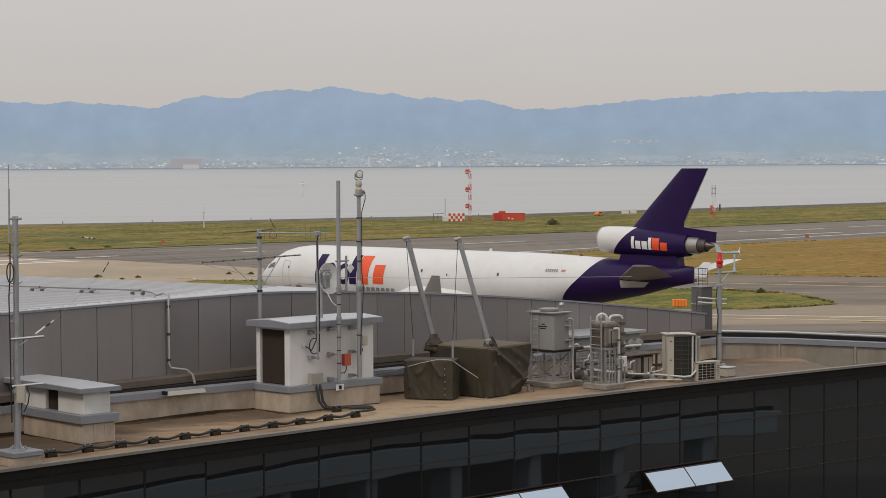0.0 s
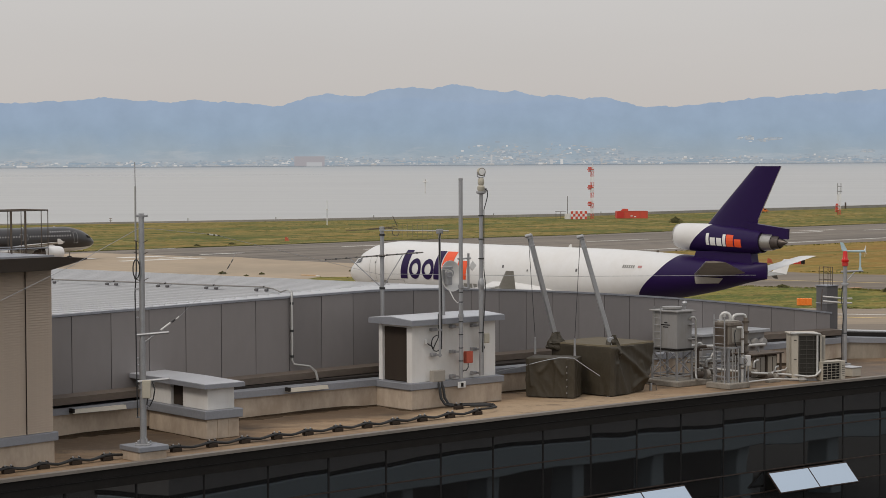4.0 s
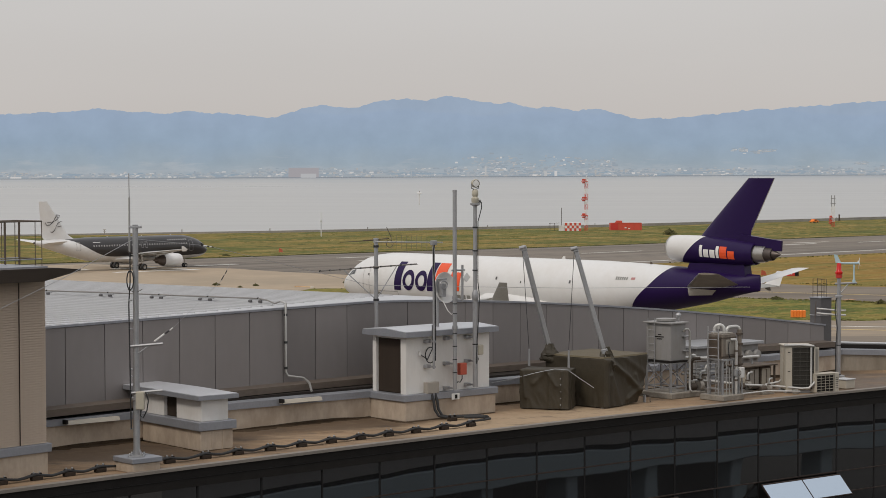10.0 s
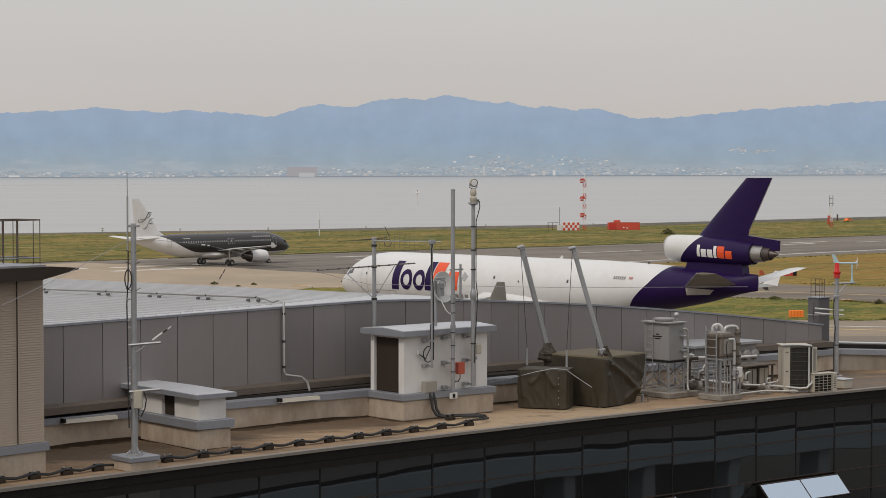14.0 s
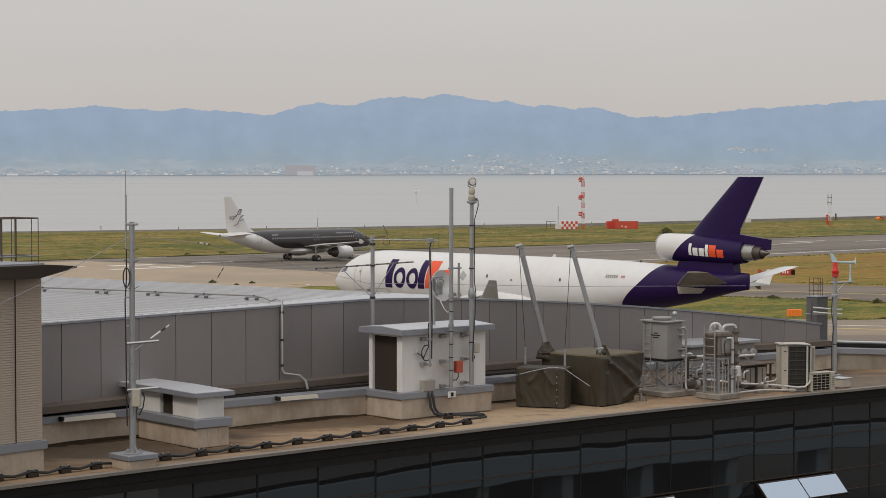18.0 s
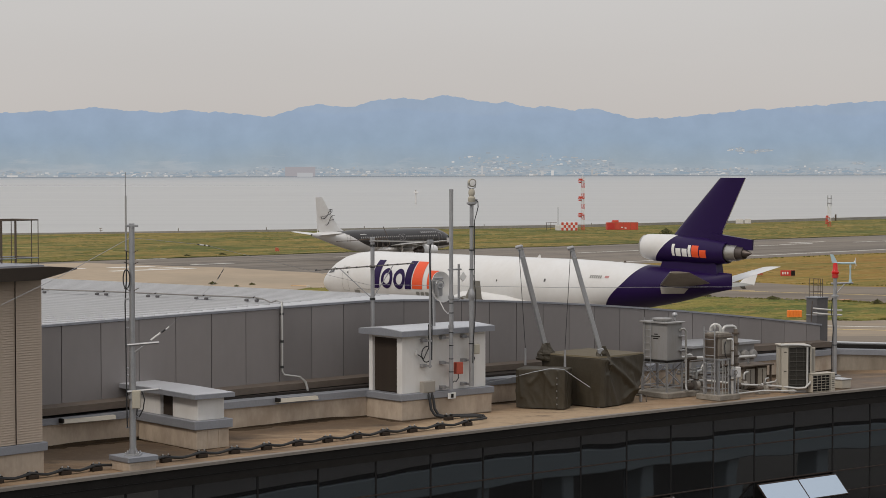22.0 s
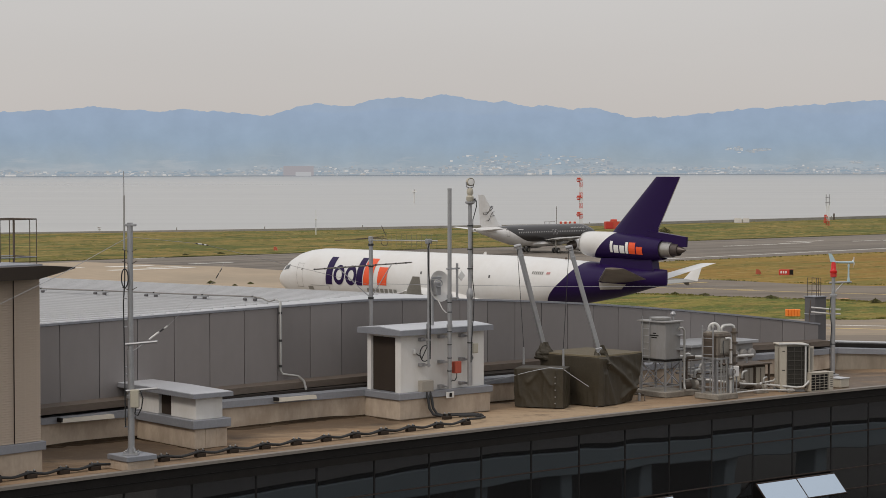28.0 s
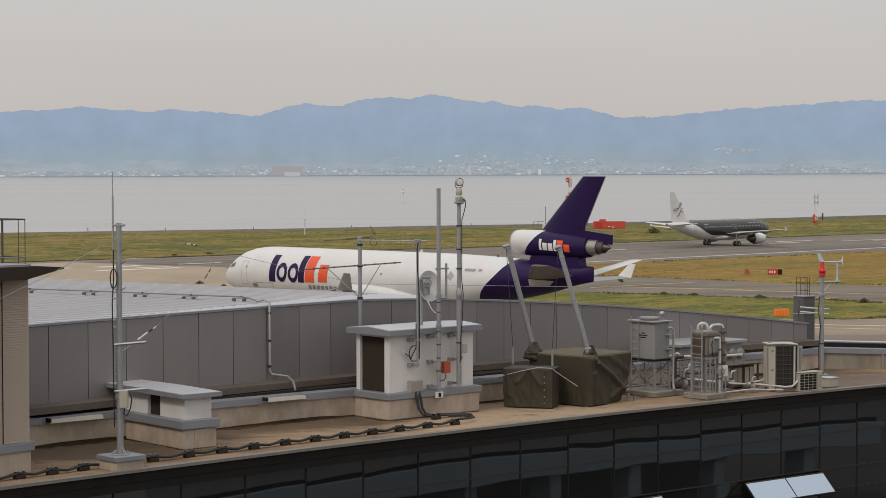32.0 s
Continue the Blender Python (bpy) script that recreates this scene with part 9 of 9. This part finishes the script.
M["leaf"] = material("leaf", (0.105, 0.100, 0.040), 0.8, var=0.4, scale=2.0, spec=0.2)
bush(64.1, 578, 2.4, 1.6, 1)
bush(59.6, 277, 1.0, 0.62, 3)
bush(34.5, 296.5, 0.8, 0.34, 4)
bush(38.6, 294, 1.0, 0.30, 5)
bush(-36.4, 324.5, 0.8, 0.45, 6)
bush(-30, 323, 0.6, 0.35, 7)
bush(-32, 318.6, 0.5, 0.25, 12)
bush(-47.1, 438.4, 1.0, 0.35, 13)
bush(-53.9, 432, 0.9, 0.3, 14)
bush(-16, 331, 0.55, 0.42, 10)
bush(-12.4, 330.6, 0.7, 0.40, 11)
bush(47, 287.5, 1.2, 0.4, 8)
bush(53, 284.5, 1.0, 0.35, 9)

# taller grass along the edges of the paving
g = Geo()
rnd = random.Random(4)
EDGES = (((24, 301), (40, 292.5), 26), ((40, 292.5), (57, 282.5), 26), ((57, 282.5), (63.4, 275), 26), ((63.4, 275), (64.6, 258), 20), ((44, 247), (51, 245.6), 22), ((51, 245.6), (64.2, 253), 22), ((28, 349), (50, 331), 12), ((50, 331), (86, 311), 12), ((42, 399.5), (111, 456.5), 6), ((-76, 403.5), (-11, 458.5), 7), ((-11, 458.5), (36, 492), 6), ((36, 492), (123, 568), 5), ((-20.5, 315.2), (-9, 313.2), 9))
for (x0, y0), (x1, y1), many in EDGES:
    l = math.hypot(x1 - x0, y1 - y0)
    for i in range(int(l * many)):
        t = rnd.random()
        w = rnd.random() ** 2 * 1.6
        px_, py_ = lerp(x0, x1, t), lerp(y0, y1, t)
        clump = 0.5 + 0.6 * noise.noise((px_ * 0.16, py_ * 0.16, 1)) + 0.4 * noise.noise((px_ * 0.8, py_ * 0.8, 4))
        if rnd.random() > clump:
            continue
        side = -1 if many in (6, 9, 12, 20, 22, 26) and (x0, y0) not in ((44, 247), (51, 245.6), (28, 349), (50, 331)) else 1
        p = Vector((px_ + rnd.uniform(-0.4, 0.4), py_ + side * w, 0))
        h = rnd.uniform(0.06, 0.22) * (0.4 + 0.9 * clump)
        d = rnd.uniform(0, 3.14)
        u = Vector((math.cos(d), math.sin(d), 0)) * rnd.uniform(0.10, 0.26)
        q = Vector((rnd.uniform(-0.12, 0.12), rnd.uniform(-0.1, 0.2), h))
        g.add([p - u, p + u, p + q + u * 0.6, p + q * 1.12, p + q * 0.9 - u * 0.7], [(0, 1, 2, 3, 4)])
M["tall_grass"] = material("tall_grass", (0.135, 0.125, 0.038), 0.95, var=0.55, scale=0.5, spec=0.1)
solid("tall_grass", g, M["tall_grass"], "uneven taller grass along the paving edges", "grass", "stuff")
M["clump"] = material("clump", (0.155, 0.140, 0.045), 0.95, var=0.3, scale=0.5, spec=0.05)
ct = M["clump"].node_tree
isl = ct.nodes.new("ShaderNodeNewGeometry")
rp = ct.nodes.new("ShaderNodeValToRGB")
ct.links.new(isl.outputs["Random Per Island"], rp.inputs[0])
els = rp.color_ramp.elements
els[0].position, els[0].color = 0.0, (0.122, 0.114, 0.038, 1)
els[1].position, els[1].color = 1.0, (0.27, 0.205, 0.08, 1)
for p_, c_ in ((0.35, (0.130, 0.122, 0.040, 1)), (0.65, (0.175, 0.150, 0.050, 1)), (0.85, (0.225, 0.172, 0.06, 1))):
    q_ = els.new(p_)
    q_.color = c_
ct.links.new(rp.outputs[0], ct.nodes["Principled BSDF"].inputs["Base Color"])


def edge_at(line, x):
    """Where a plan line stands at x."""
    for (x0, y0), (x1, y1) in zip(line, line[1:]):
        if x0 <= x <= x1:
            return lerp(y0, y1, (x - x0) / (x1 - x0))
    return line[0][1] if x < line[0][0] else line[-1][1]


# tufts and tussocks over the grass fields
g = Geo()
for i in range(5000):
    if i % 5 < 3:
        x = rnd.uniform(-130, 240)
        lo, hi = edge_at(FAR_EDGE, x) + 2, edge_at(SEA_L, x) - 2
        y = lo + (hi - lo) * rnd.random()
        big = 1.0
    elif i % 5 == 3:
        x = rnd.uniform(-5, 160)
        lo, hi = edge_at([(-4, 341), (16, 355), (28, 350), (36, 345), (50, 332), (59, 321.5), (86, 312), (300, 251)], x) + 1, edge_at(NEAR_EDGE[::-1], x) - 2
        if hi < lo:
            continue
        y = rnd.uniform(lo, hi)
        big = 0.62
    else:
        x = rnd.uniform(0, 64)
        lo, hi = edge_at([(0, 252.5), (30, 249.8), (44, 247.8), (51, 246.4), (59, 249.8), (64, 253.8)], x), edge_at([(-9, 312), (24, 300), (40, 291.5), (57, 281.5), (63, 274), (64, 266)], x)
        y = rnd.uniform(lo, hi)
        big = 0.42
    patch_ = noise.noise((x * 0.035, y * 0.035, 2)) + 0.6 * noise.noise((x * 0.12, y * 0.12, 6))
    if patch_ < rnd.uniform(-0.5, 0.3):
        continue
    h = rnd.uniform(0.05, 0.20) * big * (0.8 + 0.6 * max(0, patch_))
    w = rnd.uniform(0.3, 1.2) * big
    yy = rnd.uniform(-0.4, 0.4) * big
    tips = [(0.75, rnd.uniform(0.4, 0.9)), (rnd.uniform(-0.1, 0.3), 1.0), (-0.5, rnd.uniform(0.5, 1.0)), (-0.85, rnd.uniform(0.2, 0.6))]
    g.add([(x - w, y, -0.01), (x + w, y + yy, -0.01)] + [(x + w * u, y + (yy if u > 0.5 else 0) + 4 * h * v, h * v) for u, v in tips], [(0, 1, 2, 3, 4, 5)])
solid("grass_clumps", g, M["clump"], "scattered grass clumps over the airfield", "grass", "stuff")


# ---- what moves: both aircraft, along straight lines ----
def motions():
    h = radians(133.67)
    way = (math.cos(h), math.sin(h))
    rows = []
    for t, s in ((0, -5.95), (0.5, -4.55), (1, -3.3), (1.5, -2.25), (2, -1.42), (2.5, -0.75), (3, -0.37), (3.5, -0.2), (4.5, -0.09), (6, -0.05), (10, -0.04), (13, -0.02), (14, 0.0), (14.5, 0.07), (16.5, 0.4), (17.5, 0.66), (18.5, 0.98), (19.5, 1.4), (20.5, 1.88), (21.5, 2.52), (22.5, 3.29), (23.5, 4.26), (24.5, 5.38), (25.5, 6.68), (27.5, 9.68), (28.5, 11.47), (29.5, 13.37), (30.5, 15.38), (31.5, 17.57), (32, 18.65)):
        rows.append((t, pose(-11.2 + s * way[0], 231.55 + s * way[1], 0.06, 0, 0, 133.67)))
    walk(CARGO, rows)
    h = radians(39.4)      # the way along the runway
    way = (math.cos(h), math.sin(h))
    rows = []
    for t, s in ((0, -94.91), (3, -82.92), (6, -70.33), (9, -57.4), (13, -38.22), (16, -22.88), (19, -7.2), (21, 3.56), (23, 15.27), (25.5, 31.79), (28, 52.3), (29, 64.05), (30, 78.41), (31, 95.35), (32, 114.07)):
        rows.append((t, pose(-4.90 + s * way[0], 424.47 + s * way[1], 0.02, 0, 0, 43)))
    walk(LINER, rows)
    rows = []
    for t, x, y in ((0, 97.9, 730.5), (7, 127.2, 755.4), (10, 139.4, 765.8), (13, 151.6, 776.1), (17, 167.3, 789.4), (22, 187.0, 806.0), (27, 206.5, 822.5), (32, 226.0, 839.0)):
        rows.append((t, pose(x * 0.92, y * 0.92, 0.02, 0, 0, 40.3)))
    walk(VEHICLE, rows)


motions()
